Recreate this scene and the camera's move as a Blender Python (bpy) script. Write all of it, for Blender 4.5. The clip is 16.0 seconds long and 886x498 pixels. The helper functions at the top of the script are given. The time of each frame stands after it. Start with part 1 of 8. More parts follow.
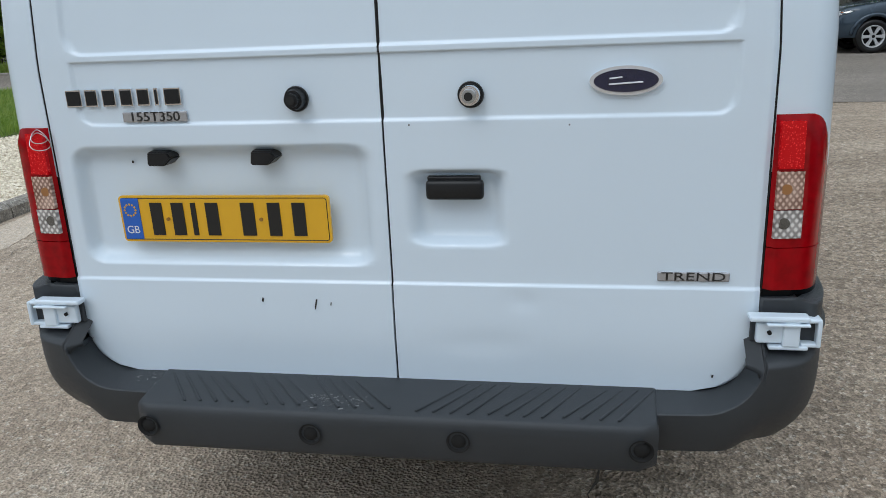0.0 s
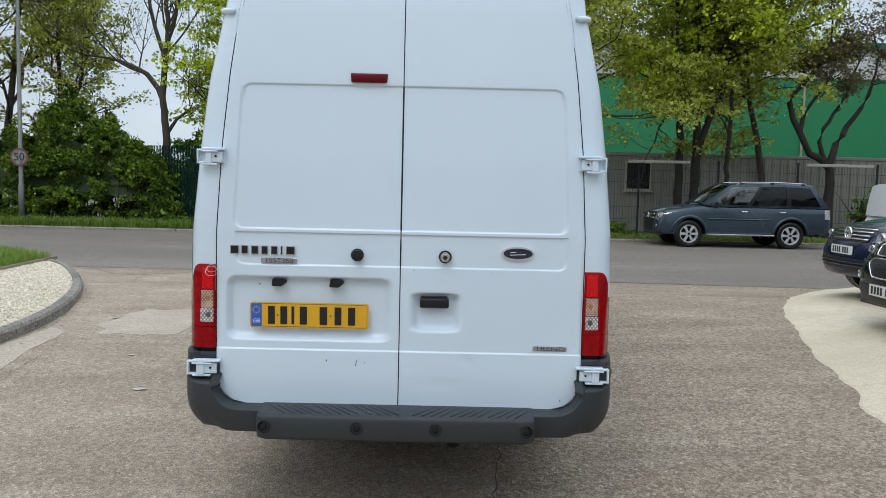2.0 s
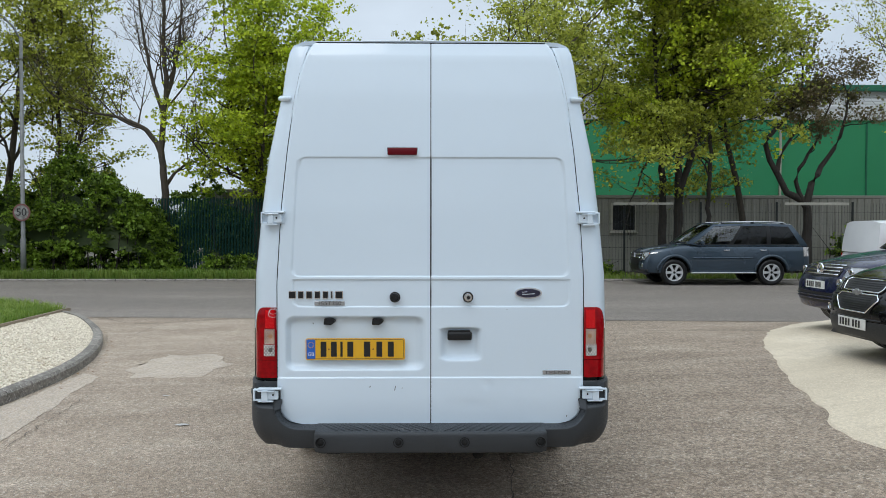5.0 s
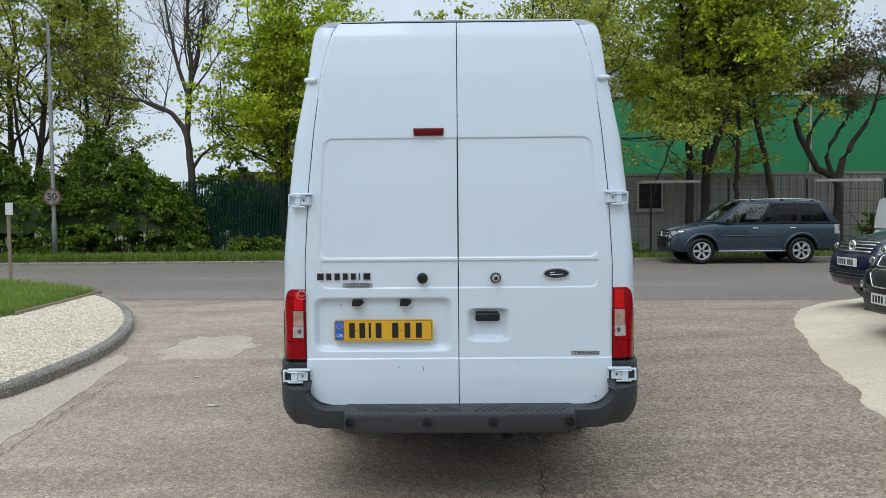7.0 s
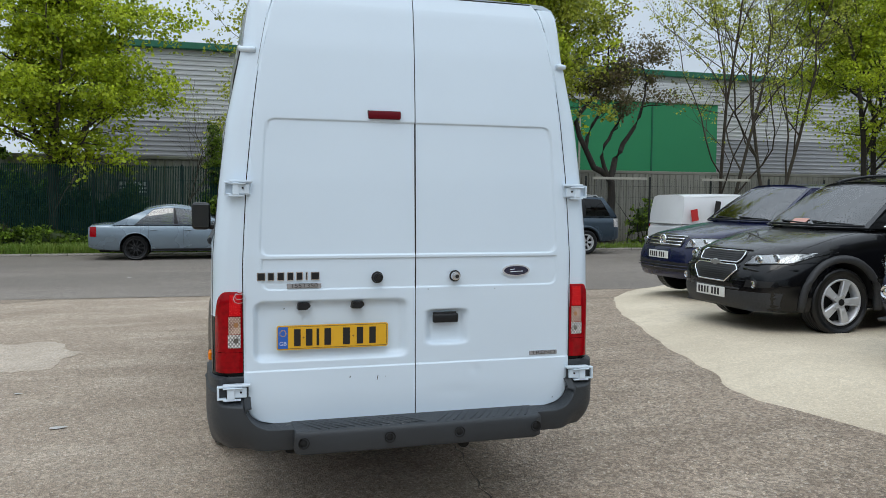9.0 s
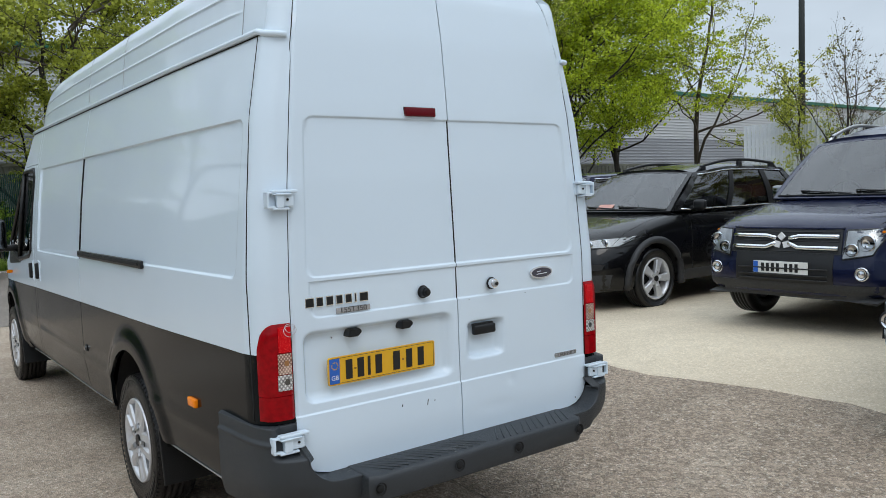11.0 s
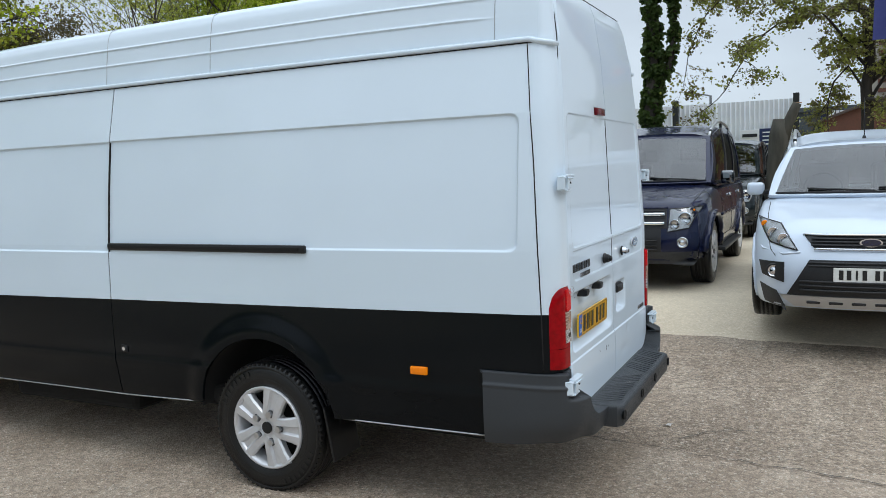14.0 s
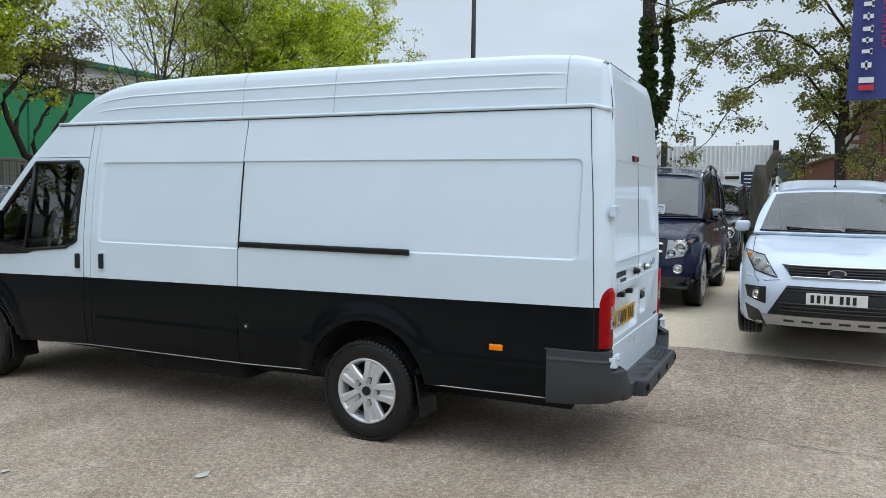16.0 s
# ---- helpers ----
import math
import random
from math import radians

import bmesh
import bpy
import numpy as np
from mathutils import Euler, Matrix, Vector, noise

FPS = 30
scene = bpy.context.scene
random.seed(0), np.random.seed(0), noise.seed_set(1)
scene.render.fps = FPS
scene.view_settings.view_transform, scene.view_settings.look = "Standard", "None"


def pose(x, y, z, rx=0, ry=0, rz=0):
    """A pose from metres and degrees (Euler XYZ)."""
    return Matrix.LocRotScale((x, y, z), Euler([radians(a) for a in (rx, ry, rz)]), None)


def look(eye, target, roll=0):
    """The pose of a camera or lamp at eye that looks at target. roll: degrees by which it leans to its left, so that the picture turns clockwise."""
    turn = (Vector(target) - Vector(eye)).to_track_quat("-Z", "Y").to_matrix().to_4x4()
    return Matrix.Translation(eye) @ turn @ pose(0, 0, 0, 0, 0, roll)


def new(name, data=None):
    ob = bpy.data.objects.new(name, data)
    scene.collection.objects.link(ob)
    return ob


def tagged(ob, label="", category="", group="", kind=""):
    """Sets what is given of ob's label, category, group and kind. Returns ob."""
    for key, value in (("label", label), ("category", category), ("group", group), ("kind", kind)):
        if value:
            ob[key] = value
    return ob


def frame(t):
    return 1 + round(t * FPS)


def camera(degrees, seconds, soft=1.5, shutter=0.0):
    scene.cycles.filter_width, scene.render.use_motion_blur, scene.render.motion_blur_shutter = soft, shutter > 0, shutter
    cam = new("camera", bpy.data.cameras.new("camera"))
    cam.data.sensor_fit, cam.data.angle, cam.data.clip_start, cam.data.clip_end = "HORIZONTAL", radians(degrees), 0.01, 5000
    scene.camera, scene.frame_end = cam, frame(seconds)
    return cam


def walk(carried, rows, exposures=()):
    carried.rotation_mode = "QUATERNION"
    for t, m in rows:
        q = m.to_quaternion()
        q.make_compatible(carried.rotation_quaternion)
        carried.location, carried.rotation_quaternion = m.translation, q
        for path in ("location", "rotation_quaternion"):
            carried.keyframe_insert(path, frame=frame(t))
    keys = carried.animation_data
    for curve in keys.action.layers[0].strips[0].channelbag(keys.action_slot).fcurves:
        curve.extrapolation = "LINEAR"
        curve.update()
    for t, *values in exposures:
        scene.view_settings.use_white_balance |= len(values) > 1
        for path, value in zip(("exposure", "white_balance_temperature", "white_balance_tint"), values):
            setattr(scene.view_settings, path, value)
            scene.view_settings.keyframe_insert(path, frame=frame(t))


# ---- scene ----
cam = camera(59.2, 16.0, soft=0.6)
PATH = [
    (0, (0.419, -1.651, 1.402), (0.079, 0.229, 0.812), -2.5),
    (0.5, (0.381, -2.134, 1.454), (0.168, -0.2, 0.991), -0.7),
    (1, (0.272, -2.568, 1.453), (0.163, -0.604, 1.088), 0.5),
    (1.5, (0.215, -3.02, 1.467), (0.177, -1.037, 1.211), 1.1),
    (2, (0.176, -3.395, 1.534), (0.181, -1.402, 1.373), 1.3),
    (2.5, (0.067, -3.701, 1.541), (0.11, -1.703, 1.452), 1.2),
    (3, (-0.001, -3.969, 1.578), (0.076, -1.971, 1.536), 1.0),
    (5.5, (-0.008, -4.093, 1.576), (0.003, -2.094, 1.523), -0.4),
    (6, (-0.007, -4.101, 1.579), (-0.027, -2.102, 1.515), -0.7),
    (6.5, (-0.008, -4.103, 1.58), (-0.046, -2.105, 1.503), -0.7),
    (7, (-0.022, -4.078, 1.579), (-0.05, -2.081, 1.481), -0.5),
    (7.5, (-0.057, -4.047, 1.575), (-0.031, -2.051, 1.45), -0.0),
    (8, (-0.226, -3.994, 1.555), (-0.065, -2.006, 1.409), 0.6),
    (8.5, (-0.547, -3.882, 1.564), (-0.2, -1.917, 1.419), 0.6),
    (9, (-0.891, -3.627, 1.585), (-0.347, -1.706, 1.464), 0.4),
    (9.5, (-1.35, -3.404, 1.607), (-0.622, -1.543, 1.517), -0.3),
    (10, (-1.615, -3.214, 1.678), (-0.729, -1.423, 1.596), -0.9),
    (10.2, (-1.717, -3.15, 1.68), (-0.771, -1.39, 1.59), -1.2),
    (12.3, (-2.781, -1.566, 1.556), (-1.223, -0.332, 1.331), -2.2),
    (12.5, (-2.918, -1.383, 1.573), (-1.317, -0.207, 1.341), -2.1),
    (13, (-3.35, -1.138, 1.664), (-1.663, -0.088, 1.432), -1.8),
    (13.5, (-3.823, -1.07, 1.713), (-2.078, -0.116, 1.497), -1.8),
    (14, (-4.207, -1.076, 1.711), (-2.428, -0.184, 1.513), -2.1),
    (14.5, (-4.618, -0.95, 1.677), (-2.815, -0.102, 1.5), -2.1),
    (15, (-4.889, -0.925, 1.707), (-3.075, -0.098, 1.545), -1.5),
    (15.5, (-5.21, -0.972, 1.762), (-3.394, -0.146, 1.614), -0.4),
    (16, (-5.592, -1.066, 1.718), (-3.783, -0.224, 1.583), 0.8),
]
walk(cam, [(t, look(eye, target, roll)) for t, eye, target, roll in PATH], exposures=((0.0, -0.06), (0.5, -0.04), (1.5, 0.0), (12.3, 0.0), (14.5, 0.07), (16.0, 0.07)))

# ---- world and light ----
world = bpy.data.worlds.new("overcast_sky")
scene.world = world
world.use_nodes = True
wn, wl = world.node_tree.nodes, world.node_tree.links
wn.clear()
w_out, w_bg = wn.new("ShaderNodeOutputWorld"), wn.new("ShaderNodeBackground")
w_sky = wn.new("ShaderNodeTexSky")
w_sky.sky_type, w_sky.sun_disc = "NISHITA", False
w_sky.sun_elevation, w_sky.sun_rotation = radians(48), radians(200)
w_co, w_sep = wn.new("ShaderNodeTexCoord"), wn.new("ShaderNodeSeparateXYZ")
w_grad = wn.new("ShaderNodeValToRGB")
w_grad.color_ramp.elements[0].position, w_grad.color_ramp.elements[0].color = 0.0, (0.48, 0.555, 0.635, 1)
w_grad.color_ramp.elements[1].position, w_grad.color_ramp.elements[1].color = 1.0, (1.42, 1.60, 1.80, 1)
e = w_grad.color_ramp.elements.new(0.30)
e.color = (0.585, 0.67, 0.76, 1)
w_noise = wn.new("ShaderNodeTexNoise")
w_noise.inputs["Scale"].default_value, w_noise.inputs["Detail"].default_value = 2.6, 7
w_map = wn.new("ShaderNodeMapping")
w_map.inputs["Scale"].default_value = (1, 1, 2.6)
w_ramp = wn.new("ShaderNodeMapRange")
for k, v in (("From Min", 0.3), ("From Max", 0.7), ("To Min", 0.86), ("To Max", 1.12)):
    w_ramp.inputs[k].default_value = v
w_mul = wn.new("ShaderNodeMix")
w_mul.data_type, w_mul.blend_type = "RGBA", "MULTIPLY"
w_mul.inputs["Factor"].default_value = 1.0
w_blue = wn.new("ShaderNodeMix")
w_blue.data_type, w_blue.blend_type = "RGBA", "ADD"
w_blue.inputs["Factor"].default_value = 0.012
wl.new(w_co.outputs["Generated"], w_sep.inputs[0])
wl.new(w_sep.outputs["Z"], w_grad.inputs[0])
wl.new(w_co.outputs["Generated"], w_map.inputs[0])
wl.new(w_map.outputs[0], w_noise.inputs["Vector"])
wl.new(w_noise.outputs["Fac"], w_ramp.inputs["Value"])
wl.new(w_grad.outputs["Color"], w_mul.inputs["A"])
wl.new(w_ramp.outputs["Result"], w_mul.inputs["B"])
wl.new(w_mul.outputs["Result"], w_blue.inputs["A"])
wl.new(w_sky.outputs["Color"], w_blue.inputs["B"])
wl.new(w_blue.outputs["Result"], w_bg.inputs["Color"])
w_bg.inputs["Strength"].default_value = 1.045
wl.new(w_bg.outputs[0], w_out.inputs[0])

sun = new("sun", bpy.data.lights.new("sun", "SUN"))
sun.data.energy, sun.data.angle, sun.data.color = 0.5, radians(25), (1.0, 0.97, 0.92)
sun.matrix_world = look((-10, -22, 30), (0, 0, 0))

# ---- materials ----


def material(name, color, rough=0.5, metal=0.0, spec=0.5, coat=0.0, color2=None, grain=0.0, grain_amount=0.5, stain=0.0,
             bump=0.0, bump_scale=200.0, emit=0.0, stretch=(1, 1, 1), coat_rough=0.03, rough_var=0.0):
    """A principled surface with colour variation at two scales, uneven gloss and a fine relief."""
    m = bpy.data.materials.new(name)
    m.use_nodes = True
    n, l = m.node_tree.nodes, m.node_tree.links
    b = n["Principled BSDF"]
    b.inputs["Base Color"].default_value = (*color, 1)
    b.inputs["Roughness"].default_value, b.inputs["Metallic"].default_value = rough, metal
    b.inputs["Specular IOR Level"].default_value = spec
    b.inputs["Coat Weight"].default_value, b.inputs["Coat Roughness"].default_value = coat, coat_rough
    if emit:
        b.inputs["Emission Color"].default_value, b.inputs["Emission Strength"].default_value = (*color, 1), emit
    if grain or stain or bump:
        co, mp = n.new("ShaderNodeTexCoord"), n.new("ShaderNodeMapping")
        mp.inputs["Scale"].default_value = stretch
        l.new(co.outputs["Object"], mp.inputs[0])
    last = None
    for scale, amount in ((grain, grain_amount), (stain, 0.6)):
        if not scale:
            continue
        t = n.new("ShaderNodeTexNoise")
        t.inputs["Scale"].default_value, t.inputs["Detail"].default_value = scale, 6
        l.new(mp.outputs[0], t.inputs["Vector"])
        r = n.new("ShaderNodeMapRange")
        r.inputs["From Min"].default_value, r.inputs["From Max"].default_value = 0.35, 0.68
        r.inputs["To Max"].default_value = amount
        l.new(t.outputs["Fac"], r.inputs["Value"])
        x = n.new("ShaderNodeMix")
        x.data_type = "RGBA"
        if last:
            l.new(last, x.inputs["A"])
        else:
            x.inputs["A"].default_value = (*color, 1)
        x.inputs["B"].default_value = (*(color2 or [c * 0.7 for c in color]), 1)
        l.new(r.outputs[0], x.inputs["Factor"])
        last = x.outputs["Result"]
        if rough_var:
            q = n.new("ShaderNodeMapRange")
            q.inputs["To Min"].default_value, q.inputs["To Max"].default_value = rough, min(1, rough + rough_var)
            l.new(t.outputs["Fac"], q.inputs["Value"])
            l.new(q.outputs[0], b.inputs["Roughness"])
    if last:
        l.new(last, b.inputs["Base Color"])
    if bump:
        t, h = n.new("ShaderNodeTexNoise"), n.new("ShaderNodeBump")
        t.inputs["Scale"].default_value, t.inputs["Detail"].default_value = bump_scale, 4
        l.new(mp.outputs[0], t.inputs["Vector"])
        h.inputs["Strength"].default_value, h.inputs["Distance"].default_value = bump, 0.01
        l.new(t.outputs["Fac"], h.inputs["Height"])
        l.new(h.outputs[0], b.inputs["Normal"])
    return m


def glass(name, tint, rough=0.0, ior=1.9):
    """A thin pane: tinted see-through with mirror gloss by Fresnel."""
    m = bpy.data.materials.new(name)
    m.use_nodes = True
    n, l = m.node_tree.nodes, m.node_tree.links
    n.remove(n["Principled BSDF"])
    f, mix = n.new("ShaderNodeFresnel"), n.new("ShaderNodeMixShader")
    f.inputs["IOR"].default_value = ior
    t, g = n.new("ShaderNodeBsdfTransparent"), n.new("ShaderNodeBsdfGlossy")
    t.inputs["Color"].default_value = (*tint, 1)
    g.inputs["Roughness"].default_value = rough
    l.new(f.outputs[0], mix.inputs[0])
    l.new(t.outputs[0], mix.inputs[1])
    l.new(g.outputs[0], mix.inputs[2])
    l.new(mix.outputs[0], n["Material Output"].inputs[0])
    return m


def ground_material(name, base, dark, pale, grit=90.0, patch=0.35, gritty=0.5, speck=(0.5, 0.48, 0.45), rough=0.85, bump=0.35, streak=(1, 1, 1), stony=1.0):
    """Worn paving: broad patches, middle stains, fine aggregate with pale stones."""
    m = bpy.data.materials.new(name)
    m.use_nodes = True
    n, l = m.node_tree.nodes, m.node_tree.links
    b = n["Principled BSDF"]
    b.inputs["Roughness"].default_value, b.inputs["Specular IOR Level"].default_value = rough, 0.3
    co = n.new("ShaderNodeTexCoord")
    mp = n.new("ShaderNodeMapping")
    mp.inputs["Scale"].default_value = streak
    l.new(co.outputs["Object"], mp.inputs[0])
    last = None
    for scale, amount, col, low, high, src in ((patch, 0.75, dark, 0.42, 0.62, mp), (patch * 2.3, 0.75, pale, 0.5, 0.70, mp), (patch * 14, 0.45, dark, 0.48, 0.7, co),
                                               (grit, gritty, dark, 0.4, 0.62, co)):
        t, r, x = n.new("ShaderNodeTexNoise"), n.new("ShaderNodeMapRange"), n.new("ShaderNodeMix")
        t.inputs["Scale"].default_value, t.inputs["Detail"].default_value = scale, 5
        l.new(src.outputs["Object"] if src is co else src.outputs[0], t.inputs["Vector"])
        r.inputs["From Min"].default_value, r.inputs["From Max"].default_value, r.inputs["To Max"].default_value = low, high, amount
        l.new(t.outputs["Fac"], r.inputs["Value"])
        x.data_type = "RGBA"
        if last:
            l.new(last, x.inputs["A"])
        else:
            x.inputs["A"].default_value = (*base, 1)
        x.inputs["B"].default_value = (*col, 1)
        l.new(r.outputs[0], x.inputs["Factor"])
        last = x.outputs["Result"]
    v, r, x = n.new("ShaderNodeTexVoronoi"), n.new("ShaderNodeMapRange"), n.new("ShaderNodeMix")
    v.inputs["Scale"].default_value = grit * 0.7
    l.new(co.outputs["Object"], v.inputs["Vector"])
    pick = n.new("ShaderNodeSeparateColor")
    l.new(v.outputs["Color"], pick.inputs[0])
    r.inputs["From Min"].default_value, r.inputs["From Max"].default_value, r.inputs["To Max"].default_value = 0.86, 0.97, 0.55
    l.new(pick.outputs[0], r.inputs["Value"])
    x.data_type = "RGBA"
    l.new(last, x.inputs["A"])
    x.inputs["B"].default_value = (*speck, 1)
    l.new(r.outputs[0], x.inputs["Factor"])
    tone = x.outputs["Result"]
    for scale, lo, hi in ((grit * 0.42, 1 - 0.30 * stony, 1 + 0.30 * stony), (grit * 1.5, 1 - 0.28 * stony, 1 + 0.28 * stony)):
        w, c, q, k = n.new("ShaderNodeTexVoronoi"), n.new("ShaderNodeSeparateColor"), n.new("ShaderNodeMapRange"), n.new("ShaderNodeMix")
        w.inputs["Scale"].default_value = scale
        l.new(co.outputs["Object"], w.inputs["Vector"])
        l.new(w.outputs["Color"], c.inputs[0])
        q.inputs["To Min"].default_value, q.inputs["To Max"].default_value = lo, hi
        l.new(c.outputs[1], q.inputs["Value"])
        k.data_type, k.blend_type = "RGBA", "MULTIPLY"
        k.inputs["Factor"].default_value = 1.0
        l.new(tone, k.inputs["A"])
        l.new(q.outputs[0], k.inputs["B"])
        tone = k.outputs["Result"]
    l.new(tone, b.inputs["Base Color"])
    h = n.new("ShaderNodeBump")
    h.inputs["Strength"].default_value, h.inputs["Distance"].default_value = bump, 0.012
    l.new(v.outputs["Distance"], h.inputs["Height"])
    l.new(h.outputs[0], b.inputs["Normal"])
    return m


def leaf_material(name, color, color2):
    """Leaves: each with its own tint, a little light shining through."""
    m = bpy.data.materials.new(name)
    m.use_nodes = True
    n, l = m.node_tree.nodes, m.node_tree.links
    b = n["Principled BSDF"]
    g, x = n.new("ShaderNodeNewGeometry"), n.new("ShaderNodeMix")
    x.data_type = "RGBA"
    x.inputs["A"].default_value, x.inputs["B"].default_value = (*color, 1), (*color2, 1)
    co, t, add = n.new("ShaderNodeTexCoord"), n.new("ShaderNodeTexNoise"), n.new("ShaderNodeMath")
    t.inputs["Scale"].default_value, t.inputs["Detail"].default_value = 1.3, 3
    l.new(co.outputs["Object"], t.inputs["Vector"])
    add.operation, add.use_clamp = "ADD", True
    off = n.new("ShaderNodeMath")
    off.operation = "MULTIPLY_ADD"
    off.inputs[1].default_value, off.inputs[2].default_value = 1.6, -0.8
    l.new(t.outputs["Fac"], off.inputs[0])
    l.new(off.outputs[0], add.inputs[0])
    l.new(g.outputs["Random Per Island"], add.inputs[1])
    l.new(add.outputs[0], x.inputs["Factor"])
    l.new(x.outputs["Result"], b.inputs["Base Color"])
    b.inputs["Roughness"].default_value, b.inputs["Specular IOR Level"].default_value = 0.45, 0.35
    t, mix = n.new("ShaderNodeBsdfTranslucent"), n.new("ShaderNodeMixShader")
    l.new(x.outputs["Result"], t.inputs["Color"])
    mix.inputs[0].default_value = 0.45
    l.new(b.outputs[0], mix.inputs[1])
    l.new(t.outputs[0], mix.inputs[2])
    l.new(mix.outputs[0], n["Material Output"].inputs[0])
    return m


# the blue in this white paint stands in for the camera's cool white balance
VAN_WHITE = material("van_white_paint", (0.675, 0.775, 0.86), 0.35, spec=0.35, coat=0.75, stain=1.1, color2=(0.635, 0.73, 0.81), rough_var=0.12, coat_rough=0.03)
VAN_BLACK = material("van_black_paint", (0.0032, 0.0047, 0.0062), 0.13, spec=0.15, coat=0.0, coat_rough=0.2, stain=2.0, color2=(0.005, 0.0065, 0.008), rough_var=0.10)
BUMPER = material("grey_bumper_plastic", (0.026, 0.030, 0.034), 0.40, spec=0.50, grain=900, grain_amount=0.4, stain=5, color2=(0.037, 0.042, 0.048), bump=0.25, bump_scale=900, rough_var=0.2)
SCUFF = material("pale_scuffs", (0.27, 0.27, 0.27), 0.85, grain=120, grain_amount=0.9, color2=(0.05, 0.05, 0.054))
BLACK_PLASTIC = material("black_plastic", (0.007, 0.0075, 0.0085), 0.40, spec=0.4, grain=300, color2=(0.012, 0.0125, 0.0135), bump=0.1, bump_scale=500)
RUBBER = material("tyre_rubber", (0.006, 0.0064, 0.0070), 0.32, spec=0.42, grain=120, color2=(0.006, 0.006, 0.006), bump=0.25, bump_scale=250)
DARK = material("dark_underside", (0.006, 0.006, 0.006), 0.9, grain=20, color2=(0.012, 0.011, 0.010))
ALLOY = material("silver_alloy", (0.64, 0.65, 0.67), 0.34, metal=0.45, coat=0.4, grain=40, grain_amount=0.25, color2=(0.5, 0.5, 0.5))
CHROME = material("chrome", (0.75, 0.76, 0.78), 0.10, metal=1.0)
SILVER = material("silver_badge", (0.55, 0.56, 0.57), 0.28, metal=0.9)
RED_LENS = material("red_lens", (0.33, 0.0012, 0.0050), 0.16, spec=0.14, coat=0.10, grain=45, grain_amount=0.8, color2=(0.20, 0.001, 0.003))
BADGE = material("satin_badge", (0.46, 0.47, 0.49), 0.25, metal=0.6, coat=0.4)
BRIGHT_TRIM = material("bright_badge_edge", (0.80, 0.81, 0.83), 0.22, metal=0.45, coat=0.5)


def lens_material(name, light, dark, period, dots=False):
    """A moulded lamp lens: crossed prisms, or round reflector beads, their glints and dark edges put into the colour.
    """
    m = bpy.data.materials.new(name)
    m.use_nodes = True
    n, l = m.node_tree.nodes, m.node_tree.links
    b = n["Principled BSDF"]
    b.inputs["Roughness"].default_value, b.inputs["Specular IOR Level"].default_value = 0.18, 0.2 if dots else 0.5
    b.inputs["Coat Weight"].default_value = 0.1 if dots else 0.5
    co = n.new("ShaderNodeTexCoord")
    if dots:
        v, r = n.new("ShaderNodeTexVoronoi"), n.new("ShaderNodeMapRange")
        v.inputs["Scale"].default_value = 1 / period
        l.new(co.outputs["Object"], v.inputs["Vector"])
        r.inputs["From Min"].default_value, r.inputs["From Max"].default_value, r.inputs["To Min"].default_value, r.inputs["To Max"].default_value = 0.12, 0.42, 1.0, 0.0
        l.new(v.outputs["Distance"], r.inputs["Value"])
        fac = r.outputs[0]
    else:
        waves = []
        for a in (38, -38):
            mp, w = n.new("ShaderNodeMapping"), n.new("ShaderNodeTexWave")
            mp.inputs["Rotation"].default_value = (0, radians(a), 0)
            l.new(co.outputs["Object"], mp.inputs[0])
            w.inputs["Scale"].default_value = 0.314 / period
            w.inputs["Distortion"].default_value = 0.6
            l.new(mp.outputs[0], w.inputs["Vector"])
            waves.append(w.outputs["Fac"])
        k = n.new("ShaderNodeMath")
        k.operation = "MULTIPLY"
        l.new(waves[0], k.inputs[0])
        l.new(waves[1], k.inputs[1])
        t, k2 = n.new("ShaderNodeTexNoise"), n.new("ShaderNodeMath")
        t.inputs["Scale"].default_value = 28
        l.new(co.outputs["Object"], t.inputs["Vector"])
        k2.operation = "MULTIPLY_ADD"
        k2.inputs[2].default_value = -0.25
        add = n.new("ShaderNodeMath")
        add.operation = "ADD"
        l.new(k.outputs[0], add.inputs[0])
        l.new(t.outputs["Fac"], k2.inputs[0])
        k2.inputs[1].default_value = 1.0
        l.new(k2.outputs[0], add.inputs[1])
        add.use_clamp = True
        fac = add.outputs[0]
    x = n.new("ShaderNodeMix")
    x.data_type = "RGBA"
    x.inputs["A"].default_value, x.inputs["B"].default_value = (*dark, 1), (*light, 1)
    l.new(fac, x.inputs["Factor"])
    l.new(x.outputs["Result"], b.inputs["Base Color"])
    h = n.new("ShaderNodeBump")
    h.inputs["Strength"].default_value, h.inputs["Distance"].default_value = 0.4, 0.002
    l.new(fac, h.inputs["Height"])
    l.new(h.outputs[0], b.inputs["Normal"])
    return m


RED_DARK = material("dark_red_lens", (0.13, 0.004, 0.010), 0.22, spec=0.2, grain=150, color2=(0.10, 0.004, 0.006))
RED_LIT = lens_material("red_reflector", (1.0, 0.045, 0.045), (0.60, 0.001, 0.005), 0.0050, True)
CLEAR_LENS = lens_material("clear_lens", (0.78, 0.75, 0.72), (0.10, 0.085, 0.080), 0.012)
AMBER_CLEAR = lens_material("bronzed_clear_lens", (0.72, 0.52, 0.42), (0.15, 0.060, 0.040), 0.010)
AMBER = material("amber_lens", (1.0, 0.27, 0.006), 0.25, spec=0.2, coat=0.2, grain=60, grain_amount=0.4, color2=(0.85, 0.18, 0.004))
PLATE_YELLOW = material("yellow_plate", (0.78, 0.42, 0.012), 0.30, coat=0.5, grain=30, grain_amount=0.3, color2=(0.70, 0.36, 0.01))
PLATE_WHITE = material("white_plate", (0.78, 0.78, 0.74), 0.3, coat=0.5, grain=30, grain_amount=0.2)
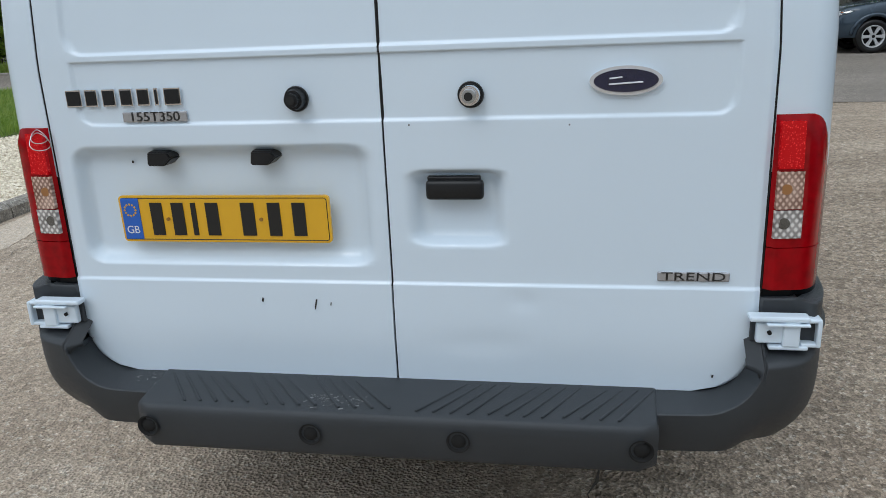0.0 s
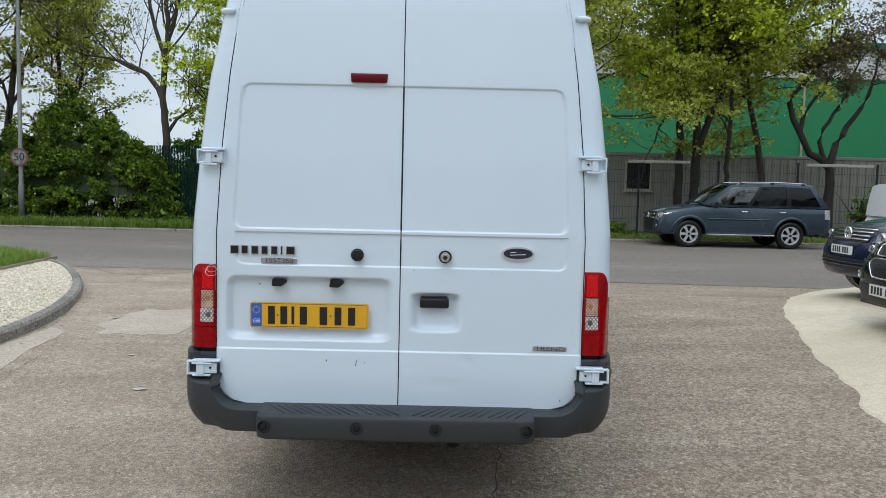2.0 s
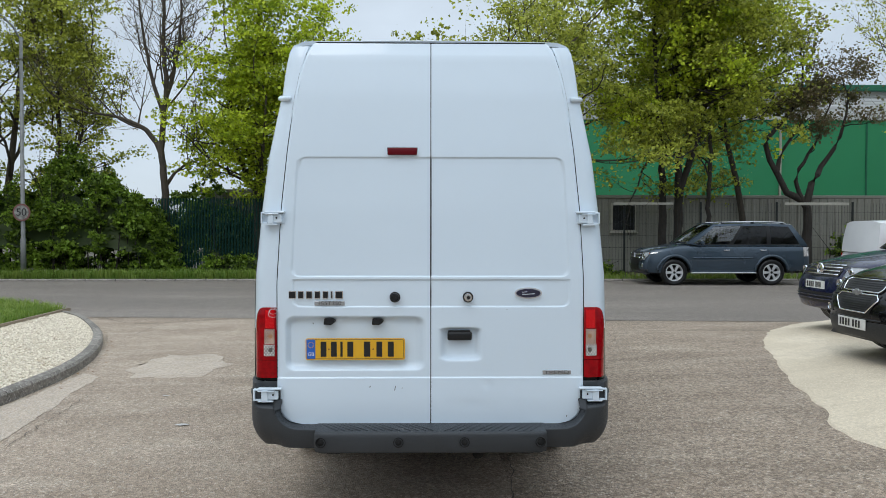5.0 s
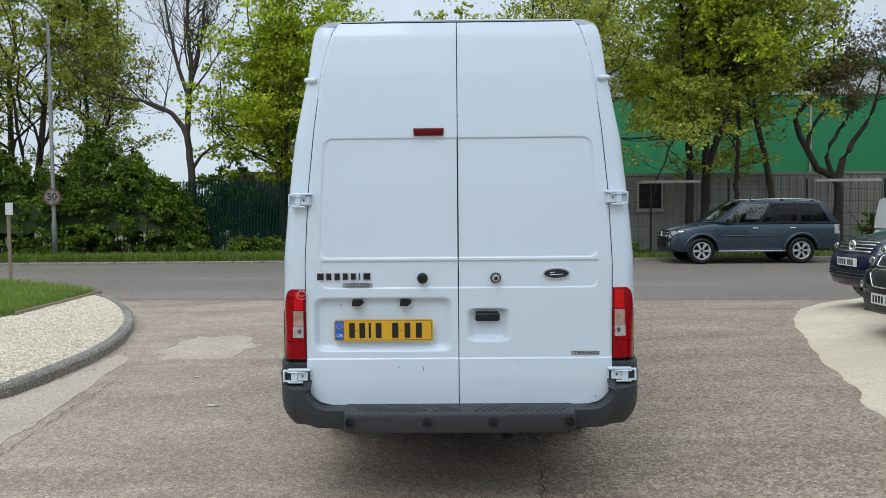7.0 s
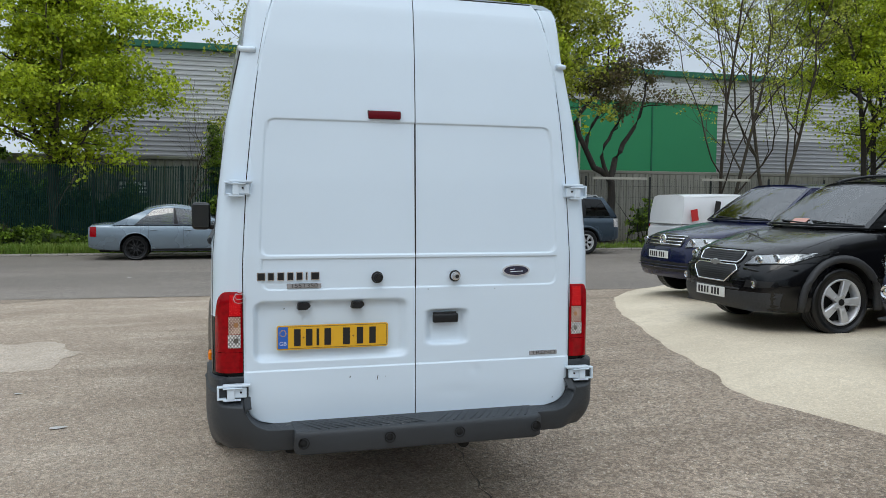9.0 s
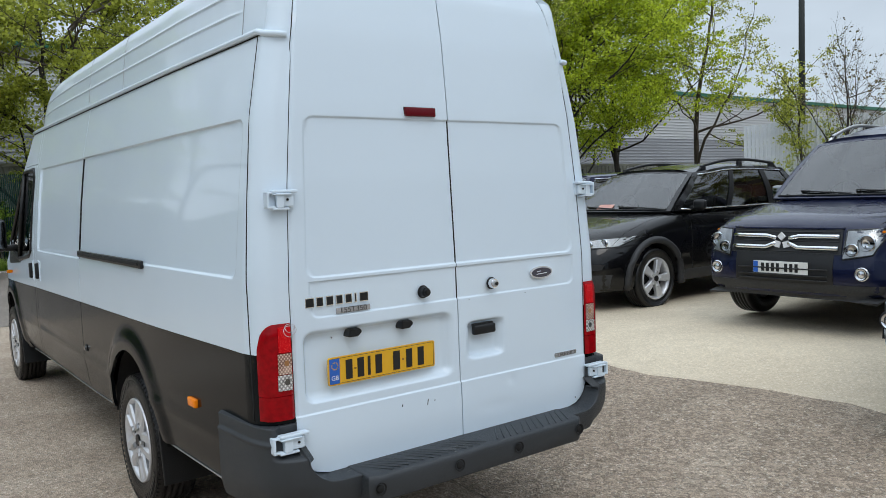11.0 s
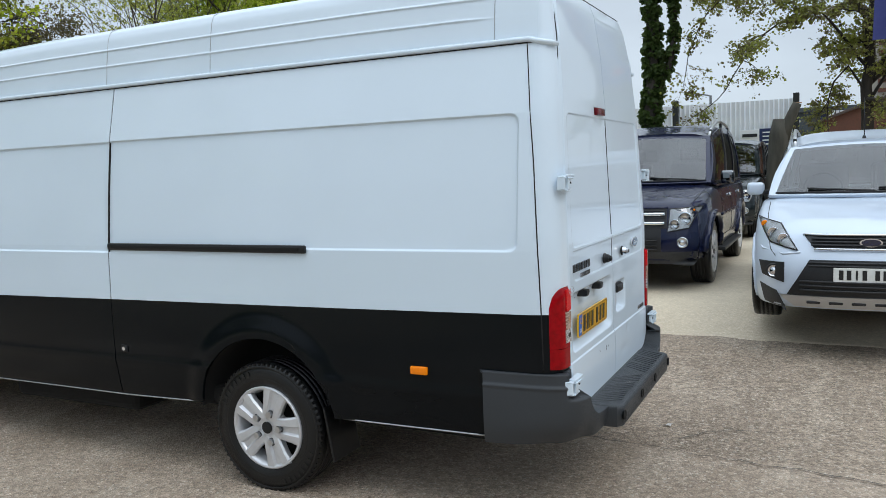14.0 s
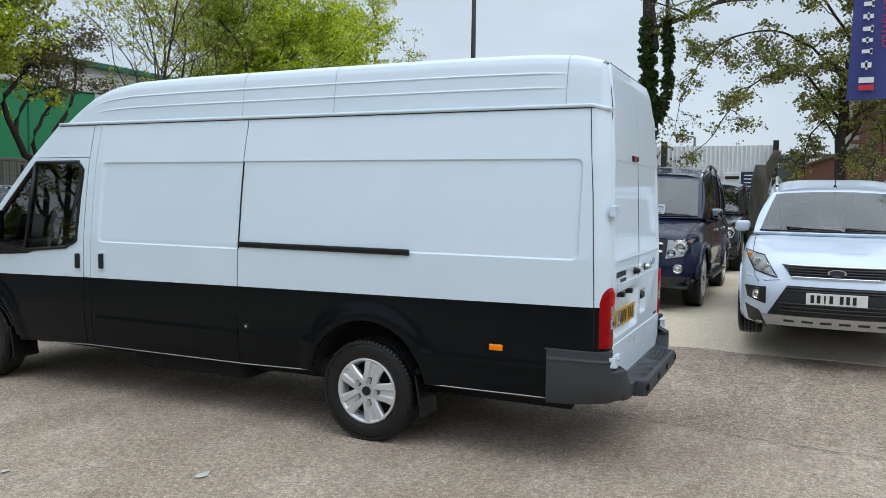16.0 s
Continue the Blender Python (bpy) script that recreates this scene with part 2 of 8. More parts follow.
PLATE_BLUE = material("blue_plate_band", (0.02, 0.12, 0.50), 0.35)
INK = material("plate_black", (0.012, 0.012, 0.012), 0.4)
OVAL_BLUE = material("badge_blue", (0.004, 0.008, 0.040), 0.15, coat=1.0)
WHITE_MARK = material("white_marking", (0.75, 0.76, 0.77), 0.5)
# tinted dark so that the van's mirror glass imitates a dark reflection
DIM_MIRROR = material("dim_mirror", (0.22, 0.23, 0.24), 0.06, metal=1.0)
SEAT = material("dark_seat_cloth", (0.020, 0.021, 0.024), 0.9, grain=80, color2=(0.035, 0.036, 0.04))
CAR_GLASS = glass("car_glass", (0.60, 0.66, 0.65), ior=2.3)
TINT_GLASS = glass("tinted_car_glass", (0.10, 0.11, 0.115), ior=1.5)
LAMP_GLASS = glass("headlamp_glass", (0.90, 0.92, 0.93))
YARD = ground_material("yard_surface", (0.372, 0.294, 0.222), (0.245, 0.192, 0.143), (0.485, 0.398, 0.308), grit=112, speck=(0.56, 0.50, 0.42), streak=(0.45, 1.4, 1), patch=0.8, bump=0.85, stony=1.1)
ROAD = ground_material("road_asphalt", (0.225, 0.193, 0.163), (0.168, 0.145, 0.124), (0.28, 0.245, 0.210), grit=150, speck=(0.3, 0.29, 0.28), patch=0.2, streak=(0.25, 1.4, 1))
SAND = ground_material("pale_concrete_surface", (0.62, 0.53, 0.395), (0.50, 0.42, 0.31), (0.70, 0.61, 0.47), grit=140, speck=(0.72, 0.65, 0.53), patch=0.5, gritty=0.15, bump=0.12, stony=0.3)
EARTH = ground_material("earth_and_litter", (0.10, 0.085, 0.055), (0.06, 0.055, 0.035), (0.16, 0.14, 0.09), grit=40)
KERB = ground_material("kerb_concrete", (0.29, 0.262, 0.226), (0.15, 0.135, 0.115), (0.38, 0.35, 0.305), grit=120, patch=1.2, bump=0.2)
PEBBLE = material("cream_pebbles", (0.72, 0.64, 0.50), 0.8, grain=22, grain_amount=0.9, color2=(0.40, 0.34, 0.26))
GRASS = leaf_material("grass_blades", (0.14, 0.25, 0.035), (0.30, 0.38, 0.08))
TURF = ground_material("turf", (0.10, 0.14, 0.035), (0.045, 0.06, 0.018), (0.12, 0.13, 0.045), grit=60, speck=(0.13, 0.15, 0.06))

# ---- mesh helpers ----
INNER = [Vector((0, 3.0, 1.1))]  # the inside of what is being built: panels face away from it


def link(name, verts, faces, mat, parent=None, label="", smooth=True, thick=0.0, m=None):
    """One mesh object from points and faces, under a thing or a part."""
    me = bpy.data.meshes.new(name)
    me.from_pydata([tuple(map(float, v)) for v in verts], [], [tuple(map(int, f)) for f in faces])
    me.materials.append(mat)
    if thick or "glass" in mat.name:
        me.update()
        if sum(q.normal.dot(q.center - INNER[0]) * q.area for q in me.polygons) < 0:
            me.flip_normals()
    if smooth:
        me.shade_smooth()
    if thick and smooth:  # the rim of a panel stays crisp
        bm = bmesh.new()
        bm.from_mesh(me)
        for e in bm.edges:
            e.smooth = not e.is_boundary
        bm.to_mesh(me)
        bm.free()
    me.update()
    ob = new(name, me)
    if parent:
        ob.parent = parent
    if m is not None:
        ob.matrix_basis = m
    if label:
        ob["label"] = label
    if thick:
        s = ob.modifiers.new("depth", "SOLIDIFY")
        s.thickness, s.offset = thick, -1
    return ob


def part(name, bm, mat, parent=None, label="", smooth=False, m=None):
    me = bpy.data.meshes.new(name)
    bm.to_mesh(me)
    bm.free()
    me.materials.append(mat)
    if smooth:
        me.shade_smooth()
        me.set_sharp_from_angle(angle=radians(35))
    ob = new(name, me)
    if parent:
        ob.parent = parent
    if m is not None:
        ob.matrix_basis = m
    if label:
        ob["label"] = label
    return ob


def thing(name, label, category, m=None, group="", kind=""):
    ob = new(name)
    ob.empty_display_size = 0.1
    if m is not None:
        ob.matrix_basis = m
    return tagged(ob, label, category, group, kind)


def box(sx, sy, sz, at=(0, 0, 0), bevel=0.0, turn=None, seg=2, bm=None, taper=None):
    """A box with rounded edges, added to bm or new. taper: top's scale in x and y."""
    b = bmesh.new()
    bmesh.ops.create_cube(b, size=1)
    for v in b.verts:
        k = taper if taper and v.co.z > 0 else (1, 1)
        v.co = Vector((v.co.x * sx * k[0], v.co.y * sy * k[1], v.co.z * sz))
    if bevel:
        bmesh.ops.bevel(b, geom=b.edges[:], offset=bevel, segments=seg, affect="EDGES", profile=0.5)
    mm = Matrix.Translation(at) @ (turn or Matrix())
    bmesh.ops.transform(b, matrix=mm, verts=b.verts)
    return merge(bm, b)


def merge(bm, b):
    if bm is None:
        return b
    me = bpy.data.meshes.new("tmp")
    b.to_mesh(me)
    bm.from_mesh(me)
    bpy.data.meshes.remove(me)
    b.free()
    return bm


def rod(r1, r2, length, at=(0, 0, 0), axis="Z", seg=20, bevel=0.0, bm=None):
    """A turned rod or disc, centred at a place along an axis."""
    b = bmesh.new()
    bmesh.ops.create_cone(b, cap_ends=True, segments=seg, radius1=r1, radius2=r2, depth=length)
    if bevel:
        rim = [e for e in b.edges if len({round(v.co.z, 5) for v in e.verts}) == 1]
        bmesh.ops.bevel(b, geom=rim, offset=bevel, segments=2, affect="EDGES")
    t = {"X": pose(0, 0, 0, 0, 90, 0), "Y": pose(0, 0, 0, -90, 0, 0), "Z": Matrix()}[axis]
    bmesh.ops.transform(b, matrix=Matrix.Translation(at) @ t, verts=b.verts)
    return merge(bm, b)


def lathe(profile, seg=40, axis="X", at=(0, 0, 0)):
    """Points and faces of a turned form; profile: (along, radius)."""
    n = len(profile)
    verts, faces = [], []
    for i in range(seg):
        a = 2 * math.pi * i / seg
        for h, r in profile:
            p = (h, r * math.cos(a), r * math.sin(a)) if axis == "X" else (r * math.cos(a), r * math.sin(a), h)
            verts.append((p[0] + at[0], p[1] + at[1], p[2] + at[2]))
    for i in range(seg):
        j = (i + 1) % seg
        faces += [(i * n + k, j * n + k, j * n + k + 1, i * n + k + 1) for k in range(n - 1)]
    return verts, faces


def liner(along, r, at, seg=22):
    """Points and faces of a wheel-arch liner: an upper half ring with its inner wall; along: inner and outer place."""
    a0, a1 = along
    verts, faces = [], []
    for i in range(seg + 1):
        a = radians(3 + 174 * i / seg)
        y, z = r * math.cos(a), r * math.sin(a)
        verts += [(a0 + at[0], at[1], at[2]), (a0 + at[0], y + at[1], z + at[2]), (a1 + at[0], y + at[1], z + at[2])]
    for i in range(seg):
        k = 3 * i
        faces += [(k, k + 1, k + 4), (k + 1, k + 2, k + 5, k + 4)]
    return verts, faces


def tube(points, radii, seg=8, caps=True):
    """Points and faces of a bent tube along a line of places."""
    pts = [Vector(p) for p in points]
    if not hasattr(radii, "__len__"):
        radii = [radii] * len(pts)
    verts, faces = [], []
    for i, p in enumerate(pts):
        d = (pts[min(i + 1, len(pts) - 1)] - pts[max(i - 1, 0)]).normalized()
        a = d.cross(Vector((0, 0, 1)) if abs(d.z) < 0.9 else Vector((1, 0, 0))).normalized()
        b = d.cross(a)
        for k in range(seg):
            t = 2 * math.pi * k / seg
            verts.append(p + (a * math.cos(t) + b * math.sin(t)) * radii[i])
    for i in range(len(pts) - 1):
        for k in range(seg):
            j = (k + 1) % seg
            faces.append((i * seg + k, i * seg + j, (i + 1) * seg + j, (i + 1) * seg + k))
    if caps:
        faces += [tuple(range(seg - 1, -1, -1)), tuple(range((len(pts) - 1) * seg, len(pts) * seg))]
    return verts, faces


def sheet(name, us, vs, fn, mat, parent=None, label="", keep=None, thick=0.0, flip=False, m=None):
    """A curved panel over the grid us x vs; keep(u, v) tells which cells stand."""
    verts = [fn(u, v) for u in us for v in vs]
    n, faces = len(vs), []
    for i in range(len(us) - 1):
        for j in range(n - 1):
            if keep is None or keep((us[i] + us[i + 1]) / 2, (vs[j] + vs[j + 1]) / 2):
                f = (i * n + j, (i + 1) * n + j, (i + 1) * n + j + 1, i * n + j + 1)
                faces.append(f[::-1] if flip else f)
    used = sorted({k for f in faces for k in f})
    ren = {k: i for i, k in enumerate(used)}
    return link(name, [verts[k] for k in used], [tuple(ren[k] for k in f) for f in faces], mat, parent, label, thick=thick, m=m)


def steps(a, b, step):
    return np.linspace(a, b, max(2, int(round(abs(b - a) / step)) + 1))


def smooth01(x):
    x = np.clip(x, 0, 1)
    return x * x * (3 - 2 * x)


def pressed(a, b, a0, a1, b0, b1, r, soft):
    """1 inside a rounded rectangle, 0 outside, with a soft slope."""
    qx = abs(a - (a0 + a1) / 2) - (a1 - a0) / 2 + r
    qy = abs(b - (b0 + b1) / 2) - (b1 - b0) / 2 + r
    d = math.hypot(max(qx, 0), max(qy, 0)) + min(max(qx, qy), 0) - r
    return float(smooth01(-d / soft))


def writing(text, size, mat, parent, m, depth=0.002, name="lettering", wide=1.0):
    """Raised letters in the built-in font, turned into a mesh."""
    cu = bpy.data.curves.new(name, "FONT")
    cu.body, cu.size, cu.extrude, cu.align_x, cu.align_y = text, size, depth, "CENTER", "CENTER"
    ob = new(name, cu)
    me = bpy.data.meshes.new_from_object(ob.evaluated_get(bpy.context.evaluated_depsgraph_get()))
    bpy.data.objects.remove(ob)
    me.materials.clear()
    me.materials.append(mat)
    out = new(name, me)
    out.parent, out.matrix_basis = parent, m @ Matrix.Diagonal((wide, 1, 1, 1))
    return out


def bars(spans, height, mat, parent, m, name="character_bar", depth=0.003):
    """Plain bars in a row that stand for characters; spans: (centre, width)."""
    for c, w in spans:
        part(name, box(w, depth, height, (c, 0, 0)), mat, parent, m=m)

# ---- ground ----


def polygon(name, pts, z, mat, label="", depth=0.0, kind="structure", parent=None):
    """A flat area with a given outline; depth: how far its edge reaches down."""
    bm = bmesh.new()
    top = [bm.verts.new((x, y, z)) for x, y in pts]
    f = bm.faces.new(top)
    if f.normal.z < 0:
        f.normal_flip()
    f.normal_update()
    if f.normal.z < 0:
        f.normal_flip()
    if depth:
        low = [bm.verts.new((x, y, z - depth)) for x, y in pts]
        for i in range(len(pts)):
            j = (i + 1) % len(pts)
            bm.faces.new((top[i], low[i], low[j], top[j]))
        bmesh.ops.recalc_face_normals(bm, faces=bm.faces)
    bmesh.ops.triangulate(bm, faces=[f for f in bm.faces if len(f.verts) > 4])
    ob = part(name, bm, mat, parent)
    return tagged(ob, label, "ground", kind=kind)


def spline(pts, step=0.25):
    """Even points along a smooth line through places."""
    p = [Vector(q) for q in pts]
    p = [2 * p[0] - p[1], *p, 2 * p[-1] - p[-2]]
    out = []
    for a, b, c, d in zip(p, p[1:], p[2:], p[3:]):
        n = max(1, int((c - b).length / step))
        for k in range(n):
            t = k / n
            out.append(0.5 * (2 * b + (c - a) * t + (2 * a - 5 * b + 4 * c - d) * t * t + (3 * b - a - 3 * c + d) * t ** 3))
    return out + [p[-2]]




def rise(y):
    """How far the hardstanding stands above the yard along its length."""
    return float(np.interp(y, (-2.5, -1.3, 1.0, 3.9, 6.7), (0.19, 0.19, 0.165, 0.095, 0.09)))


def yard_z(x, y):
    """The yard climbs a little towards the parked cars."""
    return 0.10 * float(smooth01((x - 1.0) / 2.2)) * float(smooth01((9.3 - y) / 3.0)) * float(smooth01((y + 12.0) / 5.0))


wide = [-1500, -300, -80, -40, -20]
tagged(sheet("ground", wide + list(np.linspace(-8, 8, 65)) + [12, 20, 40, 80, 300, 1500], wide + list(np.linspace(-13, 10, 70)) + [14, 20, 40, 80, 300, 1500], lambda x, y: (x, y, yard_z(x, y)), YARD),
       "worn grey-brown gritty concrete yard surface", "ground", kind="structure")
polygon("road", [(-90, 15.6), (-12.6, 10.48), (-6.6, 10.09), (90, 3.71), (90, 20.0), (-90, 20.0)], 0.004, ROAD, "grey asphalt road along the yard")

# the pale surface under the parked cars, with a ragged edge
rnd = random.Random(5)
edge = spline([Vector((x, y, 0)) for x, y in ((7.4, 9.3), (6.75, 9.3), (6.1, 8.85), (5.25, 7.75), (4.6, 6.6), (4.15, 5.45), (3.80, 4.35), (3.54, 3.55), (3.33, 2.75), (3.2, 2.1), (2.98, 1.66),
              (3.02, 1.2), (3.13, 0.75), (3.2, 0.4), (3.22, 0.1), (3.2, -0.3), (3.16, -0.9), (3.13, -1.6), (3.10, -2.2), (3.1, -5.0), (3.1, -9.0))], 0.12)
edge = [(p.x + 0.05 * noise.noise(p * 3.1) + 0.025 * noise.noise(p * 9.0), p.y + 0.03 * noise.noise(p * 4 + Vector((7, 0, 0)))) for p in edge]
def pad(k, t):
    """The hardstanding: it climbs from the yard, then runs level."""
    x, y = edge[int(k)]
    d = 30.0 * t ** 3
    return (x + d, y - 0.03 * d * (y > 5), max(yard_z(x, y) - 0.015 + 0.022 * float(smooth01(d / 0.04)) + rise(y) * float(smooth01(d / 0.9)), yard_z(x + d, y) - 0.015 + 0.025 * float(smooth01(d / 0.04))))


tagged(sheet("concrete_hardstanding", list(range(len(edge))), list(np.linspace(0, 1, 40)), pad, SAND), "pale sandy concrete hardstanding under the parked cars", "ground", kind="structure")
# the older concrete slab on the near side of the long joint
SLAB = ground_material("worn_concrete_slab", (0.430, 0.346, 0.266), (0.300, 0.234, 0.174), (0.57, 0.480, 0.382), grit=125, speck=(0.62, 0.56, 0.47), streak=(0.5, 1.3, 1), patch=0.75, bump=0.7, stony=0.85, gritty=0.55)
polygon("concrete_slab", [(0.46 + 0.03 * math.sin(1.7 * y), y) for y in np.linspace(-9, 9.55, 60)] + [(-1.0, 9.68), (-3.4, 9.72), (-4.8, 9.0), (-6.2, 9.9), (-14.0, 10.4), (-14.0, -9.0)], 0.003, SLAB, "older pale-brown concrete slab with stains")
# a paler apron slab beside the kerb
APRON = ground_material("apron_concrete", (0.51, 0.43, 0.342), (0.40, 0.326, 0.255), (0.60, 0.515, 0.42), patch=0.9, grit=150, stony=0.6, bump=0.4)


def ragged(pts, amount, seed):
    """A closed outline with small uneven bites."""
    line = [Vector((x, y, 0)) for x, y in pts]
    out = []
    for p, q in zip(line, line[1:] + line[:1]):
        n = max(1, int((q - p).length / 0.06))
        for k in range(n):
            c = p.lerp(q, k / n)
            out.append((c.x + amount * (noise.noise(c * 3.3 + Vector((seed, 0, 0))) + 0.6 * noise.noise(c * 11 + Vector((seed, 3, 0)))), c.y + amount * (noise.noise(c * 3.1 + Vector((0, seed, 0))) + 0.6 * noise.noise(c * 12 + Vector((4, seed, 0))))))
    return out


polygon("apron", ragged([(-3.80, 4.5), (-3.55, 4.25), (-3.30, 2.6), (-3.15, 1.2), (-3.2, 0.2), (-4.8, 0.7), (-4.3, 1.75), (-3.95, 2.25), (-3.78, 3.2)], 0.05, 1), 0.007, APRON, "pale worn concrete apron beside the kerb", depth=0.006)
polygon("apron", ragged([(-3.3, 5.75), (-2.55, 5.7), (-2.35, 4.95), (-2.5, 4.25), (-3.2, 4.2), (-3.4, 4.9)], 0.16, 5), 0.007, APRON, "pale worn patch in the yard surface", depth=0.006)
CRACK = material("crack_dirt", (0.12, 0.10, 0.08), 0.95, grain=60, color2=(0.08, 0.07, 0.06))


def crack(pts, width, seed):
    r = random.Random(seed)
    line = spline([Vector((x, y, 0)) for x, y in pts], 0.07)
    verts, faces = [], []
    for i, p in enumerate(line):
        d = (line[min(i + 1, len(line) - 1)] - line[max(i - 1, 0)]).normalized()
        side = Vector((-d.y, d.x, 0))
        mid = p + side * r.gauss(0, 0.012)
        w = width * r.uniform(0.15, 1.0)
        verts += [mid + side * w + Vector((0, 0, 0.0115)), mid - side * w + Vector((0, 0, 0.0115))]
    faces = [(2 * i, 2 * i + 1, 2 * i + 3, 2 * i + 2) for i in range(len(line) - 1)]
    return tagged(link("ground_crack", verts, faces, CRACK), "thin dark crack in the yard surface", "crack", kind="structure")


crack([(0.22, -4.0), (0.28, -1.7), (0.36, -0.7), (0.45, 0.1), (0.55, 1.2), (0.58, 2.4), (0.5, 5.0), (0.42, 9.5)], 0.007, 1)
crack([(0.60, -0.25), (0.85, -0.45), (0.95, -0.9)], 0.006, 14)
crack([(-3.4, 1.2), (-3.1, 0.3), (-3.3, -0.9)], 0.005, 15)
crack([(-5.9, 10.0), (-4.8, 9.0), (-3.4, 9.75), (-1.0, 9.7), (2.0, 9.52), (6.7, 9.2)], 0.012, 2)
crack([(3.4, 9.4), (3.6, 8.4), (4.0, 7.2)], 0.006, 4)
crack([(-3.25, 3.4), (-3.15, 2.4), (-3.0, 0.9)], 0.0045, 6)
crack([(-4.35, 6.9), (-4.45, 8.2), (-4.5, 9.7)], 0.0055, 7)

# small pale scraps on the ground
for k, (x, y, s) in enumerate(((-2.0, 2.2, 0.055), (0.87, -0.14, 0.035), (-2.5, 3.3, 0.03), (-1.0, 12.5, 0.05), (-2.7, 13.2, 0.05))):
    r = random.Random(k)
    bm = bmesh.new()
    ring = [bm.verts.new((s * r.uniform(0.5, 1.4) * math.cos(a), s * r.uniform(0.3, 0.9) * math.sin(a), 0.002)) for a in np.linspace(0, 6.28, 9)[:-1]]
    top = bm.verts.new((0, 0, 0.008))
    for i in range(8):
        bm.faces.new((ring[i], ring[(i + 1) % 8], top))
    tagged(part("ground_scrap", bm, material("pale_mortar", (0.55, 0.53, 0.5), 0.9, grain=40) if k == 0 else bpy.data.materials["pale_mortar"], m=pose(x, y, 0.009)),
           "small pale scrap of mortar on the yard", "debris", "scraps on the yard")

# ---- the island: kerb stones, gravel bed, grass ----
kerb_line = spline([Vector((x, y, 0)) for x, y in ((-9.5, 1.2), (-7.0, 1.35), (-5.2, 1.55), (-4.2, 1.95), (-3.86, 2.5), (-3.84, 3.3), (-3.86, 4.2), (-4.0, 5.1), (-4.22, 5.9), (-4.5, 6.7), (-4.85, 7.5), (-5.3, 8.35), (-6.0, 9.5), (-6.9, 10.5), (-8.2, 11.7), (-10.0, 12.9), (-13.0, 13.5), (-30.0, 14.6))], 0.05)
island = thing("kerb_edging", "grey concrete kerb stones edging the gravel bed", "kerb", kind="structure")


def kerb_stone(a, b, width=0.125, height=0.115):
    """One stone from a to b, its outer top edge rounded."""
    d = (b - a).normalized()
    inn = Vector((-d.y, d.x, 0))
    prof = ((0.0, -0.02), (0.004, height - 0.03), (0.03, height - 0.004), (width, height), (width, -0.02))
    verts, faces = [], []
    for p in (a + d * 0.006, b - d * 0.006):
        verts += [p + inn * u + Vector((0, 0, z)) for u, z in prof]
    n = len(prof)
    faces = [(k, k + n, k + n + 1, k + 1) for k in range(n - 1)] + [tuple(range(n)), tuple(range(2 * n - 1, n - 1, -1))]
    return verts, faces


dist, marks = 0.0, [kerb_line[0]]
for p, q in zip(kerb_line, kerb_line[1:]):
    dist += (q - p).length
    if dist >= 0.45:
        marks.append(q)
        dist = 0.0
for p, q in zip(marks, marks[1:]):
    v, f = kerb_stone(p, q)
    link("kerb_stone", v, f, KERB, island, smooth=False)
inner = []
for i, p in enumerate(marks):
    d = (marks[min(i + 1, len(marks) - 1)] - marks[max(i - 1, 0)]).normalized()
    inner.append(p + Vector((-d.y, d.x, 0)) * 0.12)
# the gravel lies between the kerb and the timber edging, the grass behind
split_a, split_b = Vector((-6.5, 6.9, 0)), Vector((-6.7, 10.45, 0))
poly_gravel = [(p.x, p.y) for p in inner if p.y < 10.2 and p.x > -7.1] + [(-6.68, 10.2), (-6.5, 7.4), (-7.1, 5.0)]
polygon("gravel_bed", poly_gravel, 0.085, PEBBLE, "bed of cream and buff pebbles inside the kerb", depth=0.1)
polygon("lawn", [(-6.5, 7.4), (-6.70, 10.42), (-8.2, 11.58), (-10.0, 12.78), (-13, 13.38), (-30, 14.4), (-40, 1.4), (-9.5, 1.35), (-7.1, 1.5), (-7.1, 5.0)], 0.10, TURF, "rough mown grass on the island", depth=0.12)
bm = box(0.035, 3.1, 0.06, (-6.60, 8.9, 0.11), 0.004, turn=pose(0, 0, 0, 0, 0, 2.6))
tagged(part("timber_edging", bm, material("weathered_timber", (0.30, 0.24, 0.17), 0.85, grain=30, stretch=(6, 1, 6))), "weathered timber edging between gravel and grass", "edging", kind="structure")


def inside(x, y, poly):
    hit = False
    for (x0, y0), (x1, y1) in zip(poly, poly[1:] + poly[:1]):
        if (y0 > y) != (y1 > y) and x < (x1 - x0) * (y - y0) / (y1 - y0) + x0:
            hit = not hit
    return hit


rnd = random.Random(11)
verts, faces = [], []
OCT = [(1, 0, 0), (0, 1, 0), (-1, 0, 0), (0, -1, 0), (0, 0, 1), (0, 0, -1)]
OCF = [(0, 1, 4), (1, 2, 4), (2, 3, 4), (3, 0, 4), (1, 0, 5), (2, 1, 5), (3, 2, 5), (0, 3, 5)]
while len(verts) < 6 * 20000:
    x, y = rnd.uniform(-7.1, -3.8), rnd.uniform(1.8, 10.3)
    if not inside(x, y, poly_gravel):
        continue
    s, k, a = rnd.uniform(0.007, 0.019), len(verts), rnd.uniform(0, 6.28)
    for p in OCT:
        c, d = p[0] * s * rnd.uniform(0.9, 1.5), p[1] * s * rnd.uniform(0.7, 1.1)
        verts.append((x + c * math.cos(a) - d * math.sin(a), y + c * math.sin(a) + d * math.cos(a), 0.092 + p[2] * s * 0.7 + rnd.uniform(-0.004, 0.006)))
    faces += [tuple(k + i for i in f) for f in OCF]


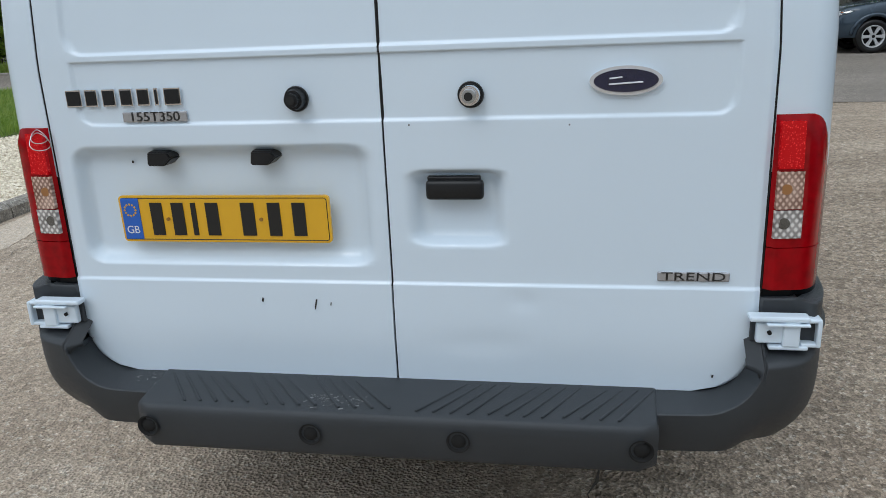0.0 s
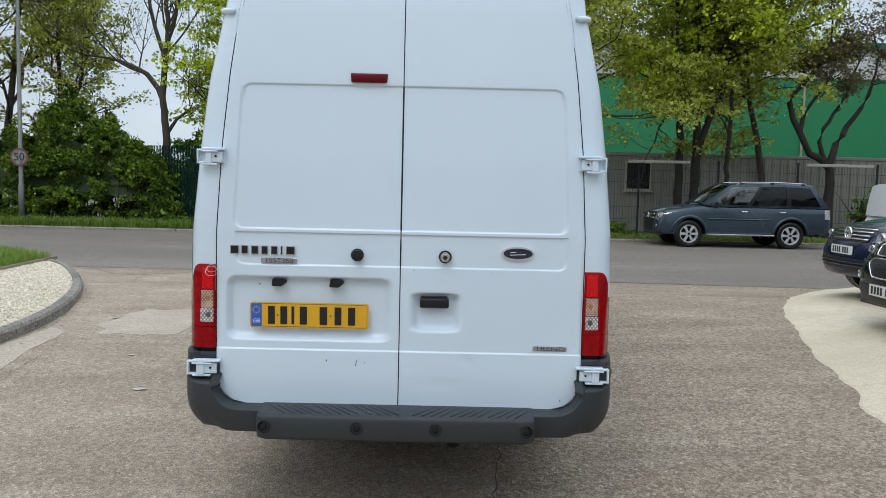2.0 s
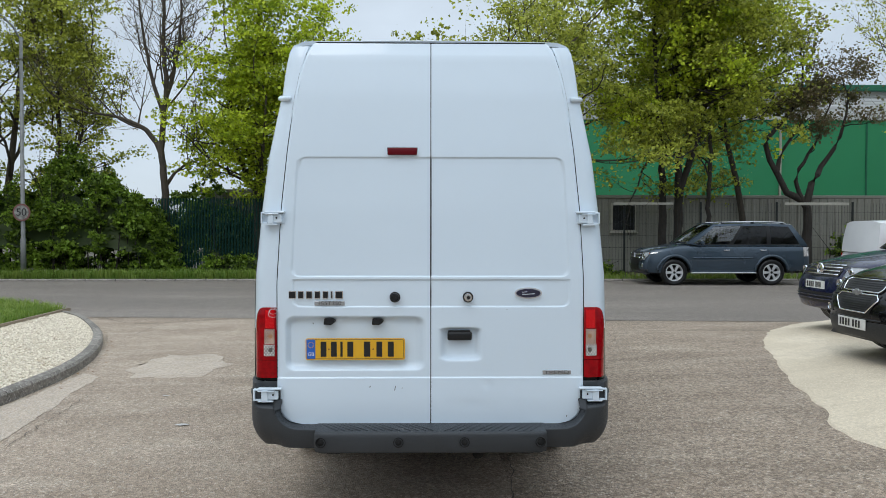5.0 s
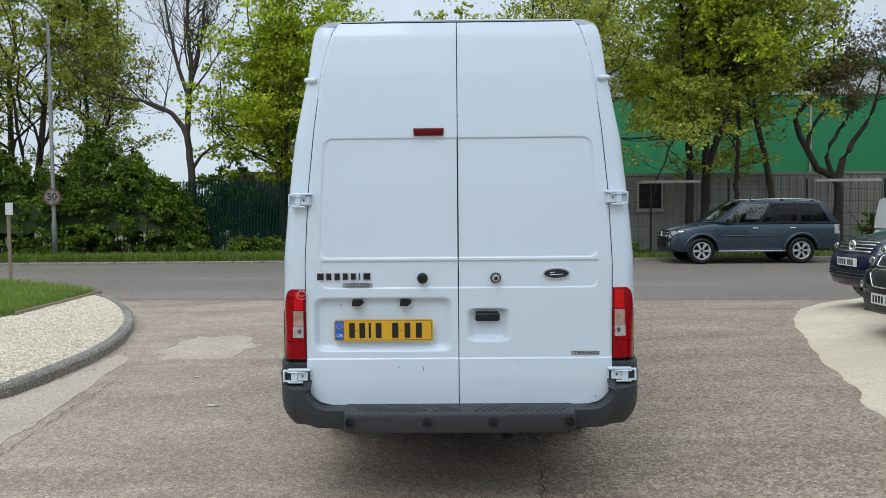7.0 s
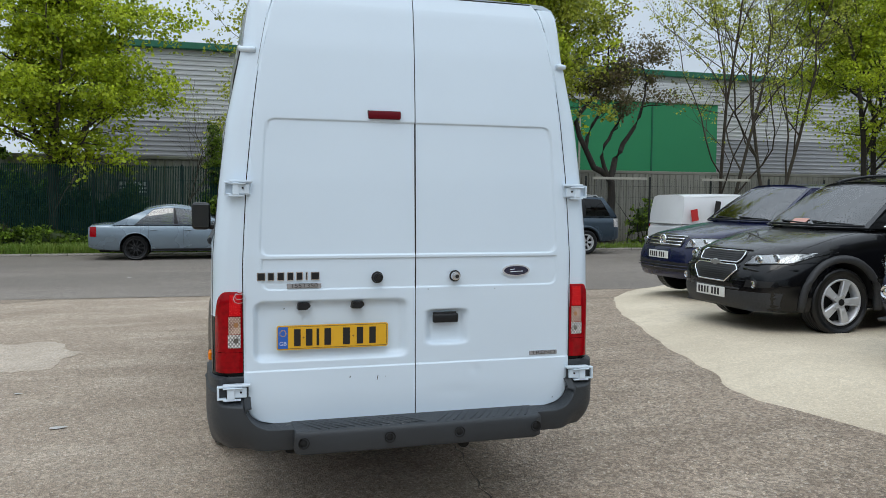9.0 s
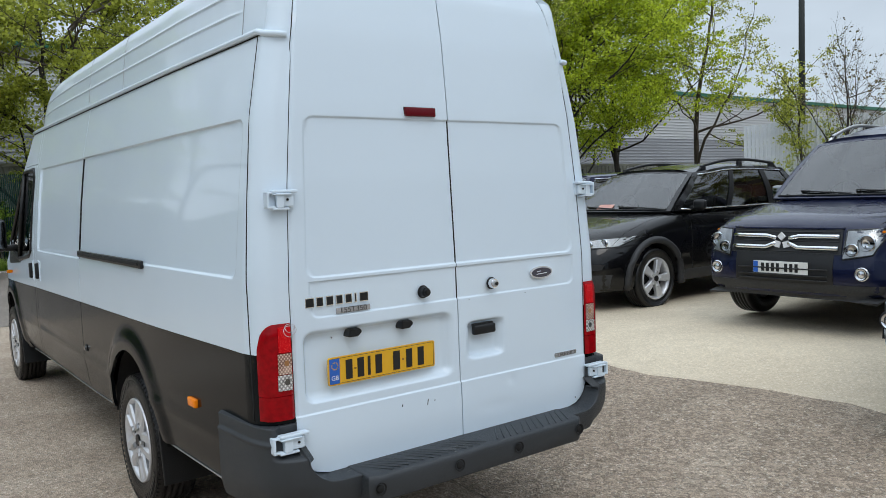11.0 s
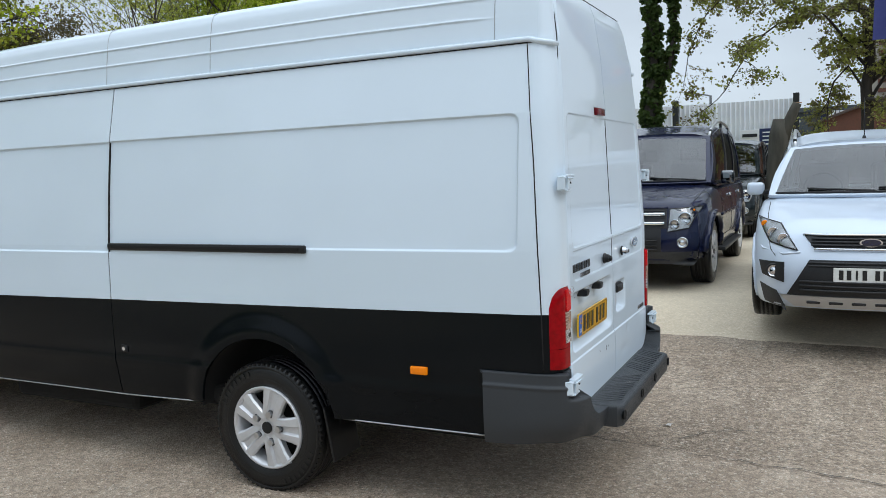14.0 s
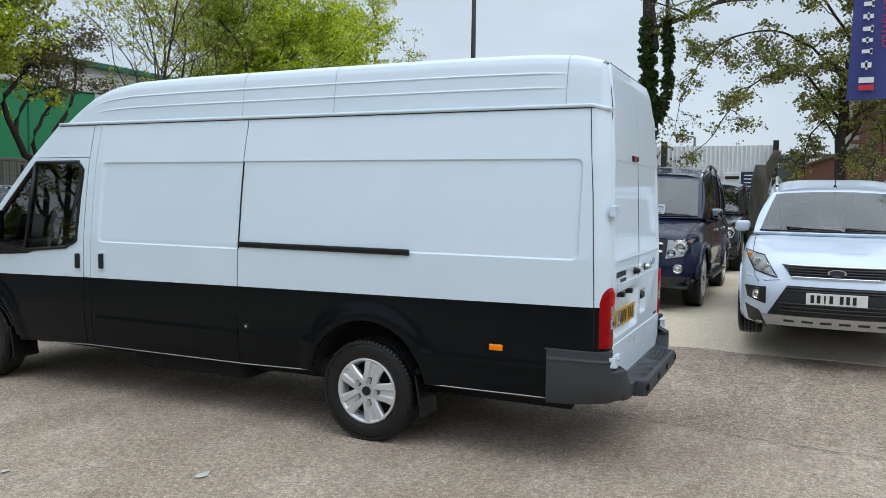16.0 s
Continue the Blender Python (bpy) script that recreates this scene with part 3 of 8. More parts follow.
def island_material(name, color, color2, rough=0.8):
    """One tint a piece."""
    m = bpy.data.materials.new(name)
    m.use_nodes = True
    n, l = m.node_tree.nodes, m.node_tree.links
    g, r = n.new("ShaderNodeNewGeometry"), n.new("ShaderNodeMix")
    r.data_type = "RGBA"
    r.inputs["A"].default_value, r.inputs["B"].default_value = (*color, 1), (*color2, 1)
    l.new(g.outputs["Random Per Island"], r.inputs["Factor"])
    l.new(r.outputs["Result"], n["Principled BSDF"].inputs["Base Color"])
    n["Principled BSDF"].inputs["Roughness"].default_value = rough
    return m


tagged(link("pebbles", verts, faces, island_material("pebble_mix", (0.86, 0.79, 0.65), (0.52, 0.44, 0.33)), smooth=False), "loose cream and buff pebbles", "gravel", kind="stuff")


def blades(name, count, place, height, mat, label, seed, lean=0.4, width=0.006):
    """Grass: bent two-piece blades."""
    r = random.Random(seed)
    v, f = [], []
    for _ in range(count):
        x, y, z = place(r)
        h, a, w = height * r.uniform(0.4, 1.25), r.uniform(0, 6.28), width * r.uniform(0.7, 1.6)
        dx, dy, b = math.cos(a), math.sin(a), h * lean * r.uniform(0.2, 1.3)
        k = len(v)
        v += [(x - dy * w, y + dx * w, z), (x + dy * w, y - dx * w, z), (x + dx * b * 0.35 + dy * w * 0.7, y + dy * b * 0.35 - dx * w * 0.7, z + h * 0.6),
              (x + dx * b * 0.35 - dy * w * 0.7, y + dy * b * 0.35 + dx * w * 0.7, z + h * 0.6), (x + dx * b, y + dy * b, z + h * 0.95)]
        f += [(k, k + 1, k + 2, k + 3), (k + 3, k + 2, k + 4)]
    return tagged(link(name, v, f, mat, smooth=False), label, "grass", kind="stuff")


def lawn_spot(r):
    while True:
        x, y = r.uniform(-13.0, -6.6), r.uniform(6.0, 13.2)
        if inside(x, y, [(-6.55, 7.4), (-6.72, 10.4), (-8.2, 11.55), (-10.0, 12.7), (-14, 13.3), (-14, 5.0), (-7.1, 5.0)]):
            return x, y, 0.1


blades("lawn_grass", 42000, lawn_spot, 0.15, GRASS, "tufty green grass on the island", 3, lean=0.7, width=0.005)

# loose grit on the yard and dead leaves in the angle of the kerb
rnd = random.Random(31)
verts, faces = [], []
for _ in range(5200):
    x, y = rnd.uniform(-6.0, 3.0), rnd.uniform(-3.0, 9.0)
    if inside(x, y, poly_gravel) or (x < -3.7 and y > 1.2):
        continue
    s, k, a = 0.002 + 0.005 * rnd.random() ** 3, len(verts), rnd.uniform(0, 6.28)
    z0 = yard_z(x, y)
    for p in OCT:
        c, d = p[0] * s * rnd.uniform(0.9, 1.6), p[1] * s * rnd.uniform(0.7, 1.1)
        verts.append((x + c * math.cos(a) - d * math.sin(a), y + c * math.sin(a) + d * math.cos(a), z0 + 0.005 + s * 0.5 + p[2] * s * 0.7))
    faces += [tuple(k + i for i in f) for f in OCF]
tagged(link("loose_grit", verts, faces, island_material("grit_mix", (0.55, 0.50, 0.42), (0.16, 0.13, 0.10)), smooth=False), "loose grit scattered on the yard", "gravel", kind="stuff")
verts, faces = [], []
for _ in range(420):
    i = rnd.randrange(len(kerb_line))
    p = kerb_line[i]
    if not (3.5 < p.y < 8.0 and p.x > -5.6):
        continue
    x, y, a, s = p.x + 0.03 + abs(rnd.gauss(0, 0.09)), p.y + rnd.gauss(0, 0.05), rnd.uniform(0, 6.28), rnd.uniform(0.012, 0.028)
    k = len(verts)
    for u, w, h in ((-1, 0, 0.0), (0, -0.45, 0.004), (1, 0, 0.007), (0, 0.45, 0.003)):
        verts.append((x + s * (u * math.cos(a) - w * math.sin(a)), y + s * (u * math.sin(a) + w * math.cos(a)), 0.006 + h * rnd.uniform(0.5, 1.8)))
    faces.append((k, k + 1, k + 2, k + 3))
tagged(link("leaf_litter", verts, faces, leaf_material("dead_leaves", (0.30, 0.17, 0.075), (0.16, 0.09, 0.045)), smooth=False), "dry brown leaves along the kerb", "leaves", kind="stuff")

# the far verge behind the road
bm = bmesh.new()
far_kerb = thing("far_kerb", "low grey kerb along the far side of the road", "kerb", kind="structure")
stone = None
for k in range(90):
    x = -40 + 0.92 * k
    v, f = kerb_stone(Vector((0.91, 0, 0)), Vector((0, 0, 0)), 0.13, 0.07)
    if stone is None:
        stone = link("kerb_stone", [(p.x, -p.y, p.z) for p in v], [g[::-1] for g in f], KERB, far_kerb, smooth=False)
        stone.location = (x, 20.0, 0)
    else:
        o = stone.copy()
        scene.collection.objects.link(o)
        o.location = (x, 20.0, 0)
polygon("verge", [(-90, 20.14), (90, 20.14), (90, 60), (-90, 60)], 0.055, EARTH, "earth and leaf litter of the far verge", depth=0.1)
polygon("verge_turf", [(-90, 20.16), (4.5, 20.16), (4.5, 20.9), (-2, 21.2), (-90, 21.4)], 0.062, TURF, "strip of rough grass behind the far kerb")
blades("verge_grass", 26000, lambda r: (r.uniform(-24, 5), 20.2 + 1.4 * r.random() ** 1.5, 0.055), 0.28, GRASS, "long uncut grass on the far verge", 4, width=0.012)
blades("verge_weeds", 5000, lambda r: (r.uniform(5, 24), 20.2 + 1.6 * r.random() ** 1.5, 0.055), 0.17, GRASS, "thin weeds on the far verge", 8, width=0.010)

# ---- the white van ----
van = thing("panel_van", "white high-roof panel van with black lower sides, doors shut", "van")
BAND = ((-1.0, 1.055), (0.0, 1.055), (2.8, 1.022), (4.4, 1.0), (5.5, 0.975), (7.0, 0.95))
SIDE_Z = (0.40, 0.44, 0.50, 0.62, 0.76, 1.04, 1.34, 1.66, 1.96, 2.29)
SIDE_X = (0.900, 0.925, 0.940, 0.955, 0.962, 0.962, 0.955, 0.924, 0.886, 0.816)
REAR_Z = (0.4, 0.56, 0.8, 1.33, 2.0, 2.3, 2.5, 2.6)
REAR_Y = (-0.006, -0.006, 0.0, 0.0, 0.028, 0.052, 0.082, 0.115)
EDGE_Z = (0.4, 1.3, 1.68, 2.0, 2.24, 2.42, 2.55, 2.62)
EDGE_X = (0.805, 0.805, 0.785, 0.753, 0.722, 0.688, 0.648, 0.622)
WHEELS = (1.67, 5.75)
ROOF_Y = (0.10, 0.17, 0.28, 0.5, 1.0, 2.0, 3.4, 4.0, 4.27, 4.47, 4.67, 4.83, 4.95)
ROOF_Z = (2.585, 2.606, 2.632, 2.650, 2.658, 2.660, 2.656, 2.642, 2.608, 2.543, 2.430, 2.318, 2.294)
CROWN_X = (0.812, 0.806, 0.797, 0.786, 0.772, 0.752, 0.70, 0.3, 0.0)
CROWN_H = (0.0, 0.14, 0.36, 0.58, 0.78, 0.90, 0.975, 0.995, 1.0)


def band(y):
    return float(np.interp(y, [b[0] for b in BAND], [b[1] for b in BAND]))


def arch(y, z):
    """Distance to the nearer wheel's centre."""
    return min(math.hypot(y - w, z - 0.40) for w in WHEELS)


def van_side(y, z, relief=True):
    """Half width of the body at a place along it and a height."""
    x = float(np.interp(z, SIDE_Z, SIDE_X))
    if z > 2.29:
        x = float(np.interp((z - 2.29) / (float(np.interp(y, ROOF_Y, ROOF_Z)) - 2.29), CROWN_H, CROWN_X))
    x -= 0.018 * float(smooth01((1.3 - y) / 1.3))
    if y > 4.5:
        x -= 0.035 * ((y - 4.5) / 1.8) ** 2 + 0.10 * max(0, z - 1.25) * ((y - 4.5) / 1.4) ** 1.5 * 0.6
        if y > 6.0:
            x -= 0.16 * ((y - 6.0) / 0.36) ** 2.2
    if relief and z < 2.29:
        if y < 2.775:
            x -= 0.012 * pressed(y, z, 0.19, 2.95, 1.335, 1.962, 0.05, 0.009)
        elif y < 4.33:
            x -= 0.012 * pressed(y, z, 2.6, 4.25, 1.30, 1.958, 0.05, 0.009)
        x += 0.007 * math.exp(-((z - 0.655) / 0.03) ** 2) * (1 if y < 4.3 else 0.3)
        d = arch(y, z)
        if d < 0.60:
            x += 0.020 * float(smooth01((0.60 - d) / 0.11))
    return x


def van_rear(z):
    return float(np.interp(z, REAR_Z, REAR_Y))


def door_edge(z):
    return float(np.interp(z, EDGE_Z, EDGE_X))


R_ARCH = 0.455


def body_side(name, y0, y1, z0, z1, mat, side, label="", step=0.022, holes=None):
    """A panel of the body's side between limits that may slope; wheel openings are cut and trimmed round."""
    us = steps(y0, y1, step)
    lo = z0 if callable(z0) else (lambda y: z0)
    hi = z1 if callable(z1) else (lambda y: z1)
    creased = not callable(z1)
    if creased:  # rows crowd round the pressed edges
        us = sorted({*np.round(us, 4), *[round(c + d, 4) for c in (0.19, 4.25) for d in (-0.004, 0, 0.003, 0.006, 0.009, 0.014, 0.02) if y0 < c + d < y1]})
        rows = sorted({*np.round(np.linspace(1.28, z1, 60), 4), *[round(c + d, 4) for c in (1.30, 1.335, 1.962) for d in (-0.02, -0.013, -0.009, -0.006, -0.003, 0, 0.003, 0.006, 0.009, 0.013, 0.02)]})
        vs = list(np.linspace(0, 0.2, 8)) + list(np.linspace(0.2, 1, len(rows)))[1:]
    else:
        vs = steps(0, 1, 0.03)

    def at(y, v):
        if creased:
            return y, (lo(y) + (1.28 - lo(y)) * v / 0.2 if v < 0.2 else float(np.interp(v, vs[7:], rows)))
        return y, lo(y) + (hi(y) - lo(y)) * v

    verts = {}
    faces = []
    n = len(vs)
    for i in range(len(us) - 1):
        for j in range(n - 1):
            y, z = at((us[i] + us[i + 1]) / 2, (vs[j] + vs[j + 1]) / 2)
            if arch(y, z) < R_ARCH or (holes and holes(y, z)):
                continue
            faces.append((i * n + j, (i + 1) * n + j, (i + 1) * n + j + 1, i * n + j + 1))
    count = {}
    for f in faces:
        for a, b in zip(f, f[1:] + f[:1]):
            count[frozenset((a, b))] = count.get(frozenset((a, b)), 0) + 1
    rim = {k for e, c in count.items() if c == 1 for k in e}
    used = sorted({k for f in faces for k in f})
    ren = {k: i for i, k in enumerate(used)}
    pts = []
    for k in used:
        y, z = at(us[k // n], vs[k % n])
        d = arch(y, z)
        if k in rim and abs(d - R_ARCH) < step * 1.5 and z > lo(y) + 0.004:
            w = min(WHEELS, key=lambda c: math.hypot(y - c, z - 0.40))
            y, z = w + (y - w) * R_ARCH / d, 0.40 + (z - 0.40) * R_ARCH / d
        pts.append((side * van_side(y, z), y, z))
    out = [tuple(ren[k] for k in (f if side > 0 else f[::-1])) for f in faces]
    return link(name, pts, out, mat, van, label, thick=0.018)


def sill(y):
    return float(np.interp(y, (0, 0.35, 2.1, 2.75, 4.4, 5.1, 6.4), (0.46, 0.46, 0.452, 0.432, 0.425, 0.39, 0.36)))


def cab_top(y):
    return float(np.interp(y, (4.33, 4.86, 5.12, 5.88, 6.15, 6.30, 6.37), (2.285, 2.285, 2.03, 1.20, 1.08, 0.98, 0.85)))


WIN = [(4.50, 1.30), (4.47, 1.90), (4.53, 1.965), (5.06, 1.965), (5.62, 1.36), (5.60, 1.25), (5.10, 1.20), (4.62, 1.245)]


def in_window(y, z):
    return inside(y, z, WIN)


G = 0.004
for side in (-1, 1):
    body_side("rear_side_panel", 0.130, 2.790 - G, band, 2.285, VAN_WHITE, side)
    body_side("rear_lower_panel", 0.130, 2.790 - G, sill, lambda y: band(y) - 0.0005, VAN_BLACK, side, "black painted lower side panel")
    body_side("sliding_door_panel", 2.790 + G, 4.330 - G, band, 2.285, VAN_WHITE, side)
    body_side("sliding_door_lower", 2.790 + G, 4.330 - G, sill, lambda y: band(y) - 0.0005, VAN_BLACK, side, "black painted lower part of the sliding door")
    body_side("door_pillar", 4.330 + 0.001, 4.412 - G, sill, lambda y: band(y) - 0.0005, VAN_BLACK, side)
    body_side("door_pillar_upper", 4.330 + 0.001, 4.412 - G, band, 2.285, VAN_WHITE, side)
    body_side("cab_door_panel", 4.412 + G, 6.36, band, lambda y: cab_top(y) if y > 5.1 else (2.0 if y > 4.40 else 2.285), VAN_WHITE, side, holes=in_window)
    body_side("cab_upper_panel", 4.412 + G, 5.13, lambda y: 2.006, lambda y: max(2.008, cab_top(y)), VAN_WHITE, side)
    body_side("cab_door_lower", 4.412 + G, 6.36, sill, lambda y: band(y) - 0.0005, VAN_BLACK, side, "black painted lower part of the cab door and wing")
    # bare metal lip along the bottom of the side
    v, f = tube([(side * (van_side(y, sill(y), False) + 0.003), y, sill(y) - 0.002) for y in list(steps(0.37, 1.2, 0.1))], 0.004, 6)
    link("sill_lip", v, f, SILVER, van, "worn pale edge of the sill")
    v, f = tube([(side * (van_side(y, sill(y), False) + 0.003), y, sill(y) - 0.002) for y in list(steps(2.16, 5.02, 0.1))], 0.004, 6)
    link("sill_lip", v, f, SILVER, van, "worn pale edge of the sill")
    # cab side window: pane, black surround, division bar
    verts = [(side * (van_side(y, z) - 0.006), y, z) for y, z in WIN]
    link("cab_window", verts, [tuple(range(len(WIN)))[:: -side]], CAR_GLASS, van, smooth=False)
    ring = [(y, z) for y, z in WIN]
    v, f = tube([(side * (van_side(y, z) + 0.002), y, z) for y, z in ring + ring[:2]], 0.016, 6, caps=False)
    link("window_seal", v, f, BLACK_PLASTIC, van, "black rubber window surround")
    v, f = tube([(side * (van_side(y, z) + 0.001), y, z) for y, z in ((5.08, 1.955), (5.10, 1.6), (5.13, 1.22))], 0.017, 6)
    link("window_bar", v, f, BLACK_PLASTIC, van, "black window division bar")
    sheet("window_trim", steps(4.95, 5.75, 0.05), steps(0, 1, 0.25),
          lambda y, t: (side * (van_side(y, 1.2) + 0.006), y, float(np.interp(y, (4.95, 5.10, 5.75), (1.215, 1.17, 1.13))) + t * float(np.interp(y, (4.95, 5.1, 5.6, 5.75), (0.02, 0.05, 0.16, 0.10)))),
          BLACK_PLASTIC, van, "black plastic trim under the cab window", thick=0.01, flip=side < 0)
    # hinged pillars at the rear corners
    zs = list(steps(0.56, 1.02, 0.04)) + [1.055] + list(steps(1.09, 2.3, 0.04)) + list(steps(2.32, 2.556, 0.03))

    def corner(t, z, out=0.0):
        xo, xi, yr = van_side(0.13, z, False), door_edge(z) + 0.0025, van_rear(z)
        if t < 0.5:
            k = t * 2
            return [side * (xi + (xo - 0.085 - xi) * k), yr - out + 0.006 * k, z]
        a = (t - 0.5) * math.pi
        r = min(0.085, xo - xi)
        return [side * (xo - r + (r + out) * math.sin(a)), 0.13 - (0.13 - yr - 0.006 + out) * math.cos(a), z]

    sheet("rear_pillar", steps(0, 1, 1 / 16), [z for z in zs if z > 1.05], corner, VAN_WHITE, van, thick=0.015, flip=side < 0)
    sheet("rear_pillar_lower", steps(0, 1, 1 / 16), [z for z in zs if z < 1.06], corner, VAN_BLACK, van, "black painted foot of the rear pillar", thick=0.015, flip=side < 0)
    # lamp cluster wrapped round the corner
    lamp = new("tail_lamp")
    lamp.parent, lamp["label"] = van, "tail lamp with red, clear and red lenses"

    def lens(name, z0, z1, mat, t0=0.0, t1=0.785, out=0.014, label=""):
        def at(t, v):
            top = z1 - (0.10 * (1 - math.sqrt(max(0.0, 1 - (max(0.0, t - 0.56) / 0.226) ** 2))) if z1 > 1.1 else 0)
            z = z0 + (top - z0) * v
            puff = out if t0 > 0 else out * min(1, 6 * (t - t0 + 0.02), 6 * (t1 - t + 0.02)) * (1 if z1 < 1.1 else min(1, 0.3 + 8 * (1 - v)))
            return corner(t, z, puff)
        return sheet(name, steps(t0, t1, 0.04), steps(0, 1, 0.1), at, mat, lamp, label, thick=0.012, flip=side < 0)

    lens("lens", 0.803, 0.895, RED_LENS)
    lens("lens", 0.897, 1.172, RED_LENS)
    lens("clear_lens", 0.918, 0.977, CLEAR_LENS, 0.09, 0.54, 0.018, "clear reversing lens")
    lens("clear_lens", 0.980, 1.058, AMBER_CLEAR, 0.09, 0.53, 0.018, "clear indicator lens over an amber bulb")
    lens("reflector", 1.064, 1.160, RED_LIT, 0.09, 0.52, 0.018, "bright red dotted reflector")
    eye = corner(0.27, 0.950, 0.018)
    part("reflector_eye", rod(0.012, 0.009, 0.002, eye, "Y", 18), DIM_MIRROR, lamp, "dark round reflector", smooth=True)
    bulb = corner(0.27, 1.022, 0.018)
    part("bulb", rod(0.011, 0.008, 0.002, bulb, "Y", 18), material("dull_amber", (0.34, 0.15, 0.05), 0.4) if side < 0 else bpy.data.materials["dull_amber"], lamp, "amber indicator bulb", smooth=True)
    # hinges
    for z in (1.640, 0.722):
        h = new("door_hinge")
        h.parent, h["label"] = van, "white painted strap hinge"
        xa, xb = (0.762, 0.884) if z > 1 else (0.778, 0.922)
        xc, y0, wd = (xa + xb) / 2, van_rear(z) - (0.006 if z > 1 else 0.020), xb - xa
        # a dark plate is added behind the lower hinge to darken its gaps
        for nm, cx, w, dy, depth, cz, h_, mat in (("strap", 0.40, 0.60, -0.016, 0.018, -0.003, 0.046, VAN_WHITE), ("knuckle", 0.58, 0.24, -0.021, 0.024, -0.002, 0.060, VAN_WHITE),
                                                  ("upper_bracket", 0.40, 0.84, -0.018, 0.034, 0.031, 0.012, VAN_WHITE), ("upper_bracket", 0.52, 0.60, -0.022, 0.036, 0.0205, 0.006, VAN_WHITE),
                                                  ("lower_bracket", 0.55, 0.55, -0.016, 0.030, -0.034, 0.009, VAN_WHITE), ("loop_bar", 0.86, 0.28, -0.014, 0.026, 0.026, 0.009, VAN_WHITE),
                                                  ("loop_bar", 0.86, 0.28, -0.014, 0.026, -0.028, 0.009, VAN_WHITE), ("end_plate", 0.965, 0.07, -0.010, 0.040, -0.001, 0.064, VAN_WHITE),
                                                  ("back_plate", 0.50, 0.92, -0.002, 0.010, -0.001, 0.058, BUMPER if z < 1 else VAN_WHITE)):
            part(nm, box(wd * w, depth, h_, (side * (xa + wd * cx), y0 + dy, z + cz), min(0.0045, h_ * 0.35, depth * 0.35)), mat, h)
        part("pin", rod(0.0045, 0.0045, 0.006, (side * (xa + 0.040), y0 - 0.028, z), "Y", 8), DARK, h)
    # gutter above the side
    path = [(side * (van_side(y, 2.285, False) + 0.006), y, 2.292) for y in steps(0.16, 4.84, 0.15)]
    path = [(side * (van_side(0.13, 2.285, False) - 0.060), van_rear(2.27) - 0.002, 2.268), (side * (van_side(0.13, 2.285, False) - 0.02), van_rear(2.27) + 0.012, 2.270), (side * (van_side(0.13, 2.285, False) + 0.002), 0.10, 2.276)] + path
    v, f = tube(path, 0.013, 8)
    link("gutter", v, f, VAN_WHITE, van)
    # thin dark line along the underside of the gutter
    v, f = tube([(side * (van_side(y, 2.28, False) + 0.004), y, 2.276) for y in steps(0.14, 4.84, 0.2)], 0.0026, 6)
    link("gutter_underline", v, f, DARK, van)
    # side marker lamp
    part("side_marker", box(0.02, 0.092, 0.040, (side * (van_side(0.706, 0.756) + 0.006), 0.706, 0.756), 0.006, seg=3), AMBER, van, "orange side marker lamp", smooth=True)
    # mirror
    mir = new("door_mirror")
    mir.parent, mir["label"] = van, "black plastic door mirror"
    part("housing", box(0.20, 0.12, 0.30, (side * 1.115, 5.36, 1.41), 0.05, seg=4), BLACK_PLASTIC, mir, smooth=True)
    part("mirror_glass", box(0.165, 0.006, 0.25, (side * 1.115, 5.297, 1.415), 0.002), DIM_MIRROR, mir, "mirror glass")
    part("arm", box(0.14, 0.07, 0.06, (side * 0.97, 5.40, 1.29), 0.02), BLACK_PLASTIC, mir, smooth=True)
    part("indicator", box(0.05, 0.035, 0.03, (side * 0.975, 5.62, 1.06), 0.01), AMBER, mir, "orange indicator repeater")

# black seams between the side panels
for y, z0, z1 in ((2.790, 0.44, 2.28), (4.330, 0.44, 1.0), (4.412, 0.43, 2.28)):
    for side in (-1, 1):
        v, f = tube([(side * (van_side(y, z, False) - 0.008), y, z) for z in steps(z0, z1, 0.15)], 0.0055, 6)
        link("panel_seam", v, f, DARK, van)


def corner_seam(z):
    """The slanting joint between pillar and side, on the curve of the corner."""
    y = float(np.interp(z, (0.80, 1.06, 1.27, 1.72, 2.20, 2.28), (0.080, 0.084, 0.092, 0.116, 0.160, 0.168)))
    k = math.sqrt(max(0.0, 1 - (max(0.0, 0.13 - y) / 0.124) ** 2))
    return (-(van_side(max(y, 0.13), z, False) - 0.085 + 0.085 * k - 0.0016), y, z)


v, f = tube([corner_seam(z) for z in steps(0.80, 2.275, 0.06)], 0.0036, 6)
link("panel_seam", v, f, DARK, van)

# door details on the near side
track = box(0.022, 1.45, 0.042, (-(van_side(2.06, 1.338) + 0.008), 2.062, 1.338), 0.008, turn=pose(0, 0, 0, 0, 0, -0.45))
rail = part("door_track", track, BLACK_PLASTIC, van, "black sliding-door track", smooth=True)
part("track_slot", box(0.006, 1.38, 0.016, (-(van_side(2.06, 1.338) + 0.020), 2.062, 1.340), 0.002, turn=pose(0, 0, 0, 0, 0, -0.45)), DARK, rail)


def pull(y, z, side):
    h = new("door_pull")
    h.parent, h["label"] = van, "black recessed door pull"
    x = van_side(y, z)
    part("cup", box(0.012, 0.085, 0.165, (side * (x + 0.001), y, z), 0.005, seg=3), VAN_WHITE, h)
    part("grip", box(0.034, 0.040, 0.125, (side * (x + 0.014), y - 0.008, z), 0.010, seg=3), BLACK_PLASTIC, h, smooth=True)


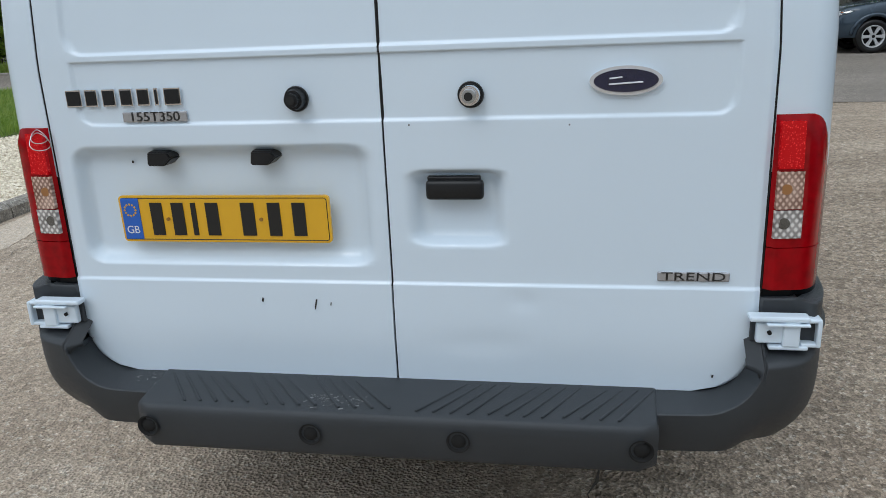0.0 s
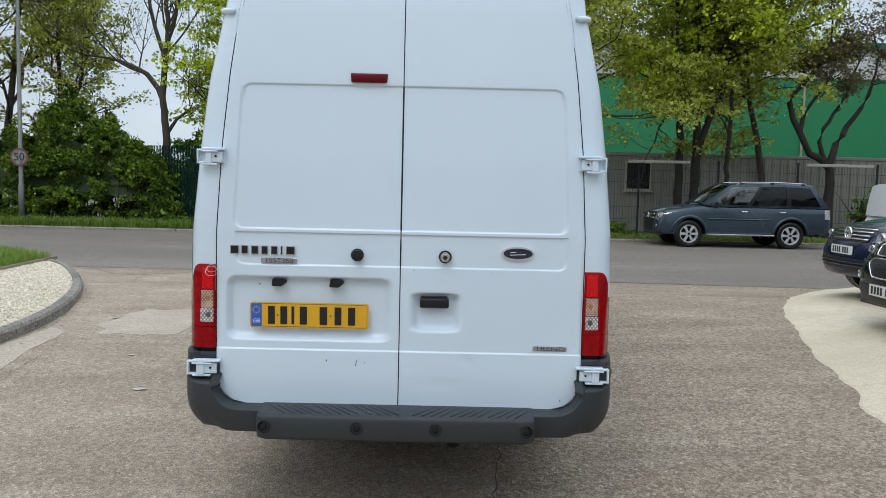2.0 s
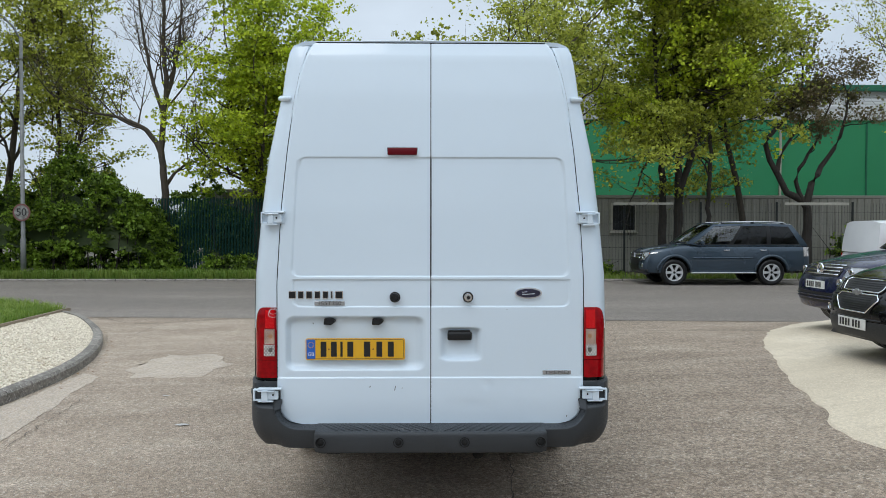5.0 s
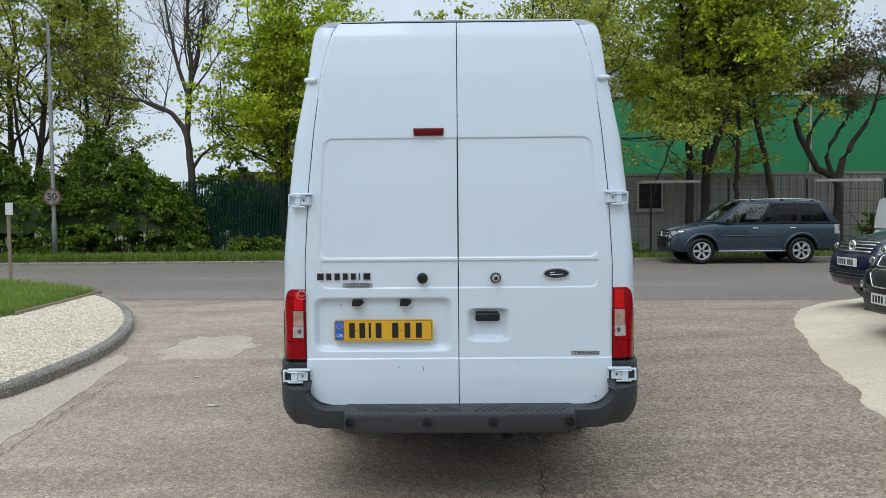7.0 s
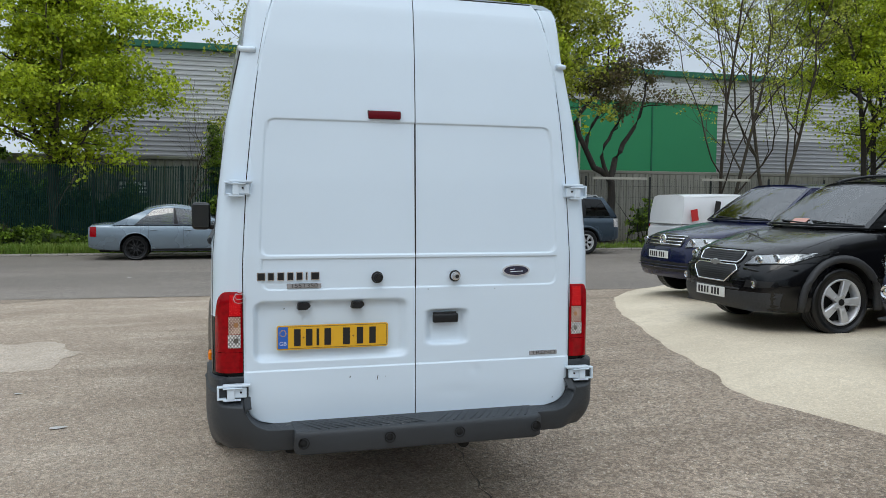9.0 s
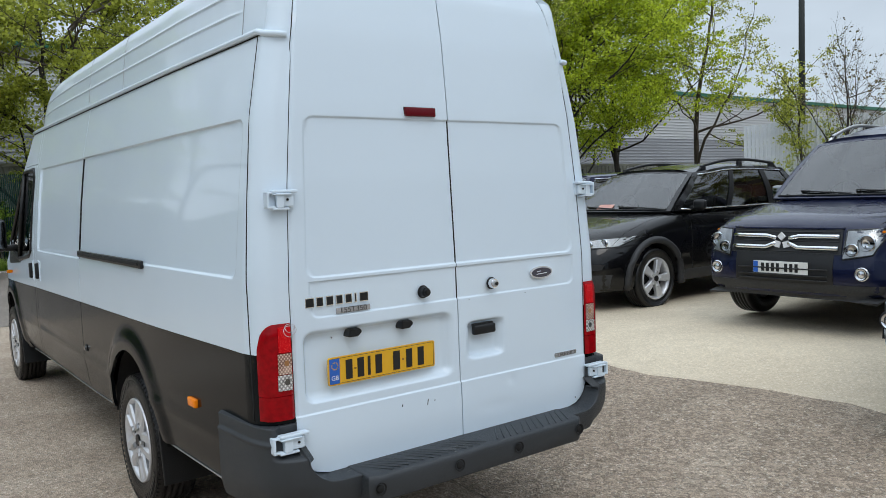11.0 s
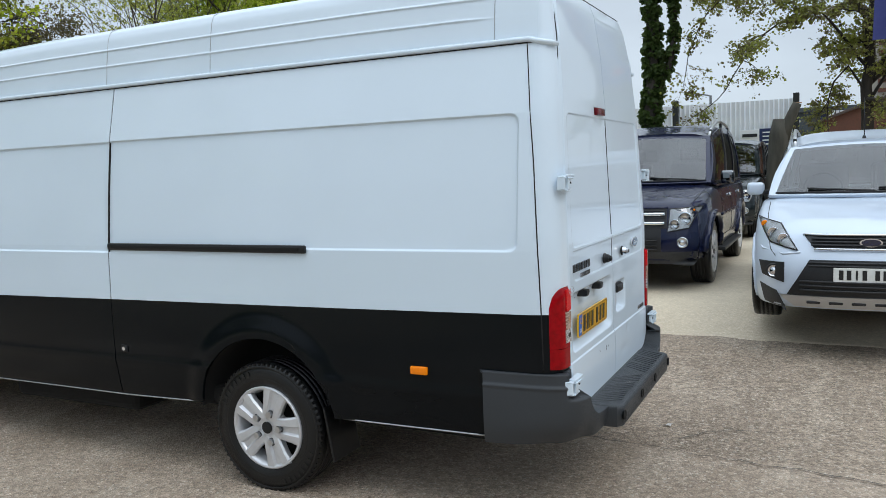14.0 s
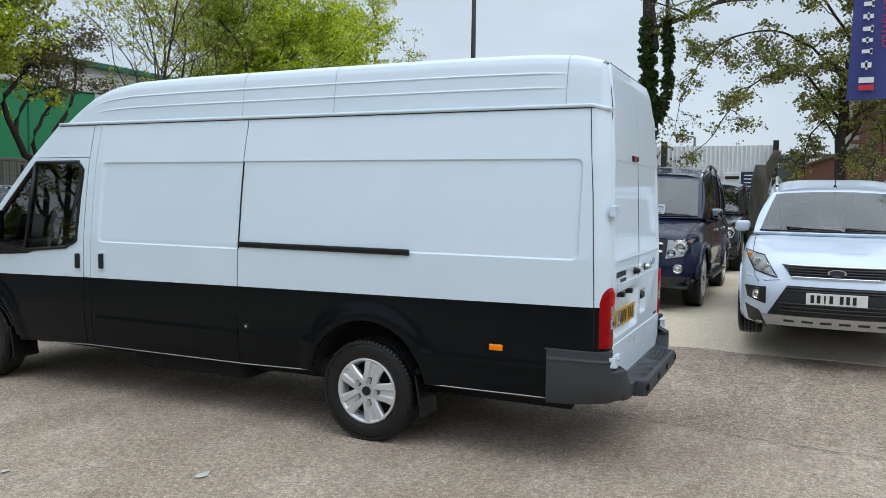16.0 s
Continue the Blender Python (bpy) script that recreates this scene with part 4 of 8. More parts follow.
pull(4.20, 1.145, -1)
pull(4.475, 1.135, -1)
latch = new("side_lock")
latch.parent, latch["label"] = van, "small silver lock on the lower side"
part("lock_plate", box(0.008, 0.05, 0.042, (-(van_side(2.705, 0.728) + 0.003), 2.705, 0.728), 0.003), BLACK_PLASTIC, latch)
part("lock_barrel", rod(0.012, 0.010, 0.016, (-(van_side(2.705, 0.728) + 0.01), 2.698, 0.728), "X", 14), CHROME, latch, smooth=True)

# roof
RIBS = (0.34, 0.60)


def roof(y, t):
    """Roof section: t from 0 at one gutter to 1 at the other."""
    side, k = (-1, t * 2) if t < 0.5 else (1, (1 - t) * 2)
    zc = float(np.interp(y, ROOF_Y, ROOF_Z))
    ks = (0.0, 0.08, 0.2, 0.32, 0.44, 0.54, 0.66, 0.86, 1.0)
    x, h = float(np.interp(k, ks, CROWN_X)), float(np.interp(k, ks, CROWN_H))
    rib = 0.007 * sum(math.exp(-((h - c) / 0.015) ** 2) for c in RIBS) * float(smooth01((y - 0.35) / 0.1)) * float(smooth01((4.4 - y) / 0.15))
    front = max(0.0, y - 4.2)
    return (side * (x + rib - 0.018 * float(smooth01((1.3 - y) / 1.3)) - 0.16 * front ** 2 * (1 - 0.6 * k)), y + 0.12 * h * front * 0.3, 2.290 + (zc - 2.290) * h)


ks = sorted({*np.round(np.linspace(0, 1, 41), 4), *[round(float(np.interp(c + d, CROWN_H, (0.0, 0.08, 0.2, 0.32, 0.44, 0.54, 0.66, 0.86, 1.0))), 4) for c in RIBS for d in (-0.05, -0.036, -0.024, -0.015, -0.007, 0, 0.007, 0.015, 0.024, 0.036, 0.05)]})
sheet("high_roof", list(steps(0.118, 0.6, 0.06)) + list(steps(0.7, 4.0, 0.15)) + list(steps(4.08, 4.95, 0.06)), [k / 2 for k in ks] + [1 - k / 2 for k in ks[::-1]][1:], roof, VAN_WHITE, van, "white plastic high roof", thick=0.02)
for y in (0.33, 2.04, 2.86):
    v, f = tube([Vector(roof(y, t)) * 1.0 + Vector((-0.001 if t < 0.5 else 0.001, 0, 0.001)) for t in np.linspace(0.0, 1.0, 41)], 0.0018, 6)
    link("roof_joint", v, f, material("joint_grey", (0.35, 0.37, 0.39), 0.6) if y < 0.5 else bpy.data.materials["joint_grey"], van)

# windscreen, bonnet and nose
def nose(y, t):
    x = van_side(y, cab_top(y), False) - 0.012
    return (x * (2 * t - 1), y + 0.05 * (1 - (2 * t - 1) ** 2), cab_top(y) + 0.02 * (1 - (2 * t - 1) ** 2))


sheet("windscreen_header", steps(4.84, 5.14, 0.05), steps(0, 1, 0.05), nose, VAN_WHITE, van, thick=0.01)
sheet("windscreen", steps(5.14, 5.86, 0.06), steps(0, 1, 0.05), nose, CAR_GLASS, van, "windscreen")
sheet("bonnet", steps(5.86, 6.36, 0.05), steps(0, 1, 0.05), nose, VAN_WHITE, van, thick=0.01)
sheet("front_bumper", steps(-0.70, 0.70, 0.1), steps(0.36, 0.86, 0.05), lambda x, z: (x, 6.40 + 0.04 * math.cos(x * 1.8), z), BUMPER, van, "grey front bumper", thick=0.03, flip=True)

# floor and underside close the body; an added unseen lining keeps door gaps dark
part("floor_pan", box(1.70, 5.9, 0.10, (0, 3.25, 0.47), 0.02), DARK, van, "dark underside")
part("bulkhead", box(1.66, 0.04, 1.6, (0, 4.30, 1.30)), DARK, van, "dark bulkhead behind the cab")
part("door_gap_backing", box(1.50, 0.03, 1.66, (0, 0.15, 1.40)), DARK, van, "unseen dark backing added to keep the door gaps dark")
for side in (-1, 1):
    for w in WHEELS:
        v, f = liner((side * 0.62, side * 0.935), 0.47, (0, w, 0.40))
        link("wheel_arch_liner", v, f, DARK, van, "black wheel-arch liner")
part("dashboard", box(1.6, 0.45, 0.25, (0, 5.55, 1.10), 0.06), SEAT, van, "dark dashboard")
for x in (-0.5, 0.05, 0.52):
    seat = box(0.46, 0.46, 0.18, (x, 4.85, 0.95), 0.05)
    seat = box(0.46, 0.14, 0.62, (x, 4.62, 1.28), 0.05, bm=seat, turn=pose(0, 0, 0, 8, 0, 0))
    part("cab_seat", box(0.24, 0.10, 0.18, (x, 4.56, 1.70), 0.04, bm=seat), SEAT, van, "dark cloth cab seat")


# dark grey for discs painted as the shade in the nut recesses
NUT_SHADE = material("shaded_nut_recess", (0.10, 0.10, 0.105), 0.6, grain=90, color2=(0.05, 0.05, 0.05))


# wheels
def alloy_wheel(parent, at, side, r=0.345, width=0.215, spokes=5, rim_r=0.205, spoke_w=0.062, style=0, name="wheel", rim_mat=None, tread=True):
    """A wheel at its hub's place: tyre with grooves, rim, spokes, hub, nuts."""
    rim_mat = rim_mat or ALLOY
    w = new(name)
    w.parent, w.location = parent, at
    h = width / 2
    s = side
    prof = [(-h * 0.8, rim_r * 0.97), (-h, rim_r * 1.12), (-h * 1.02, (rim_r + r) / 2), (-h * 0.92, r * 0.965), (-h * 0.78, r * 0.993)]
    for g in (-0.45, -0.15, 0.15, 0.45):
        prof += [(h * (g - 0.05), r), (h * (g - 0.045), r - 0.009), (h * (g + 0.045), r - 0.009), (h * (g + 0.05), r)]
    prof += [(h * 0.78, r * 0.993), (h * 0.92, r * 0.965), (h * 1.02, (rim_r + r) / 2), (h * 1.01, rim_r * 1.25), (h * 1.0, rim_r * 1.12), (h * 0.8, rim_r * 0.97)]
    v, f = lathe([(s * a, b) for a, b in prof], 56)
    tyre = link("tyre", v, f if s < 0 else [g[::-1] for g in f], RUBBER, w, "black tyre")
    if tread:
        for q, (rr, wd) in enumerate(((rim_r * 1.20, 0.0022), (r * 0.93, 0.0030))):
            v, f = lathe([(s * h * (1.012 if q else 1.004), rr - 0.006), (s * (h * (1.012 if q else 1.004) + wd), rr), (s * h * (1.012 if q else 1.004), rr + 0.006)], 56)
            link("sidewall_ring", v, f if s < 0 else [g[::-1] for g in f], RUBBER, tyre)
        for a0 in (20, 200):
            for k in range(8):
                a = radians(a0 + 7.0 * k)
                rr = (rim_r + r) / 2 + 0.012
                part("sidewall_bar", box(0.003, 0.020, 0.030, bm=None, turn=pose(0, 0, 0, -math.degrees(a), 0, 0) @ pose(s * h * 1.022, 0, rr)), RUBBER, tyre)
        b = bmesh.new()
        n = 70
        for i in range(n):
            a = 2 * math.pi * i / n
            for o in (-0.80, 0.80):
                b = box(h * 0.30, 0.016, 0.014, bm=b, turn=pose(0, 0, 0, -math.degrees(a), 0, 0) @ pose(h * o, 0, r - 0.0112, 0, 12 if o > 0 else -12, 0))
        tagged(part("tread", b, RUBBER, w), kind="stuff")
    face = s * h
    v, f = lathe([(face * 0.55, rim_r * 0.985), (face * 0.98, rim_r * 1.02), (face * 1.02, rim_r * 0.99), (face * 0.94, rim_r * 0.93), (face * 0.2, rim_r * 0.86), (-face * 0.7, rim_r * 0.9)], 48)
    rim = link("rim", v, f if s < 0 else [g[::-1] for g in f], rim_mat, w, "silver alloy rim")
    # dark disc standing in for the shade behind the spokes
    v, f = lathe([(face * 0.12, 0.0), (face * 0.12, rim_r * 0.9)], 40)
    link("wheel_shade_disc", v, f, DARK, w)
    for i in range(spokes):
        a = 360 / spokes * i + 90
        b = bmesh.new()
        # a spoke: wide at the rim, its middle raised
        L0, L1 = rim_r * 0.20, rim_r * 0.965
        pts = []
        for q, (rr, ww, xx) in enumerate(((L0, spoke_w * 0.62, 0.84), (rim_r * 0.42, spoke_w * 0.72, 0.88), (rim_r * 0.70, spoke_w * 0.84, 0.89), (L1, spoke_w * 1.05, 0.87))):
            ridge = ((-1, 0.0), (-0.86, 0.11), (-0.34, 0.13), (-0.20, -0.02), (0.20, -0.02), (0.34, 0.13), (0.86, 0.11), (1, 0.0)) if not style else ((-1, 0.0), (-0.80, 0.10), (-0.3, 0.09), (0.3, 0.09), (0.80, 0.10), (1, 0.0))
            for d, k in ridge:
                pts.append(b.verts.new((face * (xx + k * 0.9), d * ww * 0.5, rr)))
            pts.append(b.verts.new((face * (xx - 0.35), ww * 0.45, rr)))
            pts.append(b.verts.new((face * (xx - 0.35), -ww * 0.45, rr)))
        for q in range(3):
            w_n = len(ridge) + 2
            for k in range(w_n):
                c = (k + 1) % w_n
                b.faces.new((pts[q * w_n + k], pts[q * w_n + c], pts[q * w_n + w_n + c], pts[q * w_n + w_n + k]))
        bmesh.ops.recalc_face_normals(b, faces=b.faces)
        part("spoke", b, rim_mat, w, m=pose(0, 0, 0, a, 0, 0))
    part("hub", rod(rim_r * (0.27 if style else 0.45), rim_r * (0.24 if style else 0.45), abs(face) * 0.5, (face * 0.66, 0, 0), "X", 28, 0.004), rim_mat, w, smooth=True)
    part("hub_cap", rod(rim_r * 0.15, rim_r * 0.13, 0.016, (face * 0.93, 0, 0), "X", 24, 0.003), BLACK_PLASTIC, w, "dark hub cap", smooth=True)
    for i in range(5):
        a = 2 * math.pi * (i + 0.5) / 5
        part("nut_shade_disc", rod(0.023, 0.023, 0.004, (face * 0.905, rim_r * 0.36 * math.cos(a), rim_r * 0.36 * math.sin(a)), "X", 16), NUT_SHADE, w, smooth=True)
        part("wheel_nut", rod(0.019, 0.013, 0.036, (face * 0.93, rim_r * 0.36 * math.cos(a), rim_r * 0.36 * math.sin(a)), "X", 6), SILVER if style == 0 else rim_mat, w)
    return w


for side in (-1, 1):
    for y in WHEELS:
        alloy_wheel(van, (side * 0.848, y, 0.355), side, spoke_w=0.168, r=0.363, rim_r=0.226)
        flap = box(0.25, 0.014, 0.29, (side * 0.825, y - 0.405, 0.36), 0.005, turn=pose(0, 0, 0, -10, 0, 0))
        part("mud_flap", flap, RUBBER, van, "black rubber mud flap")
v, f = tube([(0.25, 0.0, 0.40), (0.25, 0.5, 0.40), (0.2, 1.4, 0.42)], 0.03, 12)
link("exhaust", v, f, DARK, van)
# unseen tank, pan, carrier, gearbox and rails, added to darken the ground below
part("tank_shade_block", box(0.62, 1.2, 0.24, (-0.42, 3.5, 0.36), 0.05, seg=3), DARK, van, "unseen tank-shaped block added to darken the ground under the van")
part("floor_pan", box(1.40, 4.7, 0.16, (0, 2.60, 0.47), 0.02), DARK, van, "unseen dark slab added to darken the ground under the van")
part("spare_shade_block", box(0.72, 0.74, 0.15, (0.0, 0.68, 0.42), 0.06, seg=3), DARK, van, "unseen dark block added under the rear of the van")
part("gearbox_shade_block", box(0.42, 1.3, 0.26, (0.0, 4.7, 0.36), 0.06, seg=3), DARK, van)
for x in (-0.55, 0.55):
    part("rail_shade_block", box(0.09, 5.6, 0.16, (x, 3.1, 0.39), 0.012), DARK, van, "unseen dark rail added to darken the ground under the van")
part("rear_axle", rod(0.05, 0.05, 1.4, (0, 1.7, 0.345), "X", 14), DARK, van)


# rear doors
def rear_door(side):
    d = new("rear_door")
    d.parent, d["label"] = van, "white rear door, shut"
    keys = (0.806, 0.845, 0.90, 1.06, 1.12, 1.176, 1.318, 1.334, 1.958)
    vs = sorted({*np.round(steps(0.560, 0.70, 0.012), 4), *np.round(steps(0.70, 1.40, 0.014), 4), *np.round(steps(1.42, 2.50, 0.035), 4), *np.round(steps(2.50, 2.572, 0.012), 4),
                 *[round(k + d, 4) for k in keys for d in (-0.010, -0.006, -0.003, 0.0, 0.003, 0.006, 0.010)]})
    us = sorted({*np.round(np.linspace(0, 0.86, 44), 4), *np.round(np.linspace(0.86, 1, 26), 4)})

    def at(u, z):
        e = door_edge(z) - 0.002
        if z < 0.68:
            e -= 0.12 * (1 - math.sqrt(max(0, 1 - ((0.68 - z) / 0.12) ** 2)))
        if z > 2.50:
            e -= 0.035 * (1 - math.sqrt(max(0, 1 - ((z - 2.50) / 0.085) ** 2)))
        x = 0.0024 + (e - 0.0024) * u
        y = van_rear(z) - 0.004
        k = side * x
        y += 0.007 * pressed(k, z, -0.735 + 0.05 * max(0, z - 1.33), 0.735 - 0.05 * max(0, z - 1.33), 1.33, 1.962, 0.05, 0.008)
        y += 0.006 * pressed(k, z, -0.725, 0.735, 1.172, 1.60, 0.045, 0.008) * float(z < 1.318)
        if side < 0:
            y += 0.034 * pressed(k, z, -0.765, -0.035, 0.838, 1.128, 0.05, 0.030)
        else:
            y += 0.036 * pressed(k, z, 0.052, 0.264, 0.890, 1.068, 0.035, 0.022)
            y += 0.005 * math.exp(-(((k - 0.30) / 0.022) ** 2 + ((z - 0.765) / 0.018) ** 2)) + 0.003 * math.exp(-(((k - 0.20) / 0.09) ** 2 + ((z - 0.66) / 0.03) ** 2))
        if z < 0.806:
            y -= 0.006 * float(smooth01((0.806 - z) / 0.006)) - 0.005 * float(smooth01((0.70 - z) / 0.14))
        y += 0.006 * float(smooth01((u - 0.985) / 0.015))
        return (k, y, z)

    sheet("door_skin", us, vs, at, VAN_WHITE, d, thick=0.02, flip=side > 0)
    return d


left_door, right_door = rear_door(-1), rear_door(1)
v, f = tube([(0, van_rear(z) + 0.004, z) for z in steps(0.56, 2.56, 0.1)], 0.0040, 6)
link("door_seal", v, f, DARK, van, "black gap between the rear doors")
for side in (-1, 1):
    v, f = tube([(side * (door_edge(z) + 0.0015), van_rear(z) + 0.005, z) for z in steps(0.66, 2.52, 0.06)], 0.0032, 6)
    link("door_seal", v, f, DARK, van)
part("roof_seal", box(1.22, 0.02, 0.010, (0, 0.112, 2.573)), DARK, van)
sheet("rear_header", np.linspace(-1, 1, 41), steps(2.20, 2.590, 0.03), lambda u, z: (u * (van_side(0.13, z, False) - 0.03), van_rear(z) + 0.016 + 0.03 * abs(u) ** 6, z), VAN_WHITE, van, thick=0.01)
# number plate with bars for the characters
pl = new("number_plate")
pl.parent, pl.matrix_basis = van, pose(-0.396, 0.001, 0.953, 1.5, 0, 0)
pl["label"] = "yellow rear number plate with a blue band"
def rounded_plate(w, h, depth, r, at=(0, 0, 0)):
    """A thin plate in the x-z plane with rounded corners."""
    b = bmesh.new()
    ring = [(sx * (w / 2 - r) + r * math.cos(a), sz * (h / 2 - r) + r * math.sin(a)) for sx, sz, a0 in ((1, 1, 0), (-1, 1, 90), (-1, -1, 180), (1, -1, 270)) for a in [radians(a0 + 15 * k) for k in range(7)]]
    n_, f_ = [b.verts.new((at[0] + x, at[1] - depth / 2, at[2] + z)) for x, z in ring], [b.verts.new((at[0] + x, at[1] + depth / 2, at[2] + z)) for x, z in ring]
    b.faces.new(n_)
    b.faces.new(f_[::-1])
    for k in range(len(ring)):
        q = (k + 1) % len(ring)
        b.faces.new((n_[k], n_[q], f_[q], f_[k]))
    bmesh.ops.recalc_face_normals(b, faces=b.faces)
    return b


part("plate", rounded_plate(0.52, 0.113, 0.008, 0.010), PLATE_YELLOW, pl)
part("plate_band", box(0.046, 0.004, 0.101, (-0.232, -0.0045, 0), 0.002), PLATE_BLUE, pl, "blue band with a ring of yellow stars")
bars([(-0.166, 0.030), (-0.112, 0.030), (-0.072, 0.012), (-0.026, 0.031), (0.062, 0.033), (0.126, 0.030), (0.186, 0.031)], 0.079, INK, pl, pose(0, -0.0048, 0))
border = [(sx * 0.2475 + 0.006 * math.cos(a), sz * 0.0445 + 0.006 * math.sin(a)) for sx, sz, a0 in ((1, 1, 0), (-1, 1, 90), (-1, -1, 180), (1, -1, 270)) for a in [radians(a0 + 30 * k) for k in range(4)]]
v, f = tube([(x, -0.0042, z) for x, z in border + border[:2]], 0.0010, 5, caps=False)
link("plate_border", v, f, INK, pl)
for x in (-0.138, 0.094):
    part("plate_screw", rod(0.0045, 0.004, 0.004, (x, -0.006, 0.0), "Y", 12), material("screw_rust", (0.30, 0.14, 0.02), 0.6), pl)
writing("GB", 0.026, WHITE_MARK, pl, pose(-0.232, -0.0068, -0.027, 90, 0, 0), 0.0005)
for i in range(12):
    a = math.pi * 2 * i / 12
    part("star", box(0.004, 0.001, 0.004, (-0.232 + 0.014 * math.cos(a), -0.007, 0.022 + 0.014 * math.sin(a)), turn=pose(0, 0, 0, 0, 45, 0)), PLATE_YELLOW, pl)
# plate lamps
for x in (-0.531, -0.279):
    b = bmesh.new()
    outline = ((-0.030, -0.016), (0.012, -0.017), (0.031, 0.000), (0.022, 0.015), (-0.026, 0.016))
    near_, far_ = [b.verts.new((x + u, -0.016, 1.098 + w)) for u, w in outline], [b.verts.new((x + u * 1.06, 0.030, 1.098 + w * 1.06)) for u, w in outline]
    b.faces.new(near_)
    for k in range(5):
        b.faces.new((near_[k], near_[(k + 1) % 5], far_[(k + 1) % 5], far_[k]))
    bmesh.ops.recalc_face_normals(b, faces=b.faces)
    bmesh.ops.bevel(b, geom=[e for e in b.edges if len(e.link_faces) == 2], offset=0.003, segments=2, affect="EDGES")
    part("plate_lamp", b, BLACK_PLASTIC, left_door, "black number-plate lamp", smooth=True)
# locks
for door, x, chrome in ((left_door, -0.188, False), (right_door, 0.195, True)):
    lk = new("door_lock")
    lk.parent, lk["label"] = van, "round black lock with a silver barrel" if chrome else "round black lock button"
    part("bezel", rod(0.026, 0.029, 0.010, (x, -0.010, 1.226), "Y", 32, 0.003), BLACK_PLASTIC, lk, smooth=True)
    part("collar", rod(0.020, 0.024, 0.026, (x, -0.022, 1.226), "Y", 28, 0.003), CHROME if chrome else BLACK_PLASTIC, lk, smooth=True)
    part("barrel", rod(0.014, 0.016, 0.016, (x, -0.038, 1.226), "Y", 24, 0.002), SILVER if chrome else BLACK_PLASTIC, lk, smooth=True)
    part("keyhole", rod(0.009, 0.009, 0.002, (x, -0.047, 1.226), "Y", 16), INK, lk)
# handle
hd = new("door_handle")
hd.parent, hd["label"] = van, "black rear door handle"
part("grip", box(0.128, 0.026, 0.044, (0.152, 0.004, 1.020), 0.009, seg=3), BLACK_PLASTIC, hd, smooth=True)
part("hinge_strip", box(0.118, 0.016, 0.010, (0.150, 0.012, 1.044), 0.003), BLACK_PLASTIC, hd)
# model names as raised bars, oval badge, trim plate
nm = new("model_name")
nm.parent, nm["label"] = van, "raised black bars edged in chrome"
spans = [(-0.126, 0.038), (-0.082, 0.030), (-0.038, 0.032), (0.005, 0.030), (0.047, 0.030), (0.079, 0.010), (0.118, 0.040)]
bars(spans, 0.038, CHROME, nm, pose(-0.598, -0.004, 1.238), depth=0.004)
bars([(c, w - 0.006) for c, w in spans], 0.032, BLACK_PLASTIC, nm, pose(-0.598, -0.0065, 1.238), depth=0.004)
sub = new("engine_badge")
sub.parent, sub["label"] = van, "small silver badge with dark bars"
part("badge_plate", box(0.158, 0.005, 0.023, (-0.530, -0.003, 1.193), 0.002), BADGE, sub)
writing("155T350", 0.030, INK, sub, pose(-0.530, -0.006, 1.193, 90, 0, 0), 0.0010, wide=1.16)


def oval(a, b, depth, mat, parent, at, seg=40):
    bm = rod(1, 0.96, depth, (0, 0, 0), "Y", seg)
    bmesh.ops.transform(bm, matrix=Matrix.Translation(at) @ Matrix.Diagonal((a, 1, b, 1)), verts=bm.verts)
    return part("oval", bm, mat, parent, smooth=True)


bd = new("oval_badge")
bd.parent, bd["label"] = van, "chrome-edged dark blue oval badge"
oval(0.0725, 0.0295, 0.008, BRIGHT_TRIM, bd, (0.512, -0.005, 1.247))
oval(0.0640, 0.0230, 0.006, OVAL_BLUE, bd, (0.512, -0.0085, 1.247))
b = box(0.068, 0.002, 0.0032, (0.512, -0.0120, 1.242), 0.0008, turn=pose(0, 0, 0, 0, -3, 0))
b = box(0.026, 0.002, 0.0030, (0.492, -0.0120, 1.253), 0.0008, turn=pose(0, 0, 0, 0, -6, 0), bm=b)
part("badge_stroke", b, WHITE_MARK, bd, "pale bars in place of a name")
tr = new("trim_badge")
tr.parent, tr["label"] = van, "brushed silver badge with dark bars"
part("badge_plate", box(0.150, 0.006, 0.022, (0.664, -0.006, 0.829), 0.003), BADGE, tr)
writing("TREND", 0.026, INK, tr, pose(0.664, -0.0092, 0.829, 90, 0, 0), 0.0008, wide=1.6)
# high red lamp
hl = new("high_brake_lamp")
hl.parent, hl["label"] = van, "dark red high brake lamp"
part("lens", box(0.155, 0.022, 0.038, (-0.150, 0.018, 1.990), 0.006, seg=3), RED_DARK, hl, smooth=True)
part("base", box(0.162, 0.006, 0.044, (-0.150, 0.026, 1.990), 0.004), DARK, hl)
# chips and scratches in the paint
for k, (x, z, w, h) in enumerate(((-0.318, 0.757, 0.004, 0.010), (-0.187, 0.748, 0.003, 0.026), (-0.150, 0.75, 0.002, 0.008), (0.715, 0.60, 0.004, 0.007), (-0.62, 1.085, 0.005, 0.006), (0.06, 1.165, 0.003, 0.004), (0.40, 1.16, 0.003, 0.003))):
    part("paint_chip", box(w, 0.0016, h, (x, van_rear(z) - 0.011 + (0.036 if k == 4 else 0), z), 0.0004, turn=pose(0, 0, 0, 0, 12, 0)), INK, right_door if x > 0 else left_door)
# a loose loop of thin wire at the lamp
for k, rr in enumerate((0.020, 0.026)):
    v, f = tube([(-0.808 - 0.012 + rr * math.cos(a), -0.022 - 0.006 * math.sin(2 * a), 1.155 - 0.012 * k + rr * 0.8 * math.sin(a)) for a in np.linspace(0.4, 6.9, 26)], 0.0011, 5)
    link("wire_loop", v, f, SILVER, van, "loose loop of thin wire at the tail lamp")


